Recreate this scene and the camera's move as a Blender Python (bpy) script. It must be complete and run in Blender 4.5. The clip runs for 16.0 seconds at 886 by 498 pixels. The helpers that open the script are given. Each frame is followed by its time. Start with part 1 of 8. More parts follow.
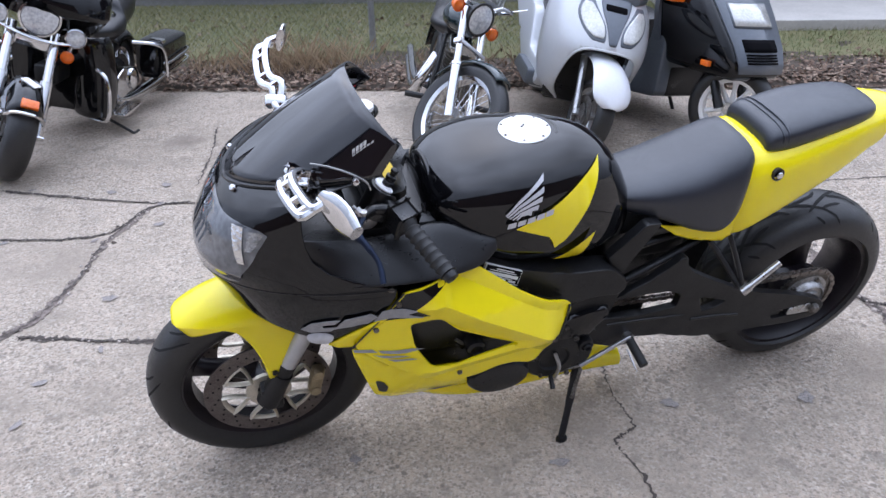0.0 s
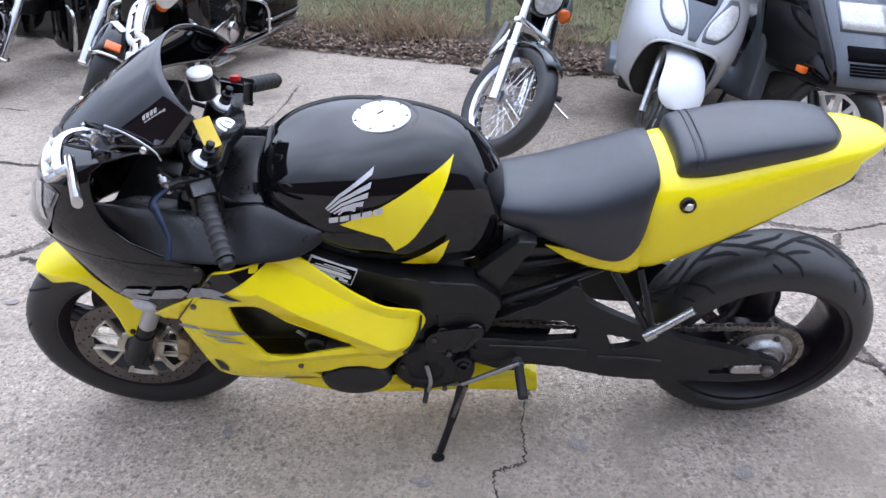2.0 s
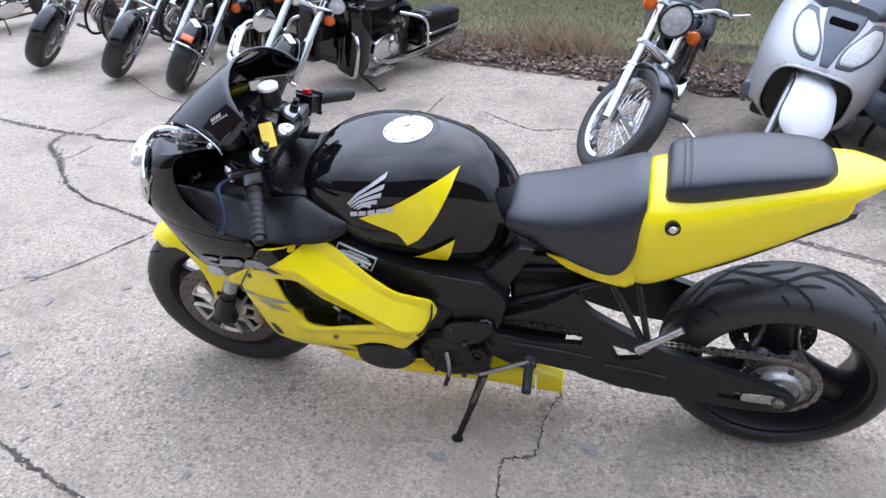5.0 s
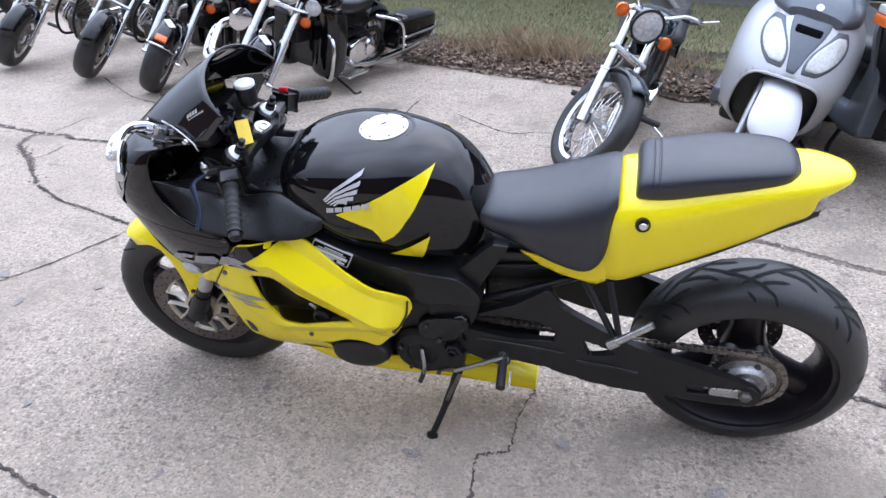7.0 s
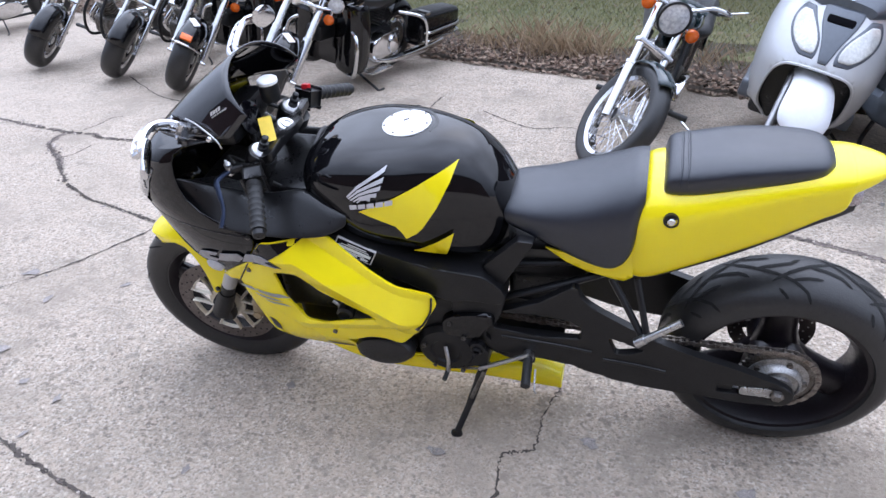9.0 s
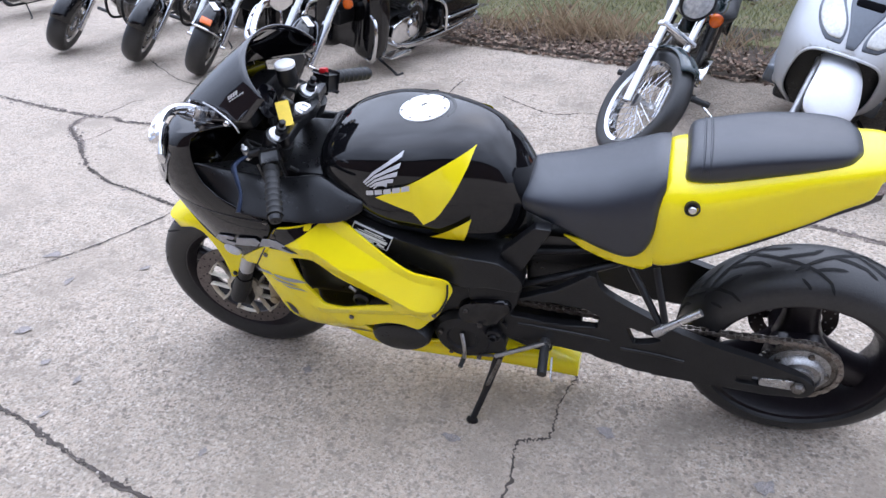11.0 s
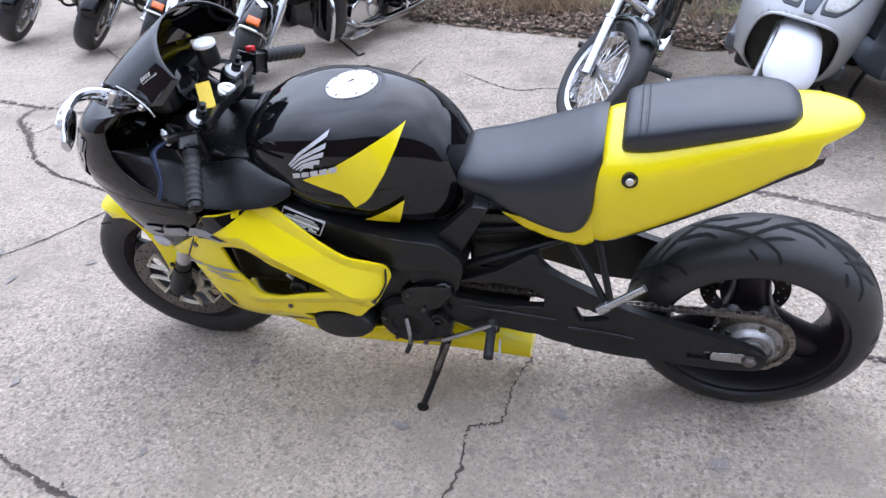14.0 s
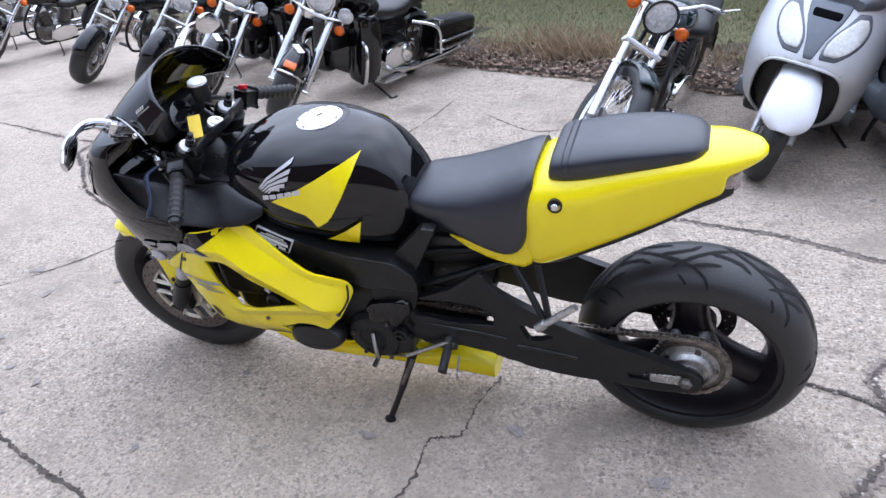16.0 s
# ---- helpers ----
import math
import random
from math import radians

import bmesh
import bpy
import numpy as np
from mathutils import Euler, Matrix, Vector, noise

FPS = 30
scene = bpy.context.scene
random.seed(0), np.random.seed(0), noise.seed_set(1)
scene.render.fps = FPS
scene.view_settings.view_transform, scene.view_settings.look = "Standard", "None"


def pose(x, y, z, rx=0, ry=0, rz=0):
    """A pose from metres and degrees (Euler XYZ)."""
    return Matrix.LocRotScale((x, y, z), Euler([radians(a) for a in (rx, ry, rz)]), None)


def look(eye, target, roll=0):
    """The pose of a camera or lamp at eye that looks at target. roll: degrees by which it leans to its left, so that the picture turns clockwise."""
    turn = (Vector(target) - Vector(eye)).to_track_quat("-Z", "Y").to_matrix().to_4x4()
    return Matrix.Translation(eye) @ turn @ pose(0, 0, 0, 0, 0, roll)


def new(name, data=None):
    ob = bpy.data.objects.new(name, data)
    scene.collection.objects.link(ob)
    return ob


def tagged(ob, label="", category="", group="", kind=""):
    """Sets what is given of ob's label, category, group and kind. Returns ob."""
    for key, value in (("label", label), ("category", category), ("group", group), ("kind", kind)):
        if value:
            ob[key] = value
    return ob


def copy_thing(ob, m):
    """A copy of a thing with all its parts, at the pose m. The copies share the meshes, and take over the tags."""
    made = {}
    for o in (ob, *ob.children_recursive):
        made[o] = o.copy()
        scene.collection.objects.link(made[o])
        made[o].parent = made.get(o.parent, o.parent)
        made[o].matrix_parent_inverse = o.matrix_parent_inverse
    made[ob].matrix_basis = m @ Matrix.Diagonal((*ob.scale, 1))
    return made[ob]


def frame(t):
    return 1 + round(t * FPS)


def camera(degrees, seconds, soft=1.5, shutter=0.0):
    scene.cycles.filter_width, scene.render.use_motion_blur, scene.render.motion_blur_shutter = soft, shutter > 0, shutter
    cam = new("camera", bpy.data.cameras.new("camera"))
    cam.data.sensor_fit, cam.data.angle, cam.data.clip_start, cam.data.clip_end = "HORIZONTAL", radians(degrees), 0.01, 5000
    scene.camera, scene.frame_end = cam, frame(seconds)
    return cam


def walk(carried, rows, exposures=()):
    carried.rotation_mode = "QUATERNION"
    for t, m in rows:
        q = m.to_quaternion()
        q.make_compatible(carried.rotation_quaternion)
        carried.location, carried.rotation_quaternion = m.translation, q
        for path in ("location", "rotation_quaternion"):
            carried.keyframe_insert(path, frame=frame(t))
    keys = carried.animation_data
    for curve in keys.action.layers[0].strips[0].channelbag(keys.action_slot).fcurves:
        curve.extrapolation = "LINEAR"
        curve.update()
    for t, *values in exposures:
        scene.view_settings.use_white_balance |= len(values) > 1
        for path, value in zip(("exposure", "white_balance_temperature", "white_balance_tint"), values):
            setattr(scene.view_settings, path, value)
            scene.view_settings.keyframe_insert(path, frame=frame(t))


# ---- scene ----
cam = camera(63.6, 16.0)
PATH = [
    (0, (-0.685, -1.691, 1.463), (-0.289, 0.028, 0.521), -1.4),
    (0.5, (-0.477, -1.786, 1.473), (-0.305, -0.016, 0.558), -1.4),
    (1, (-0.339, -1.757, 1.456), (-0.329, 0.007, 0.515), -3.3),
    (1.5, (-0.213, -1.666, 1.451), (-0.224, 0.052, 0.428), -1.3),
    (2, (0.046, -1.619, 1.427), (-0.019, 0.116, 0.433), 0.0),
    (2.5, (0.21, -1.674, 1.441), (0.046, 0.044, 0.431), -1.1),
    (3, (0.297, -1.756, 1.485), (0.235, -0.004, 0.522), -0.9),
    (3.5, (0.427, -1.708, 1.465), (0.089, 0.013, 0.504), -2.6),
    (4, (0.487, -1.659, 1.463), (-0.207, -0.064, 0.476), -4.5),
    (4.5, (0.481, -1.703, 1.485), (-0.326, -0.142, 0.531), -5.6),
    (5, (0.474, -1.744, 1.501), (-0.094, -0.084, 0.541), -2.6),
    (5.2, (0.478, -1.751, 1.503), (-0.02, -0.07, 0.54), -1.9),
    (7.3, (0.482, -1.771, 1.492), (-0.027, -0.084, 0.547), -1.2),
    (7.5, (0.481, -1.77, 1.492), (-0.047, -0.086, 0.551), -1.3),
    (8, (0.477, -1.764, 1.49), (-0.071, -0.089, 0.544), -1.7),
    (8.5, (0.474, -1.758, 1.487), (-0.074, -0.086, 0.536), -2.2),
    (9, (0.477, -1.756, 1.485), (-0.089, -0.093, 0.529), -2.6),
    (9.5, (0.48, -1.753, 1.48), (-0.107, -0.102, 0.516), -2.8),
    (10, (0.479, -1.745, 1.478), (-0.126, -0.113, 0.493), -2.9),
    (10.2, (0.476, -1.744, 1.478), (-0.135, -0.116, 0.491), -2.9),
    (12.3, (0.478, -1.744, 1.485), (-0.105, -0.108, 0.494), -2.9),
    (12.5, (0.491, -1.742, 1.483), (-0.075, -0.096, 0.499), -2.8),
    (13, (0.52, -1.734, 1.481), (0.007, -0.071, 0.495), -2.7),
    (13.5, (0.541, -1.709, 1.472), (0.04, -0.048, 0.478), -3.0),
    (14, (0.566, -1.648, 1.436), (0.001, -0.031, 0.402), -4.4),
    (14.5, (0.605, -1.658, 1.447), (-0.023, -0.045, 0.445), -5.6),
    (15, (0.68, -1.806, 1.481), (0.076, -0.149, 0.538), -4.8),
    (15.5, (0.754, -1.837, 1.467), (0.106, -0.211, 0.499), -4.5),
    (16, (0.875, -1.712, 1.442), (0.137, -0.094, 0.526), -5.4),
]
walk(cam, [(t, look(eye, target, roll)) for t, eye, target, roll in PATH], exposures=((0, -0.1), (1, -0.14), (2, 0.08), (3, 0.22), (4, 0.16), (5, 0.13), (9, 0.14), (13, 0.14), (16, 0.1)))

# ---- light: bright overcast sky ----
world = bpy.data.worlds.new("sky")
scene.world = world
world.use_nodes = True
wn, wl = world.node_tree.nodes, world.node_tree.links
sky = wn.new("ShaderNodeTexSky")
sky.sky_type, sky.sun_disc = "NISHITA", False
sky.sun_elevation, sky.sun_rotation = radians(52), radians(10)
sky.air_density, sky.dust_density, sky.ozone_density = 1.0, 6.0, 1.0
cloud = wn.new("ShaderNodeMix")
cloud.data_type = "RGBA"
cloud.inputs[0].default_value = 0.88
wl.new(sky.outputs[0], cloud.inputs[6])
place = wn.new("ShaderNodeTexCoord")
parts_xyz = wn.new("ShaderNodeSeparateXYZ")
wl.new(place.outputs["Generated"], parts_xyz.inputs[0])
rise = wn.new("ShaderNodeMapRange")  # an overcast sky is brighter overhead than at the horizon
rise.inputs["To Min"].default_value, rise.inputs["To Max"].default_value = 0.36, 1.5
wl.new(parts_xyz.outputs[2], rise.inputs["Value"])
dome = wn.new("ShaderNodeVectorMath")
dome.operation = "SCALE"
dome.inputs[0].default_value = (10.5, 12.0, 16.0)
# the cloud is thinner, and brighter, towards the hidden sun behind the row of parked bikes
side_glow = wn.new("ShaderNodeVectorMath")
side_glow.operation = "DOT_PRODUCT"
side_glow.inputs[1].default_value = (0.1, 0.78, 0.62)
wl.new(place.outputs["Generated"], side_glow.inputs[0])
glow = wn.new("ShaderNodeMapRange")
glow.interpolation_type = "SMOOTHSTEP"
for key, value in zip(("From Min", "From Max", "To Min", "To Max"), (-0.6, 1.0, 0.60, 1.62)):
    glow.inputs[key].default_value = value
wl.new(side_glow.outputs["Value"], glow.inputs["Value"])
# soft folds in the cloud
fold = wn.new("ShaderNodeTexNoise")
fold.inputs["Scale"].default_value, fold.inputs["Detail"].default_value = 2.2, 4
wl.new(place.outputs["Generated"], fold.inputs["Vector"])
folds = wn.new("ShaderNodeMapRange")
for key, value in zip(("From Min", "From Max", "To Min", "To Max"), (0.3, 0.7, 0.72, 1.28)):
    folds.inputs[key].default_value = value
wl.new(fold.outputs[0], folds.inputs["Value"])
both = wn.new("ShaderNodeMath")
both.operation = "MULTIPLY"
wl.new(rise.outputs[0], both.inputs[0])
wl.new(glow.outputs[0], both.inputs[1])
all_three = wn.new("ShaderNodeMath")
all_three.operation = "MULTIPLY"
wl.new(both.outputs[0], all_three.inputs[0])
wl.new(folds.outputs[0], all_three.inputs[1])
wl.new(all_three.outputs[0], dome.inputs["Scale"])
wl.new(dome.outputs[0], cloud.inputs[7])
wl.new(cloud.outputs[2], wn["Background"].inputs[0])
wn["Background"].inputs[1].default_value = 0.134
sun = new("sun", bpy.data.lights.new("sun", "SUN"))
sun.data.energy, sun.data.angle, sun.data.color = 0.6, radians(130), (1.0, 0.95, 0.86)
sun.matrix_world = look((1.3, 7.7, 10), (0, 0, 0))

# ---- materials ----
def shader(name, base, rough=0.5, metal=0.0, vary=0.0, scale=8.0, bump=0.0, bscale=60.0, coat=0.0, second=None, dust=0.0, spec=0.5, rvary=0.0):
    """A surface with large and small variation of colour and roughness, fine relief and a little dust."""
    m = bpy.data.materials.new(name)
    m.use_nodes = True
    n, l = m.node_tree.nodes, m.node_tree.links
    p = n["Principled BSDF"]
    p.inputs["Roughness"].default_value, p.inputs["Metallic"].default_value = rough, metal
    p.inputs["Coat Weight"].default_value, p.inputs["Coat Roughness"].default_value = coat, 0.04
    p.inputs["Specular IOR Level"].default_value = spec
    p.inputs["Base Color"].default_value = (*base, 1)
    tc = n.new("ShaderNodeTexCoord")
    if vary or second:
        a = n.new("ShaderNodeTexNoise")
        a.inputs["Scale"].default_value, a.inputs["Detail"].default_value = scale, 6
        l.new(tc.outputs["Object"], a.inputs["Vector"])
        b = n.new("ShaderNodeTexNoise")
        b.inputs["Scale"].default_value, b.inputs["Detail"].default_value = scale * 9, 3
        l.new(tc.outputs["Object"], b.inputs["Vector"])
        mix = n.new("ShaderNodeMix")
        mix.data_type = "RGBA"
        other = second or [c * (1 - vary) for c in base]
        mix.inputs[6].default_value, mix.inputs[7].default_value = (*base, 1), (*other, 1)
        add = n.new("ShaderNodeMath")
        add.operation = "ADD"
        l.new(a.outputs[0], add.inputs[0])
        l.new(b.outputs[0], add.inputs[1])
        ramp = n.new("ShaderNodeMapRange")
        ramp.inputs["From Min"].default_value, ramp.inputs["From Max"].default_value = 0.75, 1.25
        l.new(add.outputs[0], ramp.inputs["Value"])
        l.new(ramp.outputs[0], mix.inputs[0])
        l.new(mix.outputs[2], p.inputs["Base Color"])
        if rvary:
            rr = n.new("ShaderNodeMapRange")
            rr.inputs["To Min"].default_value, rr.inputs["To Max"].default_value = max(0.02, rough - rvary), min(1, rough + rvary)
            l.new(ramp.outputs[0], rr.inputs["Value"])
            l.new(rr.outputs[0], p.inputs["Roughness"])
    if bump:
        c = n.new("ShaderNodeTexNoise")
        c.inputs["Scale"].default_value, c.inputs["Detail"].default_value = bscale, 4
        l.new(tc.outputs["Object"], c.inputs["Vector"])
        bp = n.new("ShaderNodeBump")
        bp.inputs["Strength"].default_value, bp.inputs["Distance"].default_value = bump, 0.01
        l.new(c.outputs[0], bp.inputs["Height"])
        l.new(bp.outputs[0], p.inputs["Normal"])
    return m


M_BLACK = shader("black_gloss_paint", (0.004, 0.004, 0.0048), 0.05, vary=0.3, rvary=0.02, spec=0.46)
M_YELLOW = shader("yellow_paint", (0.90, 0.75, 0.008), 0.22, vary=0.02, scale=2, coat=0.2)
M_MATTE = shader("black_plastic", (0.006, 0.006, 0.0068), 0.36, vary=0.35, scale=14, bump=0.05, bscale=400, rvary=0.1)
M_FRAME = shader("satin_black_metal", (0.0085, 0.0085, 0.0095), 0.40, vary=0.4, scale=20, rvary=0.1, spec=0.38)
M_SEAT = shader("black_vinyl", (0.008, 0.0115, 0.020), 0.37, vary=0.2, scale=10, bump=0.14, bscale=700, rvary=0.05, spec=0.75)
M_TYRE = shader("tyre_rubber", (0.012, 0.012, 0.0125), 0.44, vary=0.4, scale=12, bump=0.08, bscale=250, second=(0.022, 0.0215, 0.0215), rvary=0.08)
M_RUBBER = shader("grip_rubber", (0.015, 0.015, 0.015), 0.6, vary=0.3, bump=0.1, bscale=300)
M_CHROME = shader("chrome", (0.68, 0.68, 0.69), 0.1, 1.0, vary=0.1, scale=20, rvary=0.06)
M_ALU = shader("worn_aluminium", (0.55, 0.55, 0.55), 0.35, 1.0, vary=0.3, scale=30, rvary=0.12)
M_BRIGHT = shader("polished_cap", (0.9, 0.9, 0.9), 0.38, 0.15, vary=0.1, scale=30)
M_STEEL = shader("grimy_steel", (0.22, 0.21, 0.2), 0.45, 0.9, vary=0.5, scale=40, second=(0.08, 0.065, 0.05), rvary=0.15)
M_RIM = shader("dark_purple_rim", (0.010, 0.007, 0.010), 0.38, 0.0, vary=0.4, scale=14, rvary=0.1, spec=0.4)
M_GOLD = shader("gold_caliper", (0.40, 0.32, 0.20), 0.45, 0.5, vary=0.3, scale=40)
M_GOLDALU = shader("gold_tinted_aluminium", (0.70, 0.64, 0.52), 0.36, 0.5, vary=0.3, scale=30)
M_BLUE = shader("anodised_blue", (0.014, 0.022, 0.045), 0.32, 0.7, vary=0.2)
M_SCREEN = shader("tinted_screen", (0.004, 0.004, 0.006), 0.04, vary=0.2, spec=0.85)
M_SILVERDECAL = shader("silver_decal", (0.58, 0.58, 0.60), 0.4, 0.1, vary=0.2)
M_GREYDECAL = shader("grey_decal", (0.33, 0.33, 0.345), 0.35, 0.1, vary=0.25)
M_CARRIER = shader("dull_cast_aluminium", (0.42, 0.42, 0.42), 0.42, 0.8, vary=0.4, scale=35, second=(0.2, 0.19, 0.18), rvary=0.12)
M_CHAIN = shader("grey_brown_chain", (0.36, 0.33, 0.30), 0.42, 0.7, vary=0.5, scale=60, second=(0.12, 0.09, 0.07))
M_PLATE = shader("white_label", (0.6, 0.6, 0.58), 0.5, vary=0.15, scale=60)
M_INK = shader("label_ink", (0.02, 0.02, 0.02), 0.5)
M_TAG = shader("yellow_tag", (0.85, 0.60, 0.05), 0.5, vary=0.1)
M_RED = shader("red_switch", (0.5, 0.01, 0.015), 0.3)
M_ORANGE = shader("orange_lens", (0.85, 0.16, 0.01), 0.15, vary=0.2, scale=60, coat=0.6)
M_SILVER = shader("silver_paint", (0.56, 0.575, 0.59), 0.3, 0.1, vary=0.04, scale=4, coat=0.5)
M_WHITE = shader("pearl_fender", (0.70, 0.71, 0.74), 0.32, 0.0, vary=0.05, coat=0.4)
M_VOID = shader("deep_vent", (0.004, 0.004, 0.005), 0.9, spec=0.05)
M_GREY = shader("grey_paint", (0.105, 0.120, 0.142), 0.36, 0.1, vary=0.15, scale=6, coat=0.3)
M_TEAL = shader("teal_black_paint", (0.006, 0.02, 0.024), 0.12, vary=0.3, coat=0.6)
M_REFLECT = shader("lamp_reflector", (0.85, 0.85, 0.84), 0.12, 0.9, vary=0.3, scale=60, bump=0.4, bscale=120)
M_HEADTIP = shader("faceted_lamp_corner", (0.45, 0.46, 0.47), 0.15, 0.6, vary=0.6, scale=40, bump=0.6, bscale=90, second=(0.15, 0.155, 0.16), coat=0.8)
M_LEATHER = shader("saddle_leather", (0.012, 0.012, 0.013), 0.35, vary=0.3, bump=0.1, bscale=200)


def glass(name, tint, rough=0.02):
    m = bpy.data.materials.new(name)
    m.use_nodes = True
    p = m.node_tree.nodes["Principled BSDF"]
    p.inputs["Base Color"].default_value = (*tint, 1)
    p.inputs["Roughness"].default_value, p.inputs["Transmission Weight"].default_value, p.inputs["IOR"].default_value = rough, 1.0, 1.2
    return m


M_CLEAR = glass("clear_screen", (0.8, 0.82, 0.85), 0.05)


def island_material(name, a, b, c, rough=0.85):
    """Colour that differs from piece to piece of one mesh."""
    m = bpy.data.materials.new(name)
    m.use_nodes = True
    n, l = m.node_tree.nodes, m.node_tree.links
    g = n.new("ShaderNodeNewGeometry")
    r = n.new("ShaderNodeValToRGB")
    r.color_ramp.elements[0].color, r.color_ramp.elements[1].color = (*a, 1), (*c, 1)
    e = r.color_ramp.elements.new(0.5)
    e.color = (*b, 1)
    l.new(g.outputs["Random Per Island"], r.inputs[0])
    l.new(r.outputs[0], n["Principled BSDF"].inputs["Base Color"])
    n["Principled BSDF"].inputs["Roughness"].default_value = rough
    return m


# ---- mesh tools ----
def part(name, bm, material, parent, label="", smooth=True, mods=(), sharp=0.7):
    me = bpy.data.meshes.new(name)
    bmesh.ops.recalc_face_normals(bm, faces=bm.faces)
    if smooth:
        for f in bm.faces:
            f.smooth = True
        for e in bm.edges:
            if len(e.link_faces) == 2 and e.calc_face_angle(0) > sharp:
                e.smooth = False
    areas = sorted(f.calc_area() for f in bm.faces) if smooth and len(bm.faces) < 2500 else [0]
    uneven = areas[-1] > 40 * areas[len(areas) // 2] > 0 or areas[-1] > 0.004
    bm.to_mesh(me)
    bm.free()
    me.materials.append(material)
    ob = new(name, me)
    ob.parent = parent
    if uneven and not mods:
        mod = ob.modifiers.new("flat_faces", "WEIGHTED_NORMAL")
        mod.keep_sharp = True
    if label:
        ob["label"] = label
    for kind, values in mods:
        mod = ob.modifiers.new(kind.lower(), kind)
        for key, value in values.items():
            if key == "levels":
                mod.levels = mod.render_levels = value
            elif key == "thickness":
                mod.thickness, mod.offset = value, 0
            elif key == "width":
                mod.width, mod.segments, mod.limit_method = value, 2, "ANGLE"
    return ob


SUB1 = (("SUBSURF", {"levels": 1}),)


def thing(name, label, category, m, group="", kind=""):
    e = new(name)
    e.empty_display_size = 0.1
    e.matrix_basis = m
    return tagged(e, label, category, group, kind)


def V(*a):
    return Vector(a)


def basis(d):
    """Two directions across d."""
    d = d.normalized()
    a = d.orthogonal() if abs(d.z) > 0.98 else d.cross(V(0, 0, 1))
    a.normalize()
    return a, d.cross(a).normalized()


def grid_faces(bm, rows, ring=True):
    for a, b in zip(rows, rows[1:]):
        n = len(a)
        for i in range(n if ring else n - 1):
            j = (i + 1) % n
            try:
                bm.faces.new((a[i], a[j], b[j], b[i]))
            except ValueError:
                pass


def loft(bm, rings, caps=True, ring=True):
    rows = [[bm.verts.new(p) for p in r] for r in rings]
    grid_faces(bm, rows, ring)
    if caps and ring:
        bm.faces.new(rows[0])
        bm.faces.new(rows[-1])
    return rows


def smooth_path(pts, n=6):
    """More points along a polyline, rounded."""
    pts = [Vector(p) for p in pts]
    if len(pts) < 3:
        return pts
    out = []
    for i in range(len(pts) - 1):
        p0, p1, p2, p3 = pts[max(i - 1, 0)], pts[i], pts[i + 1], pts[min(i + 2, len(pts) - 1)]
        for k in range(n):
            t = k / n
            out.append(0.5 * ((2 * p1) + (p2 - p0) * t + (2 * p0 - 5 * p1 + 4 * p2 - p3) * t * t + (3 * p1 - p0 - 3 * p2 + p3) * t ** 3))
    return out + [pts[-1]]


def tube(bm, pts, r, n=12, rounded=True, flat=1.0):
    pts = smooth_path(pts) if rounded else [Vector(p) for p in pts]
    rings, a = [], None
    for i, p in enumerate(pts):
        d = (pts[min(i + 1, len(pts) - 1)] - pts[max(i - 1, 0)]).normalized()
        if a is None:
            a, b = basis(d)
        a = (a - d * a.dot(d)).normalized()
        b = d.cross(a)
        q = r[min(int(i * len(r) / len(pts)), len(r) - 1)] if isinstance(r, (list, tuple)) else r
        rings.append([p + a * q * math.cos(2 * math.pi * k / n) + b * q * flat * math.sin(2 * math.pi * k / n) for k in range(n)])
    loft(bm, rings)


def lathe(bm, profile, m=Matrix(), n=32, close=False):
    """Profile of (radius, height) turned round the local z of m."""
    rings = []
    for r, h in profile:
        r = max(r, 1e-4)
        rings.append([m @ V(r * math.cos(2 * math.pi * k / n), r * math.sin(2 * math.pi * k / n), h) for k in range(n)])
    rows = [[bm.verts.new(p) for p in r] for r in rings]
    grid_faces(bm, rows)
    if close:
        grid_faces(bm, [rows[-1], rows[0]])
    else:
        bm.faces.new(rows[0])
        bm.faces.new(rows[-1])


def aim(p, d):
    """A frame at p whose z runs along d."""
    d = Vector(d).normalized()
    a, b = basis(d)
    return Matrix.Translation(p) @ Matrix((a, b, d)).transposed().to_4x4()


def disc_y(c, side=1):
    """A frame at c whose z runs along y: the axle of a wheel."""
    return aim(c, (0, side, 0))


def box(bm, c, s, m=Matrix(), bevel=0.0):
    r = bmesh.ops.create_cube(bm, size=1.0)
    vs = r["verts"]
    for v in vs:
        v.co = m @ (V(v.co.x * s[0], v.co.y * s[1], v.co.z * s[2]) + Vector(c))
    if bevel:
        es = list({e for v in vs for e in v.link_edges})
        bmesh.ops.bevel(bm, geom=es, offset=bevel, segments=2, affect="EDGES", profile=0.5)


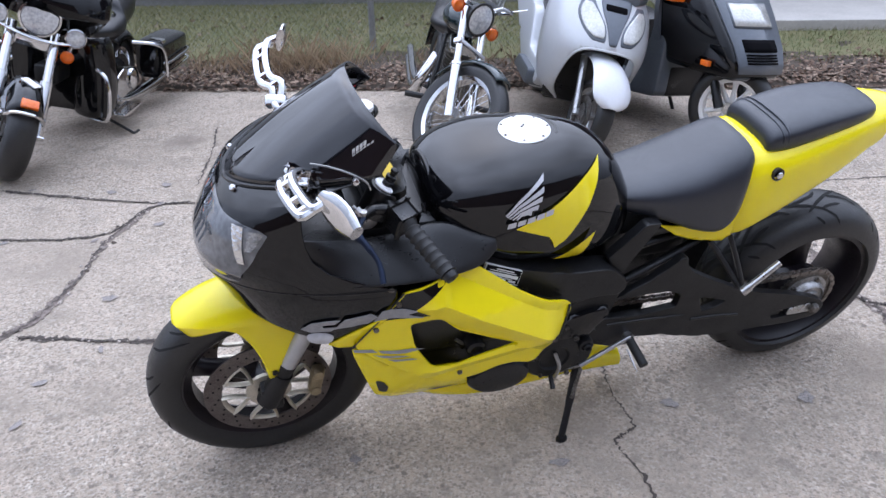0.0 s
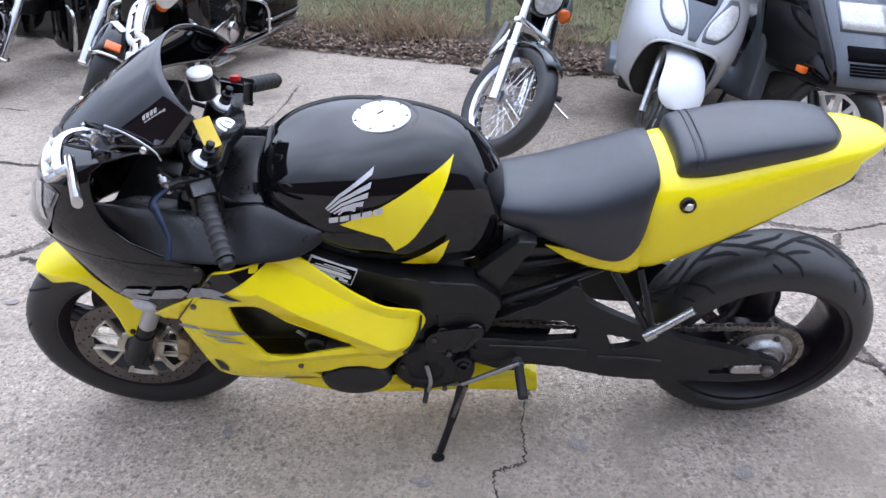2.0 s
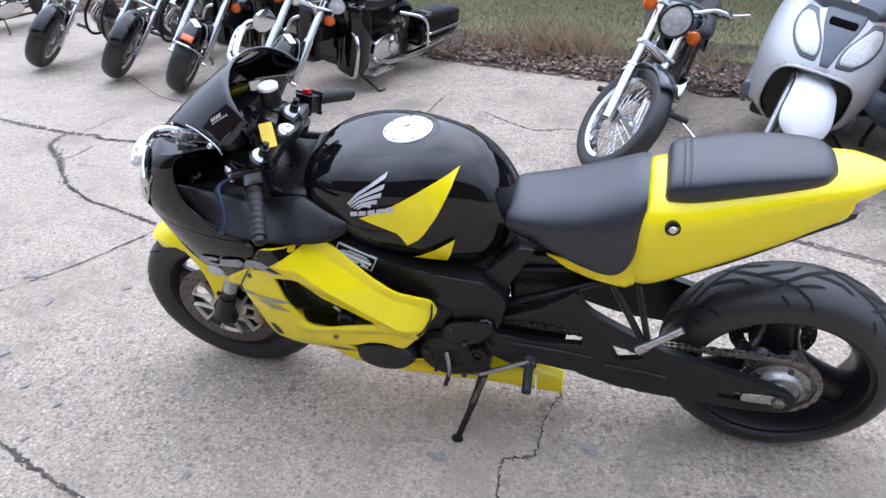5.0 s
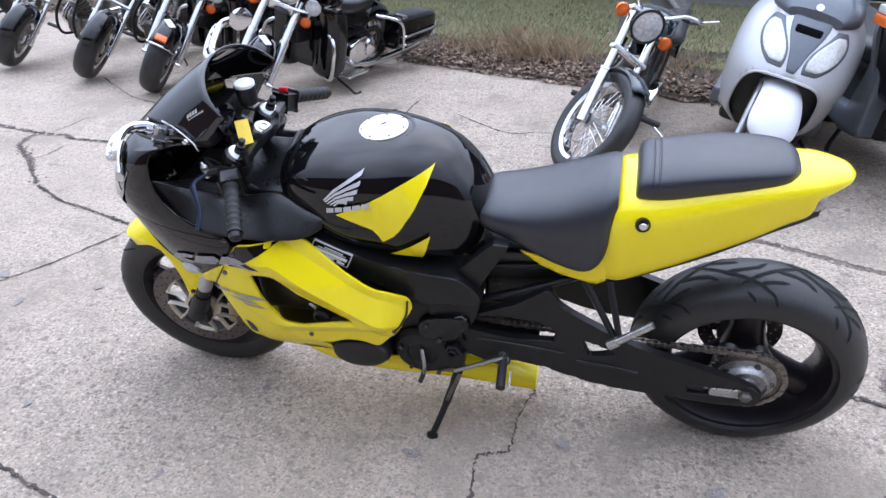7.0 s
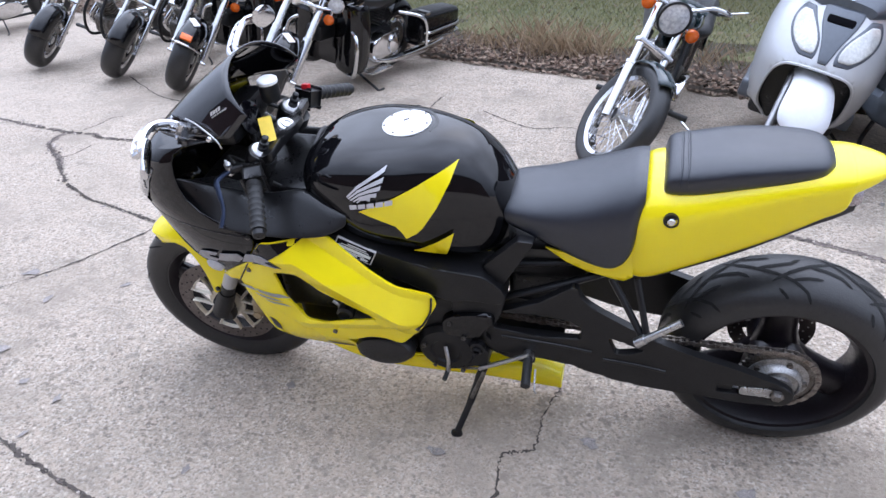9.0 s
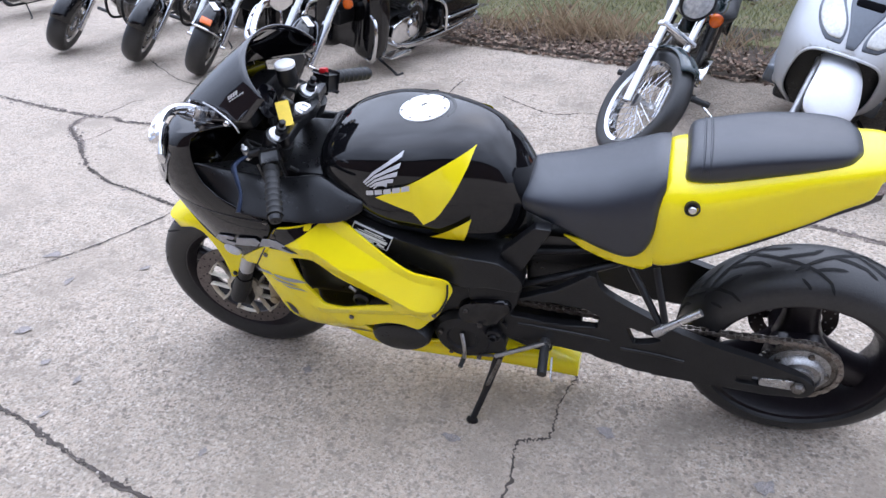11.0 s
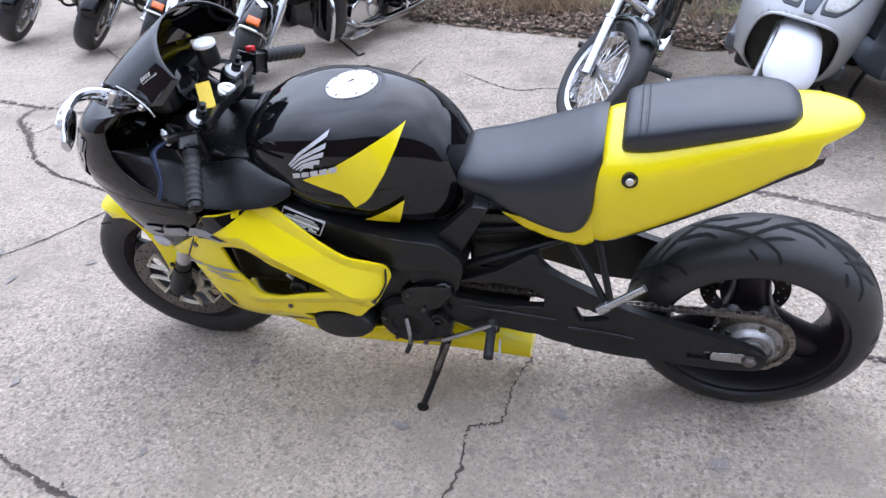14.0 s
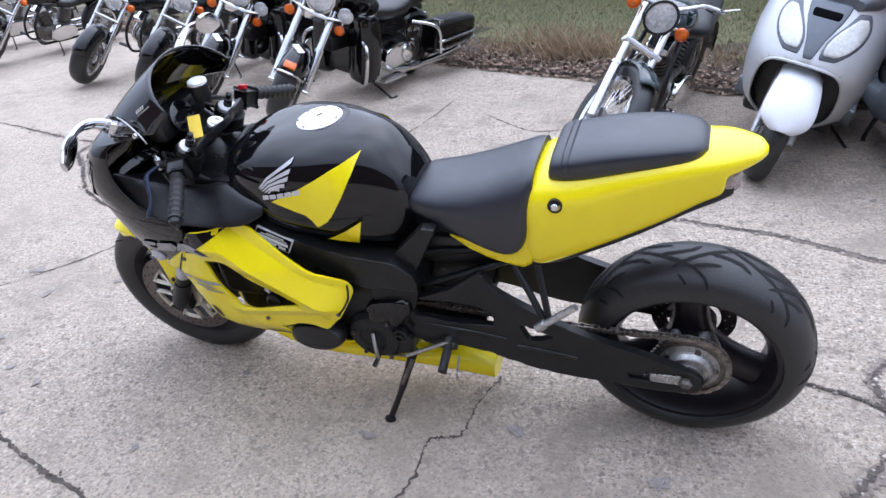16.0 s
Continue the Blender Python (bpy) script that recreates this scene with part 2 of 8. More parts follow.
def slab(bm, outline, y0, y1, holes=(), bevel=0.0, place=None):
    """An outline in (x, z), filled with its holes left open, from y0 to y1."""
    place = place or (lambda x, y, z: V(x, y, z))
    edges = []
    for loop in (outline, *holes):
        vs = [bm.verts.new((x, 0, z)) for x, z in loop]
        edges += [bm.edges.new((vs[i], vs[(i + 1) % len(vs)])) for i in range(len(vs))]
    f = bmesh.ops.triangle_fill(bm, use_beauty=True, use_dissolve=False, edges=edges)
    faces = [g for g in f["geom"] if isinstance(g, bmesh.types.BMFace)]
    top = bmesh.ops.extrude_face_region(bm, geom=faces)["geom"]
    tops = {g for g in top if isinstance(g, bmesh.types.BMVert)}
    bases = {v for g in faces for v in g.verts}
    for v in tops:
        v.co = place(v.co.x, y1, v.co.z)
    for v in bases - tops:
        v.co = place(v.co.x, y0, v.co.z)
    if bevel:
        rim = [e for e in {e for v in tops for e in v.link_edges} if e.verts[0] in tops and e.verts[1] in tops and len(e.link_faces) == 2 and e.calc_face_angle(0) > 0.6]
        bmesh.ops.bevel(bm, geom=rim, offset=bevel, segments=2, affect="EDGES", profile=0.5)


def round_outline(pts, r=0.02, n=3):
    """Rounds the corners of an outline."""
    out = []
    k = len(pts)
    for i in range(k):
        p, a, b = V(*pts[i], 0), V(*pts[i - 1], 0), V(*pts[(i + 1) % k], 0)
        q = min(r, (a - p).length * 0.45, (b - p).length * 0.45)
        s, e = p + (a - p).normalized() * q, p + (b - p).normalized() * q
        for j in range(n + 1):
            t = j / n
            c = s * (1 - t) ** 2 + p * 2 * t * (1 - t) + e * t * t
            out.append((c.x, c.y))
    return out


def sheet(bm, outline, surface, cell=0.02, holes=(), cuts=()):
    """An outline in (x, z) filled and cut finely, then laid on y = surface(x, z)."""
    edges = []
    for loop in (outline, *holes):
        vs = [bm.verts.new((x, 0, z)) for x, z in loop]
        edges += [bm.edges.new((vs[i], vs[(i + 1) % len(vs)])) for i in range(len(vs))]
    bmesh.ops.triangle_fill(bm, use_beauty=True, use_dissolve=False, edges=edges)
    for co, no in [(V(k * cell, 0, 0), V(1, 0, 0)) for k in range(-60, 60)] + [(V(0, 0, k * cell), V(0, 0, 1)) for k in range(0, 60)] + list(cuts):
        xs = [v.co.dot(no) for v in bm.verts]
        if min(xs) < co.dot(no) < max(xs):
            bmesh.ops.bisect_plane(bm, geom=bm.verts[:] + bm.edges[:] + bm.faces[:], plane_co=co, plane_no=no, dist=1e-5)
    for v in bm.verts:
        v.co.y = surface(v.co.x, v.co.z)


# ---- ground ----
# The row of parked bikes, the leaf strip and the fence run along U; W leads away from the lot.
TURN_ROW = radians(-17)
EDGE0 = V(0.2, 3.55, 0)
U = V(math.cos(TURN_ROW), math.sin(TURN_ROW), 0)
W = V(-math.sin(TURN_ROW), math.cos(TURN_ROW), 0)


def row_at(u, w, z=0.0):
    return EDGE0 + U * u + W * w + V(0, 0, z)


def concrete_material():
    m = bpy.data.materials.new("old_concrete")
    m.use_nodes = True
    n, l = m.node_tree.nodes, m.node_tree.links
    p = n["Principled BSDF"]
    tc = n.new("ShaderNodeTexCoord")

    def noise_at(scale, detail=5, rough=0.6):
        a = n.new("ShaderNodeTexNoise")
        a.inputs["Scale"].default_value, a.inputs["Detail"].default_value, a.inputs["Roughness"].default_value = scale, detail, rough
        l.new(tc.outputs["Object"], a.inputs["Vector"])
        return a.outputs[0]

    def remap(v, a, b, c, d):
        r = n.new("ShaderNodeMapRange")
        for key, val in zip(("From Min", "From Max", "To Min", "To Max"), (a, b, c, d)):
            r.inputs[key].default_value = val
        l.new(v, r.inputs["Value"])
        return r.outputs[0]

    def mixed(f, a, b, mode="MIX"):
        x = n.new("ShaderNodeMix")
        x.data_type, x.blend_type = "RGBA", mode
        for k, v in ((0, f), (6, a), (7, b)):
            if isinstance(v, (int, float)):
                x.inputs[k].default_value = v
            elif isinstance(v, tuple):
                x.inputs[k].default_value = (*v, 1)
            else:
                l.new(v, x.inputs[k])
        return x.outputs[2]

    lump = n.new("ShaderNodeTexVoronoi")
    lump.inputs["Scale"].default_value = 55
    lump.inputs["Randomness"].default_value = 1.0
    l.new(tc.outputs["Object"], lump.inputs["Vector"])
    vor = n.new("ShaderNodeTexVoronoi")
    vor.inputs["Scale"].default_value = 140
    l.new(tc.outputs["Object"], vor.inputs["Vector"])
    col = mixed(remap(noise_at(0.7), 0.35, 0.65, 0, 1), (0.562, 0.455, 0.356), (0.650, 0.530, 0.417))
    col = mixed(remap(noise_at(5, 8, 0.7), 0.45, 0.68, 0, 0.6), col, (0.328, 0.272, 0.215))
    col = mixed(remap(vor.outputs["Color"], 0.55, 0.95, 0, 0.8), col, (0.770, 0.700, 0.599))
    col = mixed(remap(lump.outputs["Color"], 0.62, 0.98, 0, 0.5), col, (0.686, 0.600, 0.499))
    # pale stone chips and dark pits of the worn surface
    for scale, near, pick, strength, tint in ((62, 0.40, 0.50, 0.6, (0.894, 0.820, 0.707)), (41, 0.34, 0.58, 0.8, (0.166, 0.135, 0.109)), (95, 0.42, 0.52, 0.8, (0.177, 0.145, 0.118))):
        cell = n.new("ShaderNodeTexVoronoi")
        cell.inputs["Scale"].default_value = scale
        bend = n.new("ShaderNodeVectorMath")
        bend.operation = "MULTIPLY_ADD"
        wave = n.new("ShaderNodeTexNoise")
        wave.inputs["Scale"].default_value = scale * 1.6
        l.new(tc.outputs["Object"], wave.inputs["Vector"])
        l.new(wave.outputs["Color"], bend.inputs[0])
        bend.inputs[1].default_value = (0.9 / scale, 0.9 / scale, 0)
        l.new(tc.outputs["Object"], bend.inputs[2])
        l.new(bend.outputs[0], cell.inputs["Vector"])
        both = n.new("ShaderNodeMath")
        both.operation = "MULTIPLY"
        l.new(remap(cell.outputs["Distance"], near * 0.7, near, strength, 0), both.inputs[0])
        l.new(remap(cell.outputs["Color"], pick, pick + 0.06, 0, 1), both.inputs[1])
        col = mixed(both.outputs[0], col, tint)
    col = mixed(remap(noise_at(28, 5, 0.75), 0.50, 0.66, 0, 0.5), col, (0.224, 0.182, 0.143))
    col = mixed(remap(noise_at(75, 4, 0.8), 0.48, 0.63, 0, 0.8), col, (0.224, 0.182, 0.143))
    col = mixed(remap(noise_at(2.6, 6, 0.65), 0.53, 0.72, 0, 0.55), col, (0.239, 0.205, 0.168))
    col = mixed(remap(noise_at(7.0, 6, 0.7), 0.585, 0.655, 0, 0.6), col, (0.198, 0.165, 0.135))
    col = mixed(remap(noise_at(9.5, 6, 0.7), 0.61, 0.68, 0, 0.45), col, (0.603, 0.520, 0.426))
    col = mixed(remap(noise_at(19, 5, 0.65), 0.60, 0.68, 0, 0.6), col, (0.198, 0.168, 0.137))
    col = mixed(remap(noise_at(1.3, 7, 0.7), 0.48, 0.66, 0, 0.6), col, (0.312, 0.255, 0.200))
    col = mixed(remap(noise_at(0.33, 5, 0.6), 0.42, 0.62, 0, 0.35), col, (0.520, 0.435, 0.349))
    # brown drip stains where bikes have stood
    for cx, cy, rad in STAINS:
        far = n.new("ShaderNodeVectorMath")
        far.operation = "DISTANCE"
        far.inputs[1].default_value = (cx, cy, 0)
        l.new(tc.outputs["Object"], far.inputs[0])
        wob = n.new("ShaderNodeMath")
        wob.operation = "MULTIPLY_ADD"
        l.new(noise_at(6, 4, 0.6), wob.inputs[0])
        wob.inputs[1].default_value = rad * 1.4
        l.new(far.outputs["Value"], wob.inputs[2])
        col = mixed(remap(wob.outputs[0], rad * 0.7, rad * 1.6, 0.55, 0), col, (0.177, 0.145, 0.123))
    l.new(col, p.inputs["Base Color"])
    p.inputs["Roughness"].default_value = 0.9
    b1 = n.new("ShaderNodeBump")
    b1.inputs["Strength"].default_value, b1.inputs["Distance"].default_value = 1.0, 0.012
    l.new(noise_at(170, 4, 0.7), b1.inputs["Height"])
    b2 = n.new("ShaderNodeBump")
    b2.inputs["Strength"].default_value, b2.inputs["Distance"].default_value = 0.3, 0.02
    l.new(noise_at(18, 5, 0.6), b2.inputs["Height"])
    l.new(b1.outputs[0], b2.inputs["Normal"])
    l.new(b2.outputs[0], p.inputs["Normal"])
    return m


STAINS = ((0.53, 2.81, 0.16), (0.75, 2.54, 0.14), (2.59, 2.36, 0.2), (1.25, 2.68, 0.25), (-1.3, 2.75, 0.2), (-2.5, 2.9, 0.25))
M_CONCRETE = concrete_material()
M_CRACK = shader("crack_dirt", (0.105, 0.085, 0.072), 0.95, vary=0.5, scale=40, bump=0.8, bscale=90)
M_CRACKFILL = shader("crumbled_concrete", (0.25, 0.205, 0.175), 0.95, vary=0.5, scale=30, bump=1.0, bscale=60, second=(0.12, 0.092, 0.078))
M_SPALL = shader("flaked_concrete", (0.36, 0.32, 0.295), 0.95, scale=30, bump=1.0, bscale=120, second=(0.22, 0.195, 0.18))
M_SOIL = shader("soil", (0.09, 0.068, 0.05), 0.95, vary=0.5, scale=3, bump=0.8, bscale=30)
M_GRASSGROUND = shader("grassy_ground", (0.11, 0.12, 0.048), 0.95, scale=2.5, second=(0.19, 0.165, 0.085), bump=0.8, bscale=40)

bm = bmesh.new()
R = 400.0
for q in ((-R, -R), (R, -R), (R, R), (-R, R)):
    bm.verts.new((q[0], q[1], 0))
bm.faces.new(bm.verts)
ground = part("ground", bm, M_CONCRETE, None, smooth=False)
tagged(ground, "weathered grey concrete lot with stains and speckled aggregate", "ground", kind="structure")


def ribbon(bm, pts, width, seed, z=0.003, ragged=0.5):
    """A ragged strip along a line on the ground."""
    rnd = random.Random(seed)
    fine = smooth_path([V(x, y, 0) for x, y in pts], 22)
    left, right = [], []
    swell = [1.0, 1.0]
    for i, p in enumerate(fine):
        d = (fine[min(i + 1, len(fine) - 1)] - fine[max(i - 1, 0)]).normalized()
        s = V(-d.y, d.x, 0)
        end = min(1, (i + 0.5) / 4, (len(fine) - i - 0.5) / 4)
        p = p + s * rnd.uniform(-1, 1) * min(width * 1.5, 0.006)
        ragged = min(ragged, 0.006 / width)
        swell = [min(1.7, max(0.35, f + rnd.uniform(-0.3, 0.3))) for f in swell]
        left.append(bm.verts.new(p + s * width * end * swell[0] * rnd.uniform(1 - ragged, 1 + ragged) + V(0, 0, z)))
        right.append(bm.verts.new(p - s * width * end * swell[1] * rnd.uniform(1 - ragged, 1 + ragged) + V(0, 0, z)))
    for i in range(len(fine) - 1):
        bm.faces.new((left[i], left[i + 1], right[i + 1], right[i]))


import itertools

crack_count = itertools.count()
crumbs = []


def crack(width, *pts):
    """A ragged crack along points on the ground, with a darker core where it is wide."""
    i = next(crack_count)
    bm = bmesh.new()
    ribbon(bm, pts, width * (0.72 if width >= 0.017 else 0.55), i, 0.003, 0.95)
    part("crack", bm, M_CRACK if width < 0.017 else M_CRACKFILL, ground, smooth=False)
    if width > 0.011:
        bm = bmesh.new()
        ribbon(bm, pts, width * 0.30, i + 50, 0.006, 0.95)
        part("crack", bm, M_CRACK, ground, smooth=False)
    # crumbs of broken concrete lie along it
    rnd = random.Random(i + 200)
    line = smooth_path([V(x, y, 0) for x, y in pts], 8)
    for a, b in zip(line, line[1:]):
        for q in range(int((b - a).length * width * 2600)):
            p = a.lerp(b, rnd.random())
            crumbs.append((p.x + rnd.gauss(0, width * 0.8), p.y + rnd.gauss(0, width * 0.8), rnd.uniform(0.003, 0.009) * min(1.6, width / 0.011)))


crack(0.012, (-2.17, 2.25), (-1.74, 2.03), (-1.38, 1.86), (-1.0, 1.75))
crack(0.012, (-2.6, 1.72), (-2.0, 1.61), (-1.72, 1.54), (-1.51, 1.56), (-1.37, 1.79), (-1.17, 1.82))
crack(0.020, (-1.37, 1.79), (-1.52, 1.46), (-1.58, 1.13), (-1.68, 0.84), (-1.80, 0.72))
crack(0.014, (-1.71, 0.74), (-1.51, 0.67), (-1.25, 0.59), (-1.0, 0.55))
crack(0.007, (-1.09, 3.03), (-1.1, 2.54), (-1.16, 2.02))
crack(0.018, (-4.3, 2.0), (-3.8, 1.88), (-3.53, 1.83))
crack(0.018, (-3.17, 1.78), (-3.10, 1.79), (-2.98, 1.74), (-2.6, 1.74))
crack(0.015, (-2.65, 1.06), (-2.55, 1.01), (-2.38, 0.92), (-2.20, 0.87), (-2.0, 0.81), (-1.84, 0.76))
crack(0.006, (-2.3, -0.15), (-2.09, 0.08), (-1.94, 0.33), (-1.8, 0.7))
crack(0.012, (-2.6, -0.42), (-2.05, -0.49), (-1.7, -0.57), (-1.36, -0.63), (-1.03, -0.72), (-0.7, -0.79), (0.2, -1.0))
crack(0.006, (0.24, 0.05), (0.21, -0.12), (0.21, -0.25), (0.13, -0.3), (0.14, -0.45), (0.1, -0.7))
crack(0.017, (0.55, 1.36), (0.81, 1.31), (1.11, 1.25), (1.27, 1.18), (1.45, 1.11), (1.6, 1.08))
crack(0.010, (1.6, 1.08), (1.9, 1.17), (2.16, 1.14), (2.9, 1.05))
crack(0.022, (1.6, 1.06), (1.49, 0.81), (1.42, 0.52), (1.32, 0.34), (1.36, 0.12), (1.3, -0.05), (1.2, -0.24), (1.15, -0.4), (1.1, -0.8))
crack(0.014, (1.0, 0.27), (1.23, 0.24), (1.33, 0.19), (1.36, 0.12), (1.49, 0.09), (1.65, 0.02), (2.4, -0.05))
crack(0.009, (-3.87, 3.1), (-3.33, 2.7), (-3.03, 2.56), (-2.6, 2.45))
crack(0.010, (-7.42, 3.42), (-5.54, 2.33), (-4.26, 2.0))
crack(0.006, (-0.75, 2.75), (-0.35, 2.45), (-0.1, 2.5), (0.2, 2.3))
crack(0.006, (2.2, 1.9), (2.35, 2.3), (2.3, 2.5))
crack(0.006, (0.0, 1.55), (0.35, 1.5), (0.55, 1.36))

crack(0.026, (-3.51, 1.82), (-3.34, 1.79), (-3.19, 1.78))
crack(0.022, (-3.32, 1.77), (-3.30, 1.66), (-3.23, 1.55), (-3.11, 1.45), (-3.00, 1.37), (-2.85, 1.23), (-2.67, 1.07))
crack(0.007, (-3.00, 1.38), (-2.96, 1.45), (-2.96, 1.53), (-2.96, 1.61))
crack(0.007, (-3.24, 1.84), (-3.21, 1.98), (-3.22, 2.10), (-3.16, 2.15))

bm = bmesh.new()
rnd = random.Random(77)
for x, y, size in crumbs:
    turn = rnd.uniform(0, math.pi)
    top, low = [], []
    for k in range(5):
        a = turn + 2 * math.pi * k / 5
        r = size * rnd.uniform(0.6, 1.1)
        low.append(bm.verts.new((x + r * math.cos(a), y + r * math.sin(a), 0.002)))
        top.append(bm.verts.new((x + r * 0.6 * math.cos(a), y + r * 0.6 * math.sin(a), 0.004 + size * rnd.uniform(0.25, 0.6))))
    bm.faces.new(top)
    for k in range(5):
        bm.faces.new((low[k], low[(k + 1) % 5], top[(k + 1) % 5], top[k]))
M_CRUMB = island_material("broken_concrete", (0.13, 0.105, 0.09), (0.30, 0.255, 0.22), (0.55, 0.48, 0.42))
tagged(part("crumb", bm, M_CRUMB, ground, smooth=False), kind="stuff")

# shallow spalls where the surface has flaked
rnd = random.Random(21)
bm = bmesh.new()
for i in range(90):
    cx, cy = rnd.uniform(-2.4, 2.6), rnd.uniform(-1.0, 2.6)
    size, squash, turn = rnd.uniform(0.010, 0.036), rnd.uniform(0.3, 0.8), rnd.uniform(0, math.pi)
    ring = []
    for k in range(13):
        a = 2 * math.pi * k / 13
        r = size * rnd.uniform(0.55, 1.15)
        x, y = r * math.cos(a), r * squash * math.sin(a)
        ring.append(bm.verts.new((cx + x * math.cos(turn) - y * math.sin(turn), cy + x * math.sin(turn) + y * math.cos(turn), 0.0044 + i * 0.00001)))
    bm.faces.new(ring)
tagged(part("spall", bm, M_SPALL, ground, smooth=False), kind="stuff")

# soil and grass behind the lot
bm = bmesh.new()
rnd = random.Random(4)
rows = []
for j, (w, z) in enumerate(((0, 0.004), (0.12, 0.03), (0.4, 0.05), (0.8, 0.05), (1.2, 0.06))):
    rows.append([bm.verts.new(row_at(u * 0.25, w + (rnd.uniform(-0.05, 0.05) if j < 2 else 0), z + (rnd.uniform(-0.02, 0.02) if j else 0))) for u in range(-60, 40)])
grid_faces(bm, rows, False)
verge = part("soil_strip", bm, M_SOIL, None)
tagged(verge, "bare soil strip along the edge of the concrete lot", "ground", kind="structure")
bm = bmesh.new()
rows = [[bm.verts.new(row_at(u * 1.0, w, z)) for u in range(-60, 50)] for w, z in ((0.75, 0.052), (1.6, 0.075), (6, 0.1), (40, 0.1))]
grid_faces(bm, rows, False)
lawn = part("lawn", bm, M_GRASSGROUND, None)
tagged(lawn, "dull winter lawn behind the parked bikes", "lawn", kind="structure")

# plain building that closes the lot behind the camera
M_BRICK = shader("dark_brick", (0.09, 0.05, 0.04), 0.85, vary=0.4, scale=4, bump=0.4, bscale=25)
M_ROOF = shader("roof_edge", (0.05, 0.05, 0.055), 0.7, vary=0.3)
shop = thing("building", "plain dark brick building facing the concrete lot", "building", Matrix())
bm = bmesh.new()
box(bm, (0, -11.5, 2.8), (36, 6, 5.6))
part("wall", bm, M_BRICK, shop, smooth=False)
bm = bmesh.new()
box(bm, (0, -11.5, 5.75), (36.6, 6.6, 0.3))
part("roof", bm, M_ROOF, shop, smooth=False)

# ---- the yellow and black sports bike on its side stand ----
# Its own space: x runs to the tail, y to its right side, z up; it leans onto the stand.
LEAN_BIKE = 12.0
bike = thing("sport_motorcycle", "yellow and black sport motorcycle leaning on its side stand", "motorcycle", pose(0, 0.012, 0, LEAN_BIKE, 0, 1.9))


def catmull(table, n=5):
    t = np.array(table, float)
    out = []
    for i in range(len(t) - 1):
        p0, p1, p2, p3 = t[max(i - 1, 0)], t[i], t[i + 1], t[min(i + 2, len(t) - 1)]
        for k in range(n):
            s = k / n
            out.append(0.5 * (2 * p1 + (p2 - p0) * s + (2 * p0 - 5 * p1 + 4 * p2 - p3) * s * s + (3 * p1 - p0 - 3 * p2 + p3) * s ** 3))
    return out + [t[-1]]


def body(bm, table, n=40, steps=5):
    """Rows of x, top, widest height, bottom, half width, power above, power below."""
    rings = []
    for x, zt, zm, zb, w, pt, pb in catmull(table, steps):
        ring = []
        for k in range(n):
            a = 2 * math.pi * k / n
            c, s = math.cos(a), math.sin(a)
            p, h = (pt, zt - zm) if s >= 0 else (pb, zm - zb)
            ring.append(V(x, w * math.copysign(abs(c) ** (2 / p), c), zm + h * math.copysign(abs(s) ** (2 / p), s)))
        rings.append(ring)
    loft(bm, rings)


def on_body(table, x, z, lift=0.002):
    """The left surface of a body at (x, z)."""
    rows = catmull(table, 10)
    xs = [r[0] for r in rows]
    x = min(max(x, xs[0]), xs[-1])
    i = max(0, min(len(rows) - 2, int(np.searchsorted(xs, x)) - 1))
    t = (x - xs[i]) / max(1e-6, xs[i + 1] - xs[i])
    r = rows[i] + (rows[i + 1] - rows[i]) * t
    _, zt, zm, zb, w, pt, pb = r
    p, s = (pt, (z - zm) / (zt - zm)) if z >= zm else (pb, (zm - z) / (zm - zb))
    s = min(abs(s), 0.999)
    return -(w * (1 - s ** p) ** (1 / p) + lift)


# tank
TANK = [(-0.405, 0.872, 0.83, 0.78, 0.085, 2.2, 3), (-0.385, 0.895, 0.83, 0.74, 0.13, 2.3, 3), (-0.33, 0.918, 0.82, 0.70, 0.166, 2.9, 3.5), (-0.24, 0.938, 0.80, 0.67, 0.186, 3.0, 3.6),
        (-0.14, 0.943, 0.785, 0.645, 0.183, 2.8, 3.2), (-0.05, 0.940, 0.765, 0.63, 0.162, 2.5, 3.2), (0.03, 0.914, 0.745, 0.62, 0.138, 2.4, 3.5), (0.085, 0.862, 0.735, 0.62, 0.114, 2.4, 3), (0.12, 0.805, 0.72, 0.63, 0.09, 2.2, 3)]
bm = bmesh.new()
body(bm, TANK, 96, 10)
tank = part("fuel_tank", bm, M_BLACK, bike, "glossy black tank with yellow blades")


def on_tank(name, outline, material, lift, parent, label="", cell=0.007):
    made = []
    for side in (1, -1):
        bm = bmesh.new()
        sheet(bm, outline, lambda x, z: side * on_body(TANK, x, z, lift), cell)
        made.append(part(name, bm, material, parent, label))
    return made


on_tank("yellow_blade", [(-0.222, 0.811), (-0.17, 0.834), (-0.12, 0.856), (-0.06, 0.882), (0.008, 0.908), (-0.006, 0.872), (-0.036, 0.815), (-0.072, 0.762), (-0.088, 0.746), (-0.115, 0.731), (-0.123, 0.752), (-0.135, 0.771), (-0.175, 0.790)], M_YELLOW, 0.006, tank)
on_tank("yellow_blade", [(-0.107, 0.684), (-0.05, 0.713), (0.000, 0.742), (-0.014, 0.697), (-0.034, 0.650)], M_YELLOW, 0.010, tank)
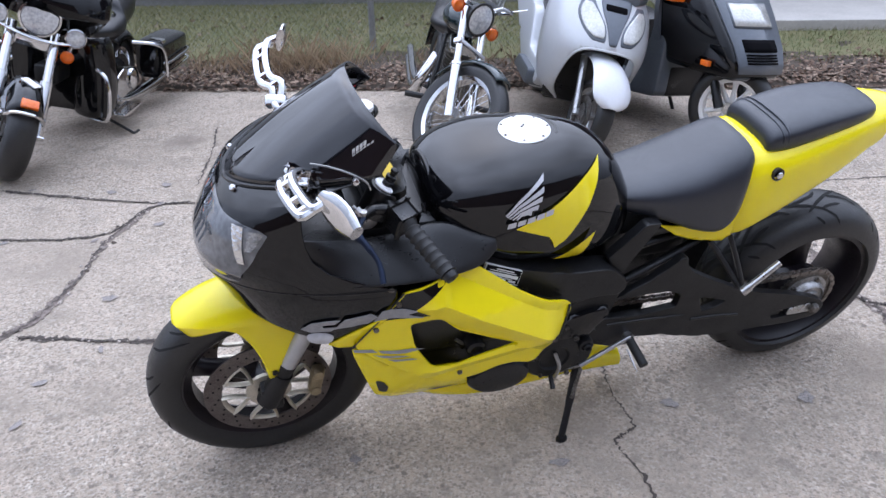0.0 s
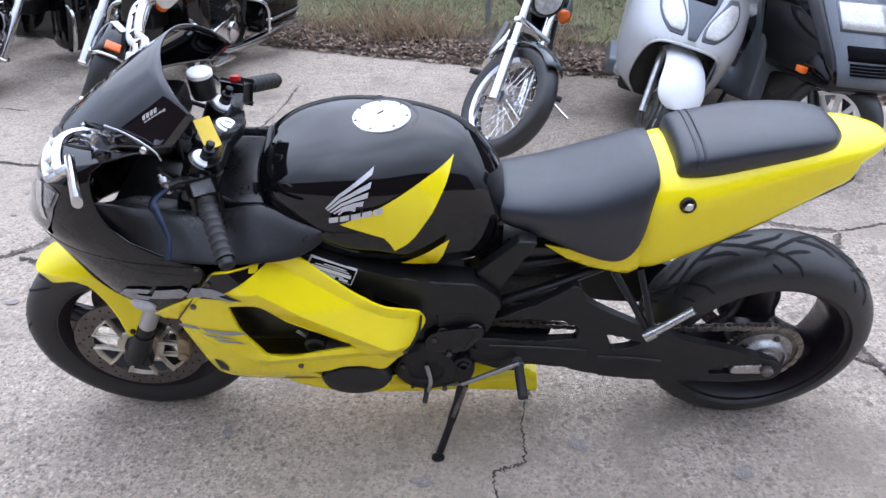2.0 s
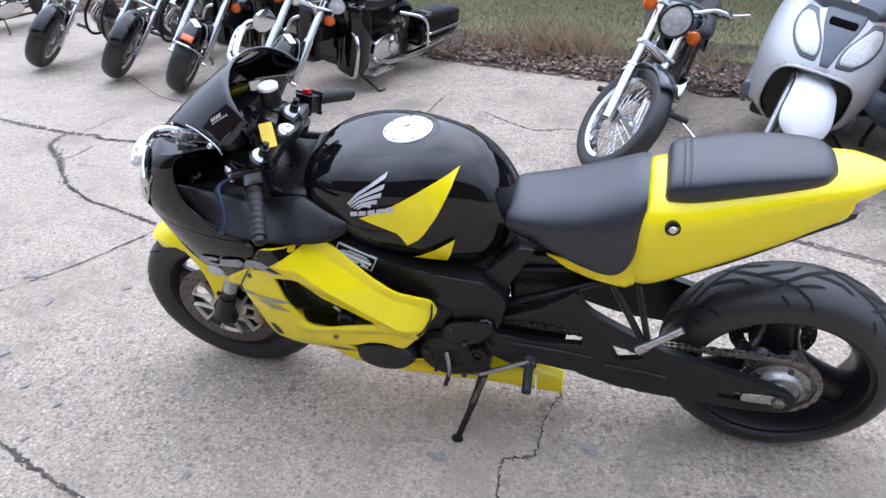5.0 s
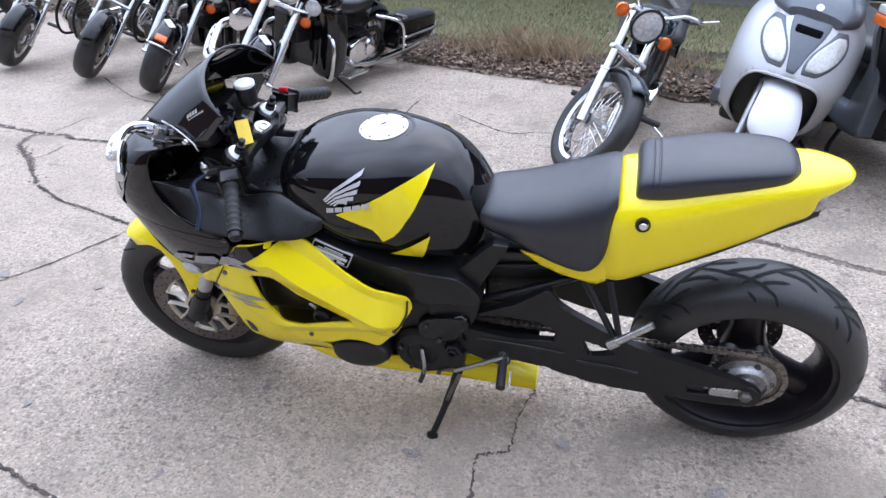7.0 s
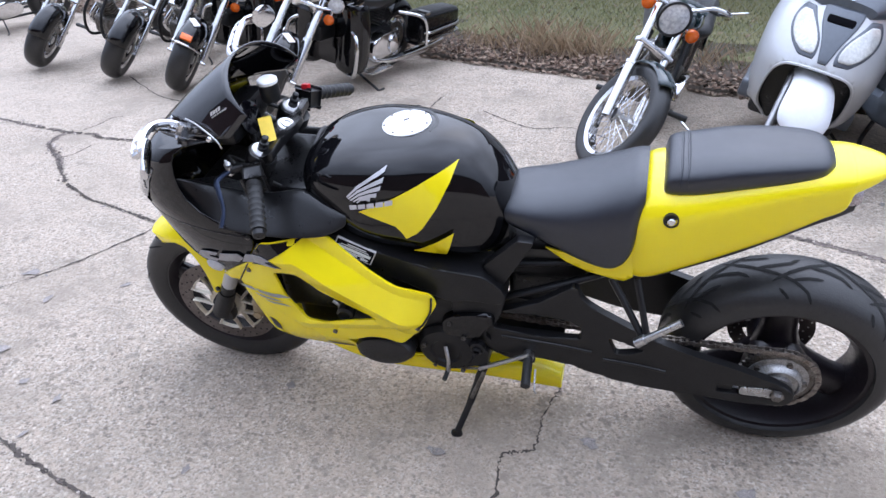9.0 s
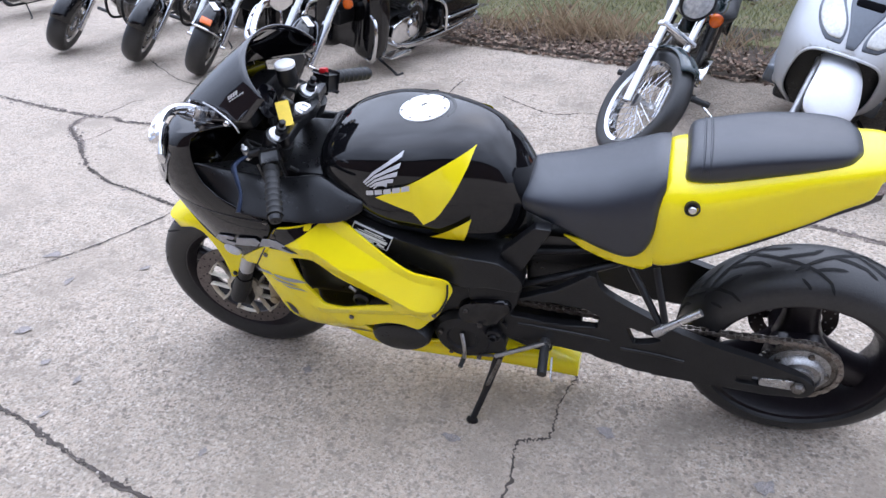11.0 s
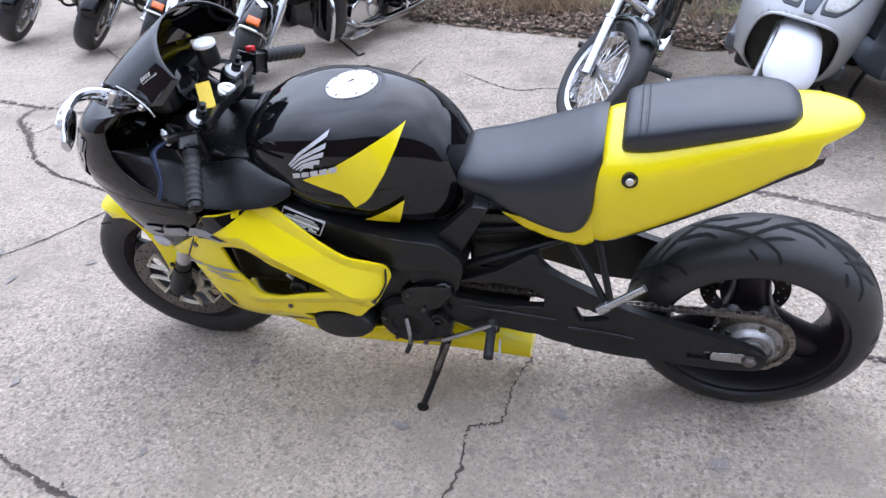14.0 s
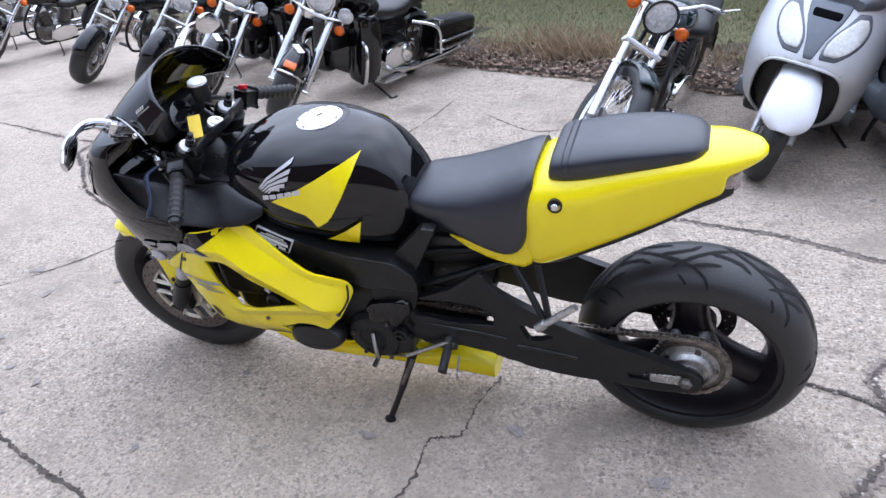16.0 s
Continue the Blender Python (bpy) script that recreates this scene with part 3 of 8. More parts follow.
# wing-shaped emblem: slanted feathers over a block bar
FEATHER_TIPS = [(-0.150, 0.917), (-0.154, 0.897), (-0.160, 0.880), (-0.170, 0.864), (-0.186, 0.853)]
FEATHER_ROOTS = [(-0.248, 0.850), (-0.245, 0.846), (-0.240, 0.842), (-0.233, 0.839), (-0.224, 0.837)]
for (x1, z1), (x0, z0) in zip(FEATHER_TIPS, FEATHER_ROOTS):
    dx, dz = x1 - x0, z1 - z0
    bow = 0.006
    on_tank("feather", [(x0, z0), (x0 + dx * 0.33 - dz * 0.06, z0 + dz * 0.33 + bow), (x0 + dx * 0.7, z0 + dz * 0.7 + bow * 0.8), (x1, z1), (x1 - 0.003, z1 - 0.0105), (x0 + dx * 0.62 + 0.002, z0 + dz * 0.62 - 0.0015), (x0 + dx * 0.3 + 0.001, z0 + dz * 0.3 + 0.0015), (x0 + 0.003, z0 - 0.002)], M_SILVERDECAL, 0.0062, tank)
for k in range(5):
    x0, z0 = -0.243 + 0.0224 * k, 0.8165 + 0.0040 * k
    on_tank("letter_block", [(x0, z0), (x0 + 0.019, z0 + 0.0035), (x0 + 0.0205, z0 + 0.0165), (x0 + 0.0015, z0 + 0.013)], M_SILVERDECAL, 0.0088, tank)
cap_m = aim((-0.144, 0.006, 0.938), (-0.05, 0, 1))
bm = bmesh.new()
lathe(bm, [(0.0, -0.01), (0.062, -0.01), (0.062, 0.005), (0.059, 0.0075), (0.046, 0.0085), (0.0452, 0.0078), (0.0444, 0.0085), (0.0, 0.0095)], cap_m, 44)
cap = part("fuel_cap", bm, M_BRIGHT, tank, "bright aluminium filler cap ring")
for k in range(7):
    a = 2 * math.pi * k / 7
    bm = bmesh.new()
    lathe(bm, [(0.0, 0.004), (0.0034, 0.004), (0.0034, 0.0092), (0.0, 0.0092)], cap_m @ Matrix.Translation((0.055 * math.cos(a), 0.055 * math.sin(a), 0)), 8)
    part("bolt", bm, M_STEEL, cap)
bm = bmesh.new()
box(bm, (0.004, 0.006, 0.0105), (0.016, 0.004, 0.003), cap_m, 0.001)
part("keyhole_cover", bm, M_STEEL, cap)
bm = bmesh.new()
tube(bm, [cap_m @ V(0.075 * math.cos(a), 0.075 * math.sin(a), -0.002) for a in [radians(d) for d in range(-70, 91, 20)]], 0.006, 8, flat=0.6)
part("tank_groove_trim", bm, M_MATTE, tank)
bm = bmesh.new()
tube(bm, [(-0.408, -0.088, 0.84), (-0.40, -0.12, 0.80), (-0.385, -0.05, 0.885), (-0.39, 0.05, 0.888), (-0.40, 0.12, 0.80)], 0.006, 8)
part("tank_front_trim", bm, M_MATTE, tank)

# seats and tail
SEAT = [(0.085, 0.775, 0.75, 0.715, 0.07, 2.6, 2.4), (0.12, 0.79, 0.752, 0.708, 0.098, 2.8, 2.4), (0.21, 0.806, 0.728, 0.688, 0.124, 3.0, 2.6), (0.30, 0.832, 0.700, 0.652, 0.142, 3.2, 2.8), (0.372, 0.860, 0.684, 0.640, 0.145, 3.2, 3.0), (0.412, 0.876, 0.730, 0.672, 0.139, 3.0, 3.0), (0.436, 0.878, 0.82, 0.75, 0.108, 3, 2.4)]
bm = bmesh.new()
body(bm, SEAT, 48)
seat = part("rider_seat", bm, M_SEAT, bike, "black vinyl rider seat")
PILLION = [(0.472, 0.885, 0.868, 0.84, 0.085, 2.6, 2.6), (0.484, 0.913, 0.874, 0.84, 0.100, 3, 2.6), (0.54, 0.926, 0.882, 0.84, 0.104, 3.2, 2.6), (0.62, 0.942, 0.90, 0.86, 0.103, 3.2, 2.6), (0.72, 0.950, 0.915, 0.88, 0.092, 3, 2.6), (0.782, 0.948, 0.922, 0.89, 0.074, 2.6, 2.6), (0.808, 0.935, 0.922, 0.90, 0.045, 2.2, 2.2)]
bm = bmesh.new()
body(bm, PILLION, 48)
pillion = part("pillion_seat", bm, M_SEAT, bike, "black vinyl pillion pad with stitched front seam")
for x in (0.505, 0.519):
    bm = bmesh.new()
    pts = []
    for k in range(-9, 10):
        y = 0.1022 * math.sin(k / 9 * math.pi / 2)
        zt, zm, w = 0.9195 + (x - 0.505) * 0.27, 0.8775, 0.1022
        pts.append(V(x, y, zm + (zt - zm) * (1 - min(0.999, abs(y) / w) ** 3) ** (1 / 3) + 0.0005))
    tube(bm, pts, 0.0028, 6, rounded=False)
    part("seam", bm, M_SEAT, pillion)
TAIL = [(0.398, 0.84, 0.70, 0.606, 0.116, 3.2, 4), (0.45, 0.868, 0.73, 0.609, 0.137, 3.2, 4.5), (0.53, 0.880, 0.77, 0.646, 0.135, 3, 4.5), (0.63, 0.902, 0.815, 0.698, 0.124, 3, 4.5), (0.73, 0.918, 0.86, 0.752, 0.108, 3, 4.5), (0.80, 0.924, 0.875, 0.794, 0.092, 2.8, 4), (0.835, 0.926, 0.885, 0.812, 0.084, 2.8, 4), (0.846, 0.926, 0.888, 0.826, 0.081, 2.7, 3.6), (0.852, 0.926, 0.892, 0.862, 0.078, 2.7, 3.0), (0.880, 0.924, 0.898, 0.874, 0.062, 2.6, 2.8), (0.912, 0.918, 0.903, 0.886, 0.038, 2.4, 2.2), (0.926, 0.908, 0.902, 0.894, 0.012, 2, 2)]
bm = bmesh.new()
body(bm, TAIL, 48)
tail = part("tail_cowl", bm, M_YELLOW, bike, "yellow pointed tail cowl")
for side in (-1, 1):
    bm = bmesh.new()
    sheet(bm, [(0.213, 0.683), (0.284, 0.672), (0.34, 0.660), (0.385, 0.668), (0.41, 0.72), (0.425, 0.72), (0.425, 0.630), (0.405, 0.614), (0.385, 0.614), (0.317, 0.626), (0.264, 0.647)], lambda x, z: side * (0.106 + 0.085 * (x - 0.21)), 0.012)
    part("cowl_tip", bm, M_YELLOW, tail, mods=(("SOLIDIFY", {"thickness": 0.005}),))
bm = bmesh.new()
lathe(bm, [(0.0, -0.02), (0.017, -0.02), (0.017, 0.003), (0.0135, 0.004), (0.0135, -0.002), (0, -0.002)], aim((0.494, -0.134, 0.815), (0.05, -1, 0.15)), 20)
part("lock_surround", bm, M_MATTE, tail)
bm = bmesh.new()
lathe(bm, [(0.0, -0.005), (0.008, -0.005), (0.009, 0.008), (0.007, 0.010), (0, 0.009)], aim((0.494, -0.134, 0.815), (0.05, -1, 0.15)), 16)
part("seat_lock", bm, M_CHROME, tail, "chrome key lock")
bm = bmesh.new()
body(bm, [(0.42, 0.68, 0.64, 0.590, 0.085, 2.4, 4), (0.46, 0.70, 0.65, 0.594, 0.105, 2.4, 4), (0.54, 0.73, 0.69, 0.628, 0.103, 2.4, 4), (0.66, 0.79, 0.74, 0.692, 0.092, 2.4, 4), (0.78, 0.85, 0.80, 0.762, 0.072, 2.4, 4), (0.835, 0.87, 0.83, 0.788, 0.062, 2.4, 4), (0.866, 0.86, 0.835, 0.806, 0.056, 2.4, 3)], 24, 3)
part("undertray", bm, M_MATTE, bike)
bm = bmesh.new()
body(bm, [(0.830, 0.870, 0.845, 0.812, 0.062, 2.6, 2.6), (0.862, 0.870, 0.845, 0.810, 0.058, 2.6, 2.6), (0.878, 0.866, 0.845, 0.820, 0.046, 2.4, 2.6)], 24, 3)
part("tail_light", bm, shader("tail_lens", (0.42, 0.38, 0.39), 0.12, vary=0.4, scale=30, coat=0.8, second=(0.2, 0.13, 0.14)), bike, "clear smoked tail light")

# wheels
REAR = V(0.806, 0, 0.303)
FRONT = V(-0.812, 0, 0.296)
STEER_TOP, STEER_DIR = V(-0.50, 0, 0.91), (V(-0.50, 0, 0.91) - FRONT).normalized()
STEER = Matrix.Translation(STEER_TOP) @ Matrix.Rotation(radians(3), 4, STEER_DIR) @ Matrix.Translation(-STEER_TOP)


def tyre_profile(r, w):
    """Outer half-round of a tyre: (radius, across)."""
    out = []
    for k in range(17):
        a = math.pi * (k / 16) - math.pi / 2
        out.append((r - w * 0.40 * (1 - abs(math.cos(a)) ** 0.85), w * 0.5 * math.copysign(abs(math.sin(a)) ** 0.9, a)))
    return out


def tyre(bm, c, r, w, rim, n=80):
    prof = tyre_profile(r, w)
    prof += [(rim + 0.006, w * 0.44), (rim - 0.004, w * 0.38), (rim - 0.008, 0), (rim - 0.004, -w * 0.38), (rim + 0.006, -w * 0.44)]
    lathe(bm, prof, disc_y(c), n, close=True)


def tread(bm, c, r, w, count, path, width=0.0045):
    """Grooves on a tyre: each a narrow strip following (turn, across from -1 to 1)."""
    prof = tyre_profile(r, w)
    m = disc_y(c)

    def at(turn, across, lift):
        f = (across + 1) / 2 * 16
        i = min(15, max(0, int(f)))
        (r0, y0), (r1, y1) = prof[i], prof[i + 1]
        rr, yy = r0 + (r1 - r0) * (f - i) + lift, y0 + (y1 - y0) * (f - i)
        yy += math.copysign(lift * abs(across), across)
        return m @ V(rr * math.cos(turn), rr * math.sin(turn), yy)

    for k in range(count):
        for flip in (1, -1):
            base = 2 * math.pi * (k + (0.5 if flip < 0 else 0)) / count
            for line in path:
                pts = []
                for (t0, a0), (t1, a1) in zip(line, line[1:]):
                    for q in range(5):
                        pts.append((t0 + (t1 - t0) * q / 5, a0 + (a1 - a0) * q / 5))
                pts.append(line[-1])
                rows = []
                for i, (t, a) in enumerate(pts):
                    half = width * min(1, (i + 0.4) / 2, (len(pts) - i - 0.6) / 2) / 2
                    (ta, aa), (tb, ab) = pts[max(0, i - 1)], pts[min(len(pts) - 1, i + 1)]
                    du, dv = (tb - ta) * r, (ab - aa) * w * 0.6
                    size = math.hypot(du, dv)
                    ht, ha = -dv / size * half / r, du / size * half / (w * 0.6)
                    rows.append([bm.verts.new(at(base + t - ht, (a - ha) * flip, 0.0011)), bm.verts.new(at(base + t + ht, (a + ha) * flip, 0.0011))])
                grid_faces(bm, rows, False)


M_GROOVE = shader("groove", (0.004, 0.004, 0.004), 0.9)


def rim(bm, c, r, w):
    lathe(bm, [(r, -w / 2), (r, -w / 2 + 0.008), (r - 0.016, -w / 2 + 0.014), (r - 0.022, -w * 0.2), (r - 0.022, w * 0.2), (r - 0.016, w / 2 - 0.014), (r, w / 2 - 0.008), (r, w / 2), (r - 0.012, w / 2), (r - 0.034, w * 0.25), (r - 0.034, -w * 0.25), (r - 0.012, -w / 2)], disc_y(c), 72, close=True)


def wheel_spoke(bm, c, r0, r1, turn, w0, w1, y0, y1):
    """A tapered hollow-looking blade from hub to rim."""
    d, s = V(math.cos(turn), 0, math.sin(turn)), V(-math.sin(turn), 0, math.cos(turn))
    rings = []
    for k in range(5):
        t = k / 4
        p = c + d * (r0 + (r1 - r0) * t)
        w, y = w0 + (w1 - w0) * t + 0.012 * (2 * t - 1) ** 2, y0 + (y1 - y0) * t
        rings.append([p + s * w * math.cos(a) + V(0, y * math.sin(a), 0) for a in [2 * math.pi * q / 10 for q in range(10)]])
    loft(bm, rings)


def brake_ring(bm, c, r0, r1, thick, y, n=72):
    """The flat ring of a brake disc."""
    lathe(bm, [(r0, -thick / 2), (r1, -thick / 2), (r1, thick / 2), (r0, thick / 2)], disc_y(c + V(0, y, 0)), n, close=True)


M_DISC = shader("brown_brake_disc", (0.10, 0.08, 0.075), 0.42, 0.7, vary=0.4, scale=30, second=(0.17, 0.15, 0.14))
rear_wheel = thing("rear_wheel", "", "", Matrix())
rear_wheel.parent = bike
bm = bmesh.new()
tyre(bm, REAR, 0.300, 0.188, 0.216)
t_rear = part("tyre", bm, M_TYRE, rear_wheel, "wide black rear tyre with curved grooves")
bm = bmesh.new()
tread(bm, REAR, 0.300, 0.188, 8, [((-0.20, -0.30), (-0.06, -0.12), (0.08, 0.02), (0.22, 0.14), (0.36, 0.30), (0.46, 0.50), (0.50, 0.72)), ((0.08, 0.02), (0.22, -0.01), (0.34, -0.06), (0.42, -0.18)), ((0.34, 0.28), (0.46, 0.22), (0.58, 0.20)), ((0.24, 0.44), (0.29, 0.58), (0.31, 0.66))], 0.0075)
part("tread_groove", bm, M_GROOVE, rear_wheel, smooth=False)
bm = bmesh.new()
rim(bm, REAR, 0.222, 0.165)
part("rim", bm, M_RIM, rear_wheel, "dark purple-black cast rim")
bm = bmesh.new()
lathe(bm, [(0.02, -0.09), (0.082, -0.09), (0.084, -0.05), (0.070, -0.01), (0.060, 0.04), (0.062, 0.08), (0.045, 0.10), (0.02, 0.10)], disc_y(REAR), 40)
part("hub", bm, M_RIM, rear_wheel, "wide black wheel hub")
for k in range(3):
    bm = bmesh.new()
    wheel_spoke(bm, REAR, 0.035, 0.196, radians(93 + 120 * k), 0.050, 0.040, 0.050, 0.042)
    part("spoke", bm, M_RIM, rear_wheel)
bm = bmesh.new()
brake_ring(bm, REAR, 0.072, 0.112, 0.005, 0.088)
d = part("brake_disc", bm, M_DISC, rear_wheel)
bm = bmesh.new()
for k in range(36):
    a = 2 * math.pi * k / 36
    rr = (0.082, 0.093, 0.104)[k % 3]
    lathe(bm, [(0, -0.0034), (0.003, -0.0034), (0.003, 0.0034), (0, 0.0034)], disc_y(REAR + V(rr * math.cos(a), 0.088, rr * math.sin(a))), 6)
tagged(part("drilled_hole", bm, M_BRIGHT, rear_wheel), kind="stuff")
# sprocket and chain
bm = bmesh.new()
teeth = 45
outline = []
for k in range(teeth * 4):
    a = 2 * math.pi * k / (teeth * 4)
    rr = 0.101 if k % 4 in (0, 1) else 0.095
    outline.append((REAR.x + rr * math.cos(a), REAR.z + rr * math.sin(a)))
inner = [(REAR.x + 0.072 * math.cos(2 * math.pi * k / 40), REAR.z + 0.072 * math.sin(2 * math.pi * k / 40)) for k in range(40)]
slab(bm, outline, -0.092, -0.098, [inner])
part("rear_sprocket", bm, M_STEEL, rear_wheel, "grimy steel sprocket")
bm = bmesh.new()
lathe(bm, [(0.05, -0.012), (0.077, -0.006), (0.077, 0.001), (0.062, 0.004), (0.060, 0.016), (0.052, 0.024), (0.050, 0.017), (0.036, 0.019), (0.034, 0.030), (0.02, 0.031)], disc_y(REAR + V(0, -0.10, 0), -1), 44)
part("sprocket_carrier", bm, M_CARRIER, rear_wheel, "grimy metal carrier")
for k in range(5):
    a = 2 * math.pi * k / 5
    bm = bmesh.new()
    lathe(bm, [(0, -0.006), (0.008, -0.006), (0.008, 0.006), (0, 0.007)], disc_y(REAR + V(0.066 * math.cos(a), -0.104, 0.066 * math.sin(a)), -1), 6)
    part("nut", bm, M_STEEL, rear_wheel)


def chain_path():
    f = V(0.045, -0.095, 0.382)
    r0, r1 = 0.038, 0.098
    out = []
    d = V(REAR.x - f.x, 0, REAR.z - f.z)
    base = math.atan2(d.z, d.x)
    off = math.asin((r1 - r0) / d.length)
    top, bottom = base + math.pi / 2 + off, base - math.pi / 2 - off
    def pt(c, r, a):
        return V(c.x + r * math.cos(a), -0.095, c.z + r * math.sin(a))
    a0, a1 = pt(f, r0, top), pt(REAR, r1, top)
    n = 46
    out += [a0.lerp(a1, k / n) - V(0, 0, 0.012 * math.sin(math.pi * k / n)) for k in range(n)]
    m = 20
    out += [pt(REAR, r1, top - (top - bottom) * k / m) for k in range(m)]
    b0, b1 = pt(REAR, r1, bottom), pt(f, r0, bottom)
    out += [b0.lerp(b1, k / n) + V(0, 0, 0.014 * math.sin(math.pi * k / n)) for k in range(n)]
    out += [pt(f, r0, bottom - (2 * math.pi - (top - bottom)) * k / 9) for k in range(9)]
    return out


bm = bmesh.new()
links = chain_path()
for i, p in enumerate(links):
    q = links[(i + 1) % len(links)]
    d = q - p
    m = Matrix.Translation((p + q) / 2) @ Matrix.Rotation(-math.atan2(d.z, d.x), 4, "Y")
    for y in ((-0.007, 0.007) if i % 2 else (-0.0045, 0.0045)):
        box(bm, (0, y, 0), (d.length * 1.2, 0.0025, 0.0135), m)
    lathe(bm, [(0, -0.009), (0.004, -0.009), (0.004, 0.009), (0, 0.009)], disc_y(p), 6)
tagged(part("chain", bm, M_CHAIN, bike, "grimy drive chain", smooth=False), kind="stuff")

front_wheel = thing("front_wheel", "", "", Matrix())
front_wheel.parent = bike


def front_part(name, bm, material, parent=None, label="", **k):
    bm.transform(STEER)
    return part(name, bm, material, parent or front_wheel, label, **k)


bm = bmesh.new()
tyre(bm, FRONT, 0.296, 0.122, 0.216)
front_part("tyre", bm, M_TYRE, label="black front tyre")
bm = bmesh.new()
tread(bm, FRONT, 0.296, 0.122, 11, [((0.0, 0.0), (0.08, 0.3), (0.2, 0.55), (0.36, 0.80)), ((0.24, 0.10), (0.32, 0.36), (0.40, 0.52))], 0.0055)
front_part("tread_groove", bm, M_GROOVE, smooth=False)
bm = bmesh.new()
rim(bm, FRONT, 0.222, 0.095)
front_part("rim", bm, M_RIM, label="dark purple-black cast rim")
bm = bmesh.new()
lathe(bm, [(0.015, -0.06), (0.04, -0.06), (0.045, -0.03), (0.04, 0), (0.045, 0.03), (0.04, 0.06), (0.015, 0.06)], disc_y(FRONT), 28)
front_part("hub", bm, M_RIM)
for k in range(3):
    bm = bmesh.new()
    wheel_spoke(bm, FRONT, 0.035, 0.195, radians(160 + 120 * k), 0.026, 0.018, 0.03, 0.022)
    front_part("spoke", bm, M_RIM)
for side in (-1, 1):
    bm = bmesh.new()
    brake_ring(bm, FRONT, 0.118, 0.163, 0.005, side * 0.070)
    disc = front_part("brake_disc", bm, M_DISC, label="brown floating brake disc")
    bm = bmesh.new()
    for k in range(54):
        a = 2 * math.pi * k / 54
        rr = (0.128, 0.140, 0.153)[k % 3]
        lathe(bm, [(0, -0.0034), (0.0032, -0.0034), (0.0032, 0.0034), (0, 0.0034)], disc_y(FRONT + V(rr * math.cos(a), side * 0.070, rr * math.sin(a))), 6)
    tagged(front_part("drilled_hole", bm, M_GROOVE), kind="stuff")
    # carrier: bright arms in loops round the hub
    for k in range(6):
        a = 2 * math.pi * k / 6 + 0.3
        for da in (-0.30, 0.30):
            bm = bmesh.new()
            c = FRONT + V(0, side * 0.070, 0)
            p0 = c + V(0.052 * math.cos(a), 0, 0.052 * math.sin(a))
            p1 = c + V(0.092 * math.cos(a + da * 0.9), 0, 0.092 * math.sin(a + da * 0.9))
            p2 = c + V(0.121 * math.cos(a + da), 0, 0.121 * math.sin(a + da))
            tube(bm, [p0, p1, p2], 0.0085, 8, flat=0.5)
            front_part("carrier_arm", bm, M_GOLDALU)
        bm = bmesh.new()
        tube(bm, [FRONT + V(0.116 * math.cos(a + q), side * 0.070, 0.116 * math.sin(a + q)) for q in (-0.32, -0.16, 0, 0.16, 0.32)], 0.007, 8, flat=0.5)
        front_part("carrier_loop", bm, M_GOLDALU)
    bm = bmesh.new()
    lathe(bm, [(0.030, -0.006), (0.058, -0.005), (0.058, 0.005), (0.030, 0.006)], disc_y(FRONT + V(0, side * 0.070, 0)), 32, close=True)
    front_part("carrier_ring", bm, M_GOLDALU)

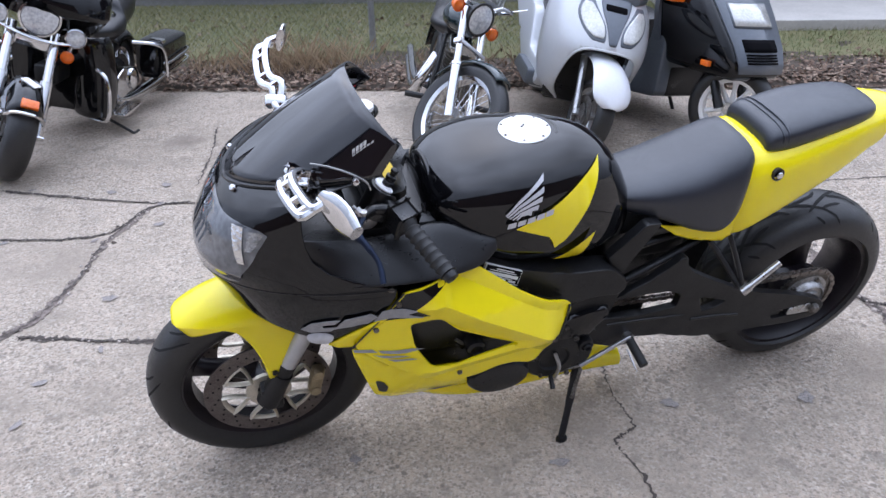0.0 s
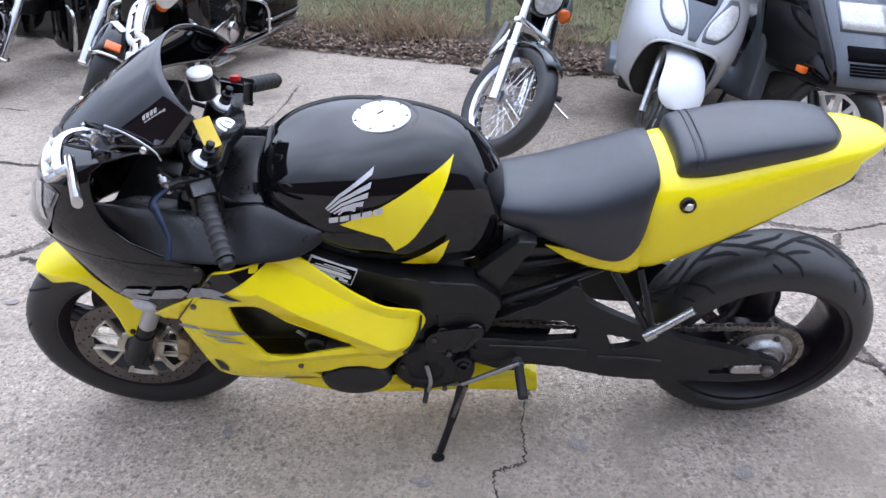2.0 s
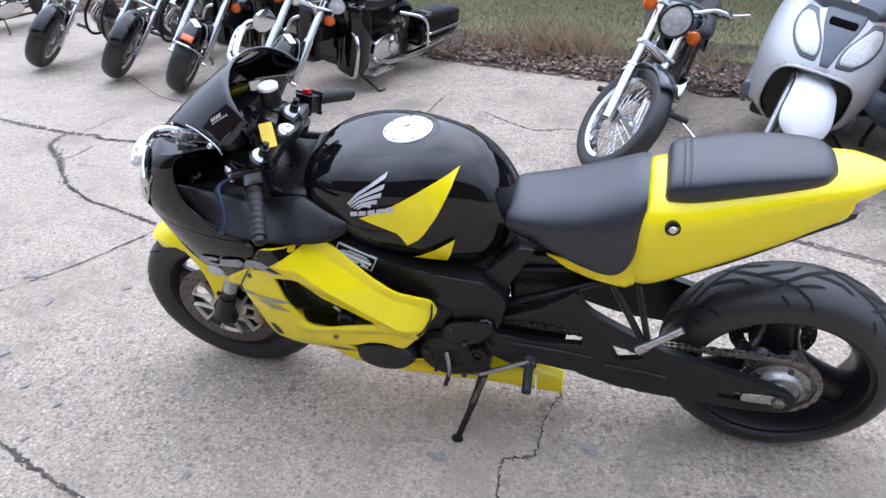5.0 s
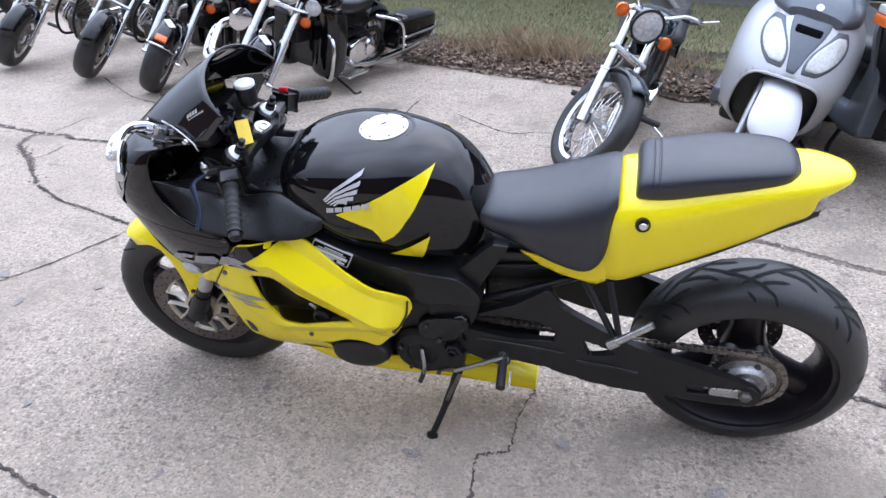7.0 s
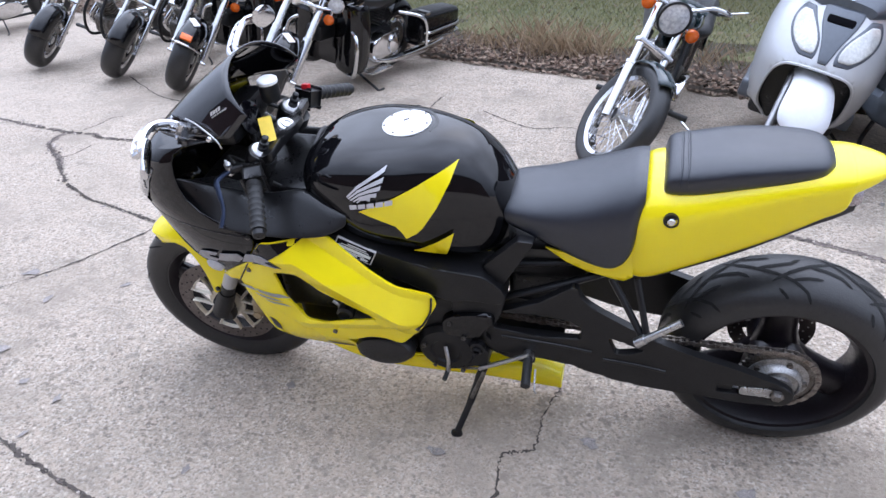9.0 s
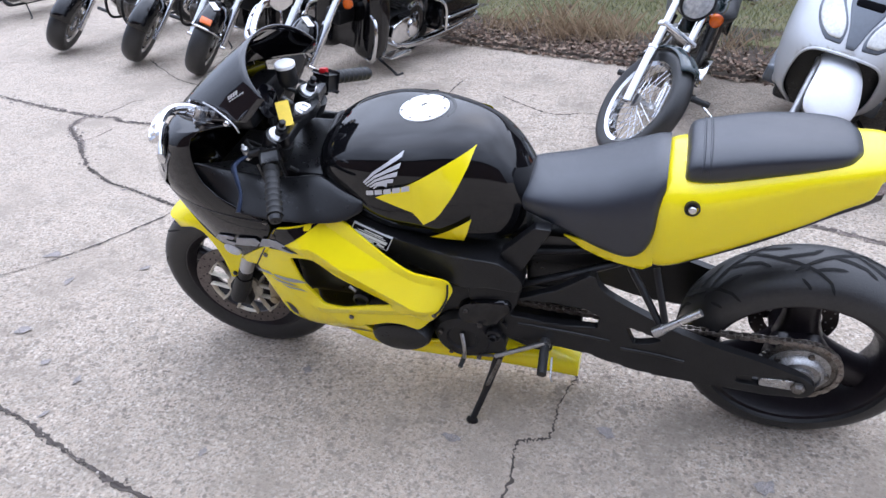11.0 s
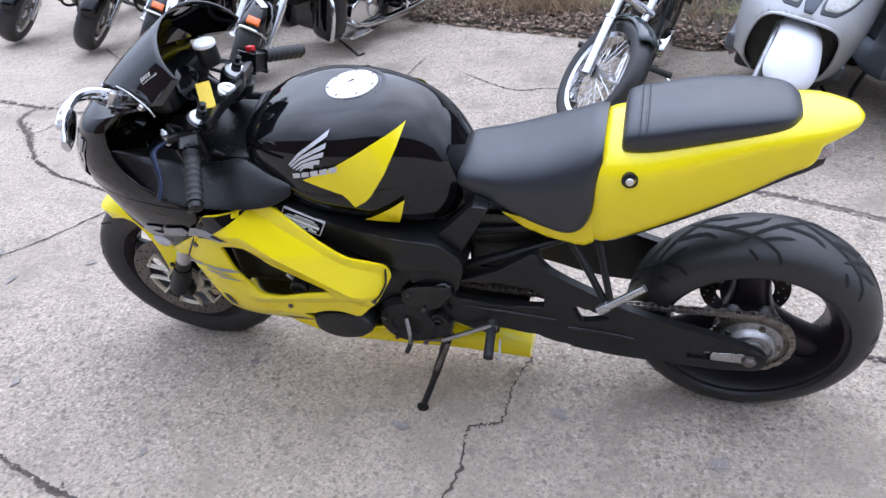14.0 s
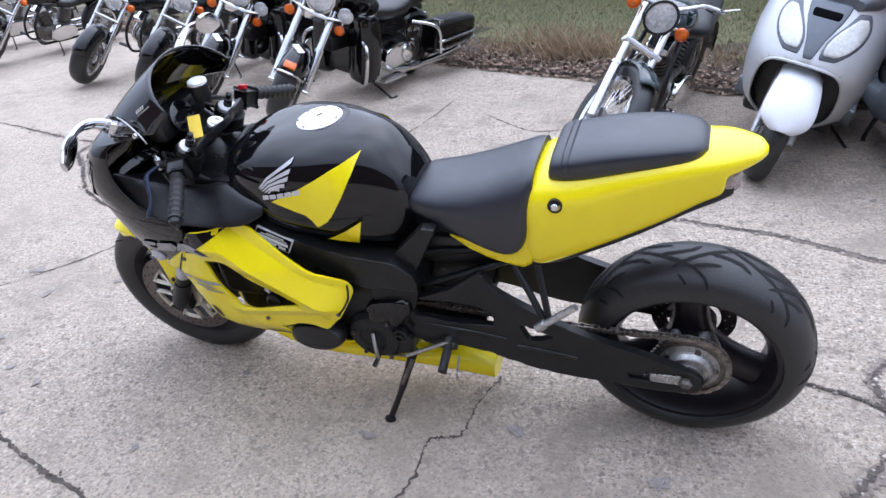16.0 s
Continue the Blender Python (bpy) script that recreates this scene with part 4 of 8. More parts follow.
# fork, axle and calipers
fork = thing("front_fork", "", "", Matrix())
fork.parent = bike
for side in (-1, 1):
    top, low = V(-0.497, side * 0.105, 0.915), V(-0.805, side * 0.100, 0.315)
    along = (low - top)
    bm = bmesh.new()
    tube(bm, [top, top + along * 0.85], 0.0215, 20, rounded=False)
    front_part("fork_tube", bm, shader("fork_silver", (0.5, 0.5, 0.51), 0.35, 0.5, vary=0.1), fork, "silver-grey fork tube")
    bm = bmesh.new()
    tube(bm, [top + along * 0.84, top + along * 0.9], 0.0225, 16, rounded=False)
    front_part("fork_slider", bm, M_FRAME, fork)
    bm = bmesh.new()
    tube(bm, [top + along * 0.89, low, low + along * 0.05], [0.026, 0.03, 0.03], 16, rounded=False)
    box(bm, (low.x - 0.002, side * 0.095, low.z - 0.015), (0.055, 0.04, 0.085), bevel=0.01)
    front_part("axle_lug", bm, M_FRAME, fork, "black axle lug")
    bm = bmesh.new()
    lathe(bm, [(0, -0.01), (0.019, -0.01), (0.019, 0.006), (0.012, 0.008), (0.011, 0.003), (0, 0.003)], disc_y(FRONT + V(0, side * 0.115, 0), side), 6)
    front_part("axle_nut", bm, M_FRAME, fork)
    bm = bmesh.new()
    cx, cz = FRONT.x + 0.122, FRONT.z + 0.02
    box(bm, (cx, side * 0.088, cz), (0.036, 0.034, 0.088), Matrix.Translation((cx, 0, cz)) @ Matrix.Rotation(radians(12), 4, "Y") @ Matrix.Translation((-cx, 0, -cz)), 0.012)
    cal = front_part("caliper", bm, M_GOLD, fork, "tarnished gold brake caliper")
    for dz in (-0.03, 0.03):
        bm = bmesh.new()
        lathe(bm, [(0, -0.005), (0.014, -0.005), (0.014, 0.006), (0.010, 0.009), (0, 0.009)], disc_y(V(cx + dz * 0.2, side * 0.103, cz + dz), side), 18)
        front_part("piston_cap", bm, M_GOLD, cal)
    bm = bmesh.new()
    lathe(bm, [(0.0, -0.075), (0.035, -0.075), (0.036, -0.012), (0.033, -0.006), (0.026, -0.004), (0, -0.004)], aim(top, STEER_DIR), 28)
    front_part("clamp_boss", bm, M_MATTE, fork)
    bm = bmesh.new()
    axis = STEER_DIR
    lathe(bm, [(0.0, -0.01), (0.027, -0.01), (0.027, -0.001), (0.025, 0.001), (0.0, 0.0015)], aim(top, axis), 28)
    front_part("fork_cap", bm, M_BRIGHT, fork, "aluminium fork cap ring")
    bm = bmesh.new()
    lathe(bm, [(0, 0.001), (0.0125, 0.001), (0.0125, 0.010), (0.0105, 0.012), (0.0105, 0.016), (0.012, 0.017), (0.012, 0.024), (0.007, 0.026), (0.007, 0.033), (0.0085, 0.034), (0.0085, 0.040), (0.004, 0.043), (0, 0.043)], aim(top, axis), 18)
    front_part("preload_adjuster", bm, M_FRAME, fork, "black preload adjuster")

# top clamp
bm = bmesh.new()
clamp = round_outline([(-0.545, -0.12), (-0.545, -0.05), (-0.55, 0), (-0.545, 0.05), (-0.545, 0.125), (-0.46, 0.14), (-0.455, 0.06), (-0.435, 0.03), (-0.435, -0.03), (-0.455, -0.06), (-0.46, -0.14)], 0.02)
slab(bm, clamp, 0, 0.022, bevel=0.004, place=lambda x, y, z: V(x, z, 0.885 + y + (x + 0.5) * 0.45))
front_part("top_clamp", bm, M_MATTE, fork, "black cast top clamp")
bm = bmesh.new()
lathe(bm, [(0, 0), (0.024, 0), (0.024, 0.010), (0.017, 0.012), (0.017, 0.016), (0.009, 0.016), (0.009, 0.011), (0, 0.011)], aim((-0.475, 0.0, 0.915), STEER_DIR), 24)
front_part("stem_nut", bm, M_BRIGHT, fork, "aluminium stem nut")
bm = bmesh.new()
lathe(bm, [(0, 0), (0.02, 0), (0.02, 0.012), (0.017, 0.016), (0, 0.016)], aim((-0.535, -0.005, 0.885), STEER_DIR), 20)
front_part("ignition_switch", bm, M_MATTE, fork)
bm = bmesh.new()
box(bm, (0, 0, 0), (0.022, 0.004, 0.03), aim((-0.535, -0.005, 0.915), STEER_DIR), 0.001)
front_part("key", bm, M_STEEL, fork)
tag_y = V(-0.031, 0.050, 0.040).normalized()
tag_n = (V(0.45, -0.75, 0.50) - tag_y * tag_y.dot(V(0.45, -0.75, 0.50))).normalized()
tag_m = Matrix.Translation((-0.496, -0.054, 0.936)) @ Matrix((tag_y.cross(tag_n), tag_y, tag_n)).transposed().to_4x4()
bm = bmesh.new()
slab(bm, round_outline([(-0.017, -0.035), (0.017, -0.035), (0.017, 0.035), (-0.017, 0.035)], 0.002), 0, 0.0012, place=lambda x, y, z: tag_m @ V(x, z, y + 0.004 * (z / 0.03) ** 2))
tag = part("price_tag", bm, M_TAG, fork, "yellow paper key tag", smooth=False)
for y, w in ((0.021, 0.020), (0.013, 0.026), (0.003, 0.024), (-0.006, 0.027), (-0.015, 0.018), (-0.024, 0.022)):
    bm = bmesh.new()
    box(bm, (0, y, 0.0052), (w, 0.0016, 0.0006), tag_m)
    part("print_bar", bm, M_INK, tag, smooth=False)

# bars, levers, controls
bars = thing("handlebars", "", "", Matrix())
bars.parent = bike
for side, root, grip0, tip in ((-1, V(-0.502, -0.128, 0.890), V(-0.472, -0.210, 0.880), V(-0.416, -0.326, 0.836)), (1, V(-0.512, 0.125, 0.895), V(-0.490, 0.205, 0.900), V(-0.443, 0.335, 0.846))):
    bm = bmesh.new()
    tube(bm, [root, grip0, tip], 0.011, 12, rounded=False)
    part("bar", bm, M_FRAME, bars)
    bm = bmesh.new()
    ringed = []
    for k in range(25):
        ringed.append(0.0165 + (0.0032 if k % 3 == 0 else 0) + (0.004 if k in (0, 1) else 0))
    tube(bm, [grip0.lerp(tip, k / 24) for k in range(25)], ringed, 16, rounded=False)
    part("grip", bm, M_RUBBER, bars, "ribbed black rubber grip")
    bm = bmesh.new()
    d = (tip - grip0).normalized()
    lathe(bm, [(0, -0.002), (0.015, -0.002), (0.016, 0.004), (0.014, 0.014), (0.005, 0.016), (0, 0.012)], aim(tip, d), 16)
    part("bar_end", bm, M_FRAME, bars)
    bm = bmesh.new()
    box(bm, (0, 0, 0), (0.045, 0.046, 0.04), aim(root.lerp(grip0, 0.75), d), 0.008)
    part("switch_housing", bm, M_MATTE, bars, "black switch housing")
    bm = bmesh.new()
    lathe(bm, [(0.02, -0.016), (0.036, -0.016), (0.036, 0.016), (0.02, 0.016)], aim(V(-0.503, side * 0.105, 0.880), STEER_DIR), 24)
    part("clip_on_clamp", bm, M_FRAME, bars)
    # perch and lever
    pv = V(-0.556, side * 0.170, 0.888)
    bm = bmesh.new()
    tube(bm, [root.lerp(grip0, 0.4), V(-0.530, side * 0.155, 0.889), pv], [0.013, 0.012, 0.011], 10)
    part("lever_perch", bm, M_MATTE, bars)
    bm = bmesh.new()
    if side < 0:
        tube(bm, [pv, V(-0.578, -0.204, 0.877), V(-0.562, -0.232, 0.860), V(-0.543, -0.262, 0.834), V(-0.541, -0.294, 0.806)], [0.009, 0.009, 0.007, 0.0055, 0.0065], 10, flat=0.6)
        lever = part("lever", bm, M_BLUE, bars, "dark blue anodised clutch lever")
    else:
        tube(bm, [pv, V(-0.565, 0.20, 0.862), V(-0.552, 0.25, 0.850), V(-0.535, 0.33, 0.828)], [0.009, 0.009, 0.007, 0.0055], 10, flat=0.6)
        lever = part("lever", bm, M_BLUE, bars, "dark blue anodised brake lever")
    bm = bmesh.new()
    lathe(bm, [(0, -0.012), (0.008, -0.012), (0.008, 0.012), (0, 0.012)], aim(pv, (0, 0, 1)), 12)
    part("pivot_bolt", bm, M_ALU, lever, "bright pivot bolt")
    if side < 0:
        bm = bmesh.new()
        lathe(bm, [(0, 0), (0.009, 0), (0.009, 0.02), (0.004, 0.022), (0.004, 0.03), (0, 0.03)], aim(pv, (-0.6, 0.55, 0.5)), 14)
        part("cable_adjuster", bm, M_ALU, lever, "bright cable adjuster")
bm = bmesh.new()
box(bm, (0, 0, 0), (0.022, 0.02, 0.016), aim((-0.492, 0.182, 0.934), (0, 0.3, 1)), 0.004)
part("kill_switch", bm, M_RED, bars, "red kill switch")
bm = bmesh.new()
lathe(bm, [(0, 0), (0.024, 0), (0.026, 0.01), (0.026, 0.052), (0, 0.052)], aim((-0.517, 0.038, 0.972), (0, 0, 1)), 28)
res = part("fluid_reservoir", bm, M_MATTE, bars, "black brake fluid reservoir")
bm = bmesh.new()
lathe(bm, [(0, 0.048), (0.0265, 0.048), (0.0265, 0.056), (0.023, 0.059), (0, 0.059)], aim((-0.517, 0.038, 0.972), (0, 0, 1)), 28)
part("reservoir_lid", bm, M_BRIGHT, res, "polished silver lid")
bm = bmesh.new()
tube(bm, [(-0.517, 0.038, 0.972), (-0.52, 0.09, 0.95), (-0.53, 0.15, 0.905)], 0.006, 8)
part("reservoir_bracket", bm, M_MATTE, bars)
for pts in ([(-0.54, -0.14, 0.86), (-0.60, -0.10, 0.88), (-0.58, -0.03, 0.80), (-0.50, 0.0, 0.74)], [(-0.54, 0.15, 0.87), (-0.61, 0.10, 0.92), (-0.60, 0.03, 0.84), (-0.56, 0.0, 0.7)], [(-0.44, 0.10, 0.85), (-0.40, 0.12, 0.83), (-0.36, 0.10, 0.80)], [(-0.47, -0.14, 0.84), (-0.45, -0.11, 0.80), (-0.42, -0.07, 0.78)]):
    bm = bmesh.new()
    tube(bm, pts, 0.0055, 8)
    part("cable", bm, M_RUBBER, bars)
# dials under the screen
bm = bmesh.new()
box(bm, (-0.60, 0, 0.945), (0.07, 0.20, 0.08), Matrix(), 0.02)
dash = part("dashboard", bm, M_MATTE, bike, "black dashboard panel")
bm = bmesh.new()
lathe(bm, [(0, 0), (0.042, 0), (0.044, 0.006), (0.04, 0.008), (0, 0.006)], aim((-0.562, -0.02, 0.95), (1, 0, 0.25)), 28)
part("dial", bm, M_SCREEN, dash)

# front fender
BLADE = ((127, 0.274), (106, 0.274), (100.5, 0.252), (97, 0.218), (92, 0.159), (87, 0.092), (84, 0.088), (72, 0.094), (69.5, 0.12), (68, 0.19), (66, 0.24), (63, 0.274), (42, 0.274))


def fender_row(deg, taper, lift):
    """Across the fender: left blade, crown, right blade."""
    a = radians(deg)
    low = float(np.interp(-deg, [-q[0] for q in BLADE], [q[1] for q in BLADE]))
    crown = []
    for q in range(-8, 9):
        t = q / 8 * taper
        crown.append((0.088 * t, 0.322 + lift - (0.048 + lift) * abs(t) ** 2.6))
    end_y, end_r = crown[-1]
    blade = []
    for q in range(1, 7):
        r = end_r + (min(low, end_r - 0.0005) - end_r) * q / 6
        blade.append((end_y + 0.13 * (end_r - r), r))
    across = [(-y, r) for y, r in reversed(blade)] + crown + blade
    return [FRONT + V(r * math.cos(a), y, r * math.sin(a)) for y, r in across]


bm = bmesh.new()
rows = []
for k in range(61):
    u = k / 60
    rows.append(fender_row(126 - 84 * u, 0.30 + 0.70 * min(1, u / 0.24) ** 0.5, 0.006 * math.sin(math.pi * u)))
loft(bm, rows, ring=False)
fender = front_part("front_fender", bm, M_YELLOW, bike, "yellow front fender with pointed side blades", mods=(("SOLIDIFY", {"thickness": 0.005}),))
for side in (-1, 1):
    bm = bmesh.new()
    lathe(bm, [(0, -0.003), (0.007, -0.003), (0.007, 0.004), (0, 0.005)], disc_y(V(-0.79, side * 0.113, 0.402), side), 10)
    front_part("fender_bolt", bm, M_FRAME, fender)

# side fairings
def side_skin(x, z):
    y = 0.242 - 0.9 * max(0, 0.40 - z) ** 1.6 - 0.35 * max(0, z - 0.70) ** 1.5
    y -= 0.55 * max(0, -0.50 - x) ** 1.4 + 0.45 * max(0, x + 0.14) + 0.05 * max(0, z - 0.5) * max(0, x + 0.45)
    y -= 0.24 * max(0, z - 0.63) * min(1, max(0, x + 0.46) / 0.08) + 0.10 * max(0, 0.52 - z)
    crease = 0.682 - 0.62 * max(0, x + 0.40)
    y += 0.030 * max(0, 1 - abs(z - crease) / 0.07) * min(1, max(0, x + 0.52) / 0.10) * min(1, max(0, -0.06 - x) / 0.06)
    lip = 0.450 + 0.17 * (x + 0.42)
    y += 0.012 * max(0, 1 - abs(z - lip) / 0.03) * min(1, max(0, x + 0.46) / 0.05) * min(1, max(0, -0.13 - x) / 0.05)
    return y


CREASES = [(V(-0.40, 0, 0.682 + d), V(0.62, 0, 1)) for d in (-0.07, 0, 0.07)] + [(V(-0.40, 0, 0.682 + d), V(0, 0, 1)) for d in (-0.07, 0)] + [(V(-0.42, 0, 0.450 + d), V(-0.17, 0, 1)) for d in (-0.03, 0, 0.03)]
FAIRING = [(-0.486, 0.727), (-0.385, 0.737), (-0.312, 0.742), (-0.21, 0.662), (-0.062, 0.572), (-0.052, 0.54), (-0.10, 0.46), (-0.155, 0.402), (-0.20, 0.418), (-0.245, 0.415), (-0.29, 0.394), (-0.375, 0.378), (-0.44, 0.427), (-0.60, 0.562)]
HOLE = [(-0.475, 0.630), (-0.418, 0.641), (-0.395, 0.63), (-0.360, 0.581), (-0.299, 0.547), (-0.198, 0.503), (-0.28, 0.485), (-0.36, 0.464), (-0.42, 0.465), (-0.462, 0.549)]
for side in (-1, 1):
    bm = bmesh.new()
    sheet(bm, round_outline(FAIRING, 0.014), lambda x, z: side * side_skin(x, z), 0.015, [round_outline(HOLE, 0.014)], CREASES)
    panel = part("side_fairing", bm, M_YELLOW, bike, "yellow side fairing with angular vent opening", mods=(("SOLIDIFY", {"thickness": 0.008}), ("BEVEL", {"width": 0.0015})), sharp=0.3)
    bm = bmesh.new()
    sheet(bm, [(-0.485, 0.7255), (-0.372, 0.7370), (-0.435, 0.702), (-0.466, 0.684), (-0.432, 0.660), (-0.50, 0.655), (-0.545, 0.646)], lambda x, z: side * (side_skin(x, z) + 0.006), 0.03)
    part("black_corner", bm, M_BLACK, panel)
    for outline in ([(-0.604, 0.553), (-0.560, 0.556), (-0.548, 0.546), (-0.600, 0.544)], [(-0.548, 0.553), (-0.470, 0.549), (-0.441, 0.541), (-0.485, 0.536), (-0.540, 0.543)], [(-0.560, 0.537), (-0.500, 0.532), (-0.470, 0.522), (-0.535, 0.527)], [(-0.528, 0.522), (-0.470, 0.514), (-0.452, 0.505), (-0.510, 0.512)]):
        bm = bmesh.new()
        sheet(bm, outline, lambda x, z: side * (side_skin(x, z) + 0.0062), 0.02)
        part("silver_stripe", bm, M_GREYDECAL, panel, smooth=False)
    # seam line, screw, vent strap
    bm = bmesh.new()
    tube(bm, [V(x, side * (side_skin(x, z) + 0.006), z) for x, z in ((-0.488, 0.727), (-0.545, 0.645), (-0.602, 0.562))], 0.0018, 6)
    part("seam", bm, M_INK, panel)
    bm = bmesh.new()
    tube(bm, [V(x, side * (side_skin(x, z) + 0.008), z) for x, z in ((-0.062, 0.565), (-0.068, 0.52), (-0.085, 0.49), (-0.098, 0.478))], 0.003, 6)
    part("strap", bm, M_RUBBER, panel)
    for x, z in ((-0.1, 0.475), (-0.50, 0.70), (-0.55, 0.62), (-0.345, 0.42), (-0.515, 0.738)):
        bm = bmesh.new()
        lathe(bm, [(0, -0.004), (0.0065, -0.004), (0.0065, 0.003), (0.003, 0.004), (0, 0.002)], disc_y(V(x, side * (side_skin(x, z) + 0.006), z), side), 12)
        part("screw", bm, M_STEEL, panel)
    # lower fairing
    bm = bmesh.new()
    sheet(bm, round_outline([(-0.44, 0.432), (-0.375, 0.385), (-0.318, 0.372), (-0.306, 0.322), (-0.268, 0.294), (-0.200, 0.283), (-0.135, 0.292), (-0.085, 0.300), (-0.035, 0.264), (-0.06, 0.248), (-0.14, 0.225), (-0.24, 0.223), (-0.34, 0.238), (-0.46, 0.290), (-0.545, 0.335), (-0.575, 0.43), (-0.61, 0.555)], 0.035), lambda x, z: side * (side_skin(x, z) - 0.008 - 0.22 * max(0, 0.36 - z)), 0.03)
    low_panel = part("lower_fairing", bm, M_YELLOW, bike, "yellow lower side fairing", mods=(("SOLIDIFY", {"thickness": 0.005}),))
    for outline in ([(-0.412, 0.320), (-0.385, 0.324), (-0.322, 0.314), (-0.345, 0.300), (-0.392, 0.298)], [(-0.553, 0.425), (-0.535, 0.420), (-0.522, 0.398), (-0.526, 0.372), (-0.545, 0.378)]):
        bm = bmesh.new()
        sheet(bm, round_outline(outline, 0.006), lambda x, z: side * (side_skin(x, z) - 0.0035 - 0.22 * max(0, 0.36 - z)), 0.02)
        part("drain_vent", bm, M_INK, low_panel)
bm = bmesh.new()
body(bm, [(-0.56, 0.43, 0.38, 0.30, 0.10, 3, 2.0), (-0.45, 0.36, 0.32, 0.215, 0.165, 3, 1.8), (-0.30, 0.30, 0.25, 0.16, 0.172, 3, 1.7), (-0.10, 0.26, 0.225, 0.135, 0.155, 3, 1.7), (0.03, 0.215, 0.175, 0.108, 0.11, 3, 1.8), (0.16, 0.175, 0.13, 0.080, 0.075, 3, 2.2), (0.250, 0.128, 0.095, 0.064, 0.055, 3, 2.4)], 28, 4)
part("belly_pan", bm, M_YELLOW, bike, "yellow belly pan reaching back under the engine")

# upper fairing: curves round the nose (nose height, nose x, rear x, half width at the rear, rear height)
def nose_curve(zn, xn, xr, w, zr, n=32):
    out = []
    for k in range(n + 1):
        a = math.pi * (k / n - 0.5)
        s, c = math.sin(a), math.cos(a)
        f = 1 - abs(c) ** 0.85
        out.append(V(xn + (xr - xn) * f, w * math.copysign(abs(s) ** 0.8, s), zn + (zr - zn) * f))
    return out


NOSE = [(0.665, -0.86, -0.60, 0.208, 0.548), (0.69, -0.872, -0.575, 0.222, 0.60), (0.72, -0.882, -0.535, 0.240, 0.66), (0.752, -0.905, -0.49, 0.247, 0.722), (0.765, -0.908, -0.50, 0.245, 0.745), (0.80, -0.906, -0.66, 0.228, 0.79), (0.855, -0.874, -0.685, 0.222, 0.87), (0.895, -0.846, -0.685, 0.210, 0.925), (0.92, -0.825, -0.675, 0.192, 0.965)]
def screen_point(u, a):
    s, c = math.sin(a), math.cos(a)
    low = V(-0.82 + 0.30 * (1 - c), 0.178 * s, 0.925 + 0.062 * (1 - c) ** 0.5)
    top = V(-0.550 + 0.075 * (1 - c), 0.150 * s, 1.124 - 0.090 * (1 - c))
    return low.lerp(top, u) + V(-0.004, 0, 0.007) * math.sin(math.pi * u) * c


bm = bmesh.new()
loft(bm, [nose_curve(*r) for r in NOSE] + [[screen_point(0.02, math.pi * (k / 32 - 0.5)) + V(0, 0, -0.004) for k in range(33)]], ring=False)
nose = part("upper_fairing", bm, M_BLACK, bike, "glossy black nose fairing", mods=(("SOLIDIFY", {"thickness": 0.005}), ("SUBSURF", {"levels": 1})))


def on_nose(row, k, lift):
    """A point at level row (may lie between levels) and share k of the way round, lifted off the skin."""
    i = min(len(NOSE) - 2, int(row))
    a, b = nose_curve(*NOSE[i]), nose_curve(*NOSE[i + 1])
    f = k * 32
    j = min(31, int(f))
    p = a[j].lerp(a[j + 1], f - j).lerp(b[j].lerp(b[j + 1], f - j), row - i)
    out = V(p.x + 0.45, p.y, 0)
    return p + out.normalized() * lift


LENS_ROWS, LENS_EDGE = [4.0, 4.5, 5.1, 5.7, 6.3, 6.75, 7.0, 7.15, 7.35], [0.30, 0.235, 0.190, 0.15, 0.120, 0.10, 0.16, 0.26, 0.42]
M_LAMPLENS = shader("headlight_lens", (0.13, 0.135, 0.145), 0.05, 0.0, vary=0.3, scale=6, coat=1.0, second=(0.05, 0.052, 0.058))


def lens_patch(name, sgn, row0, row1, lo, hi, lift, material, parent, label="", steps=16):
    """A patch of the nose between two levels; lo and hi give its edges round the nose at each level."""
    bm = bmesh.new()
    rows = []
    for r in range(steps + 1):
        row = row0 + (row1 - row0) * r / steps
        k0, k1 = lo(row), hi(row)
        rows.append([on_nose(row, k0 + (k1 - k0) * q / 12 if sgn == 0 else 1 - (k0 + (k1 - k0) * q / 12), lift) for q in range(13)])
    loft(bm, rows, ring=False)
    return part(name, bm, material, parent, label)


def lens_edge(row):
    return float(np.interp(row, LENS_ROWS, LENS_EDGE))


for sgn in (0, 1):
    lens = lens_patch("headlight", sgn, 4.0, 7.3, lens_edge, lambda row: 0.495, 0.0035, M_LAMPLENS, nose, "clear headlight lens with bright reflector")
    lens_patch("reflector", sgn, 5.5, 7.0, lambda row: max(lens_edge(row) + 0.012, 0.180 + 0.02 * (row - 5.5)), lambda row: max(lens_edge(row) + 0.02, 0.205 + 0.045 * (row - 5.5)), 0.0060, M_REFLECT, lens, "bright chevron reflector")
    lens_patch("side_reflector", sgn, 6.0, 6.85, lambda row: lens_edge(row) + 0.016, lambda row: max(lens_edge(row) + 0.02, 0.178), 0.0060, M_HEADTIP, lens)
for sgn in (0, 1):
    bm = bmesh.new()
    ks = [0.004 + 0.40 * q / 24 for q in range(25)]
    tube(bm, [on_nose(3.75, k if sgn == 0 else 1 - k, 0.001) for k in ks], 0.0028, 6)
    part("panel_seam", bm, M_MATTE, nose)
LOWER = [on_nose(r / 10, k / 200, 0) for r in range(0, 56) for k in range(0, 101)]
LOWER_XZ, LOWER_Y = np.array([(p.x, p.z) for p in LOWER]), np.array([p.y for p in LOWER])


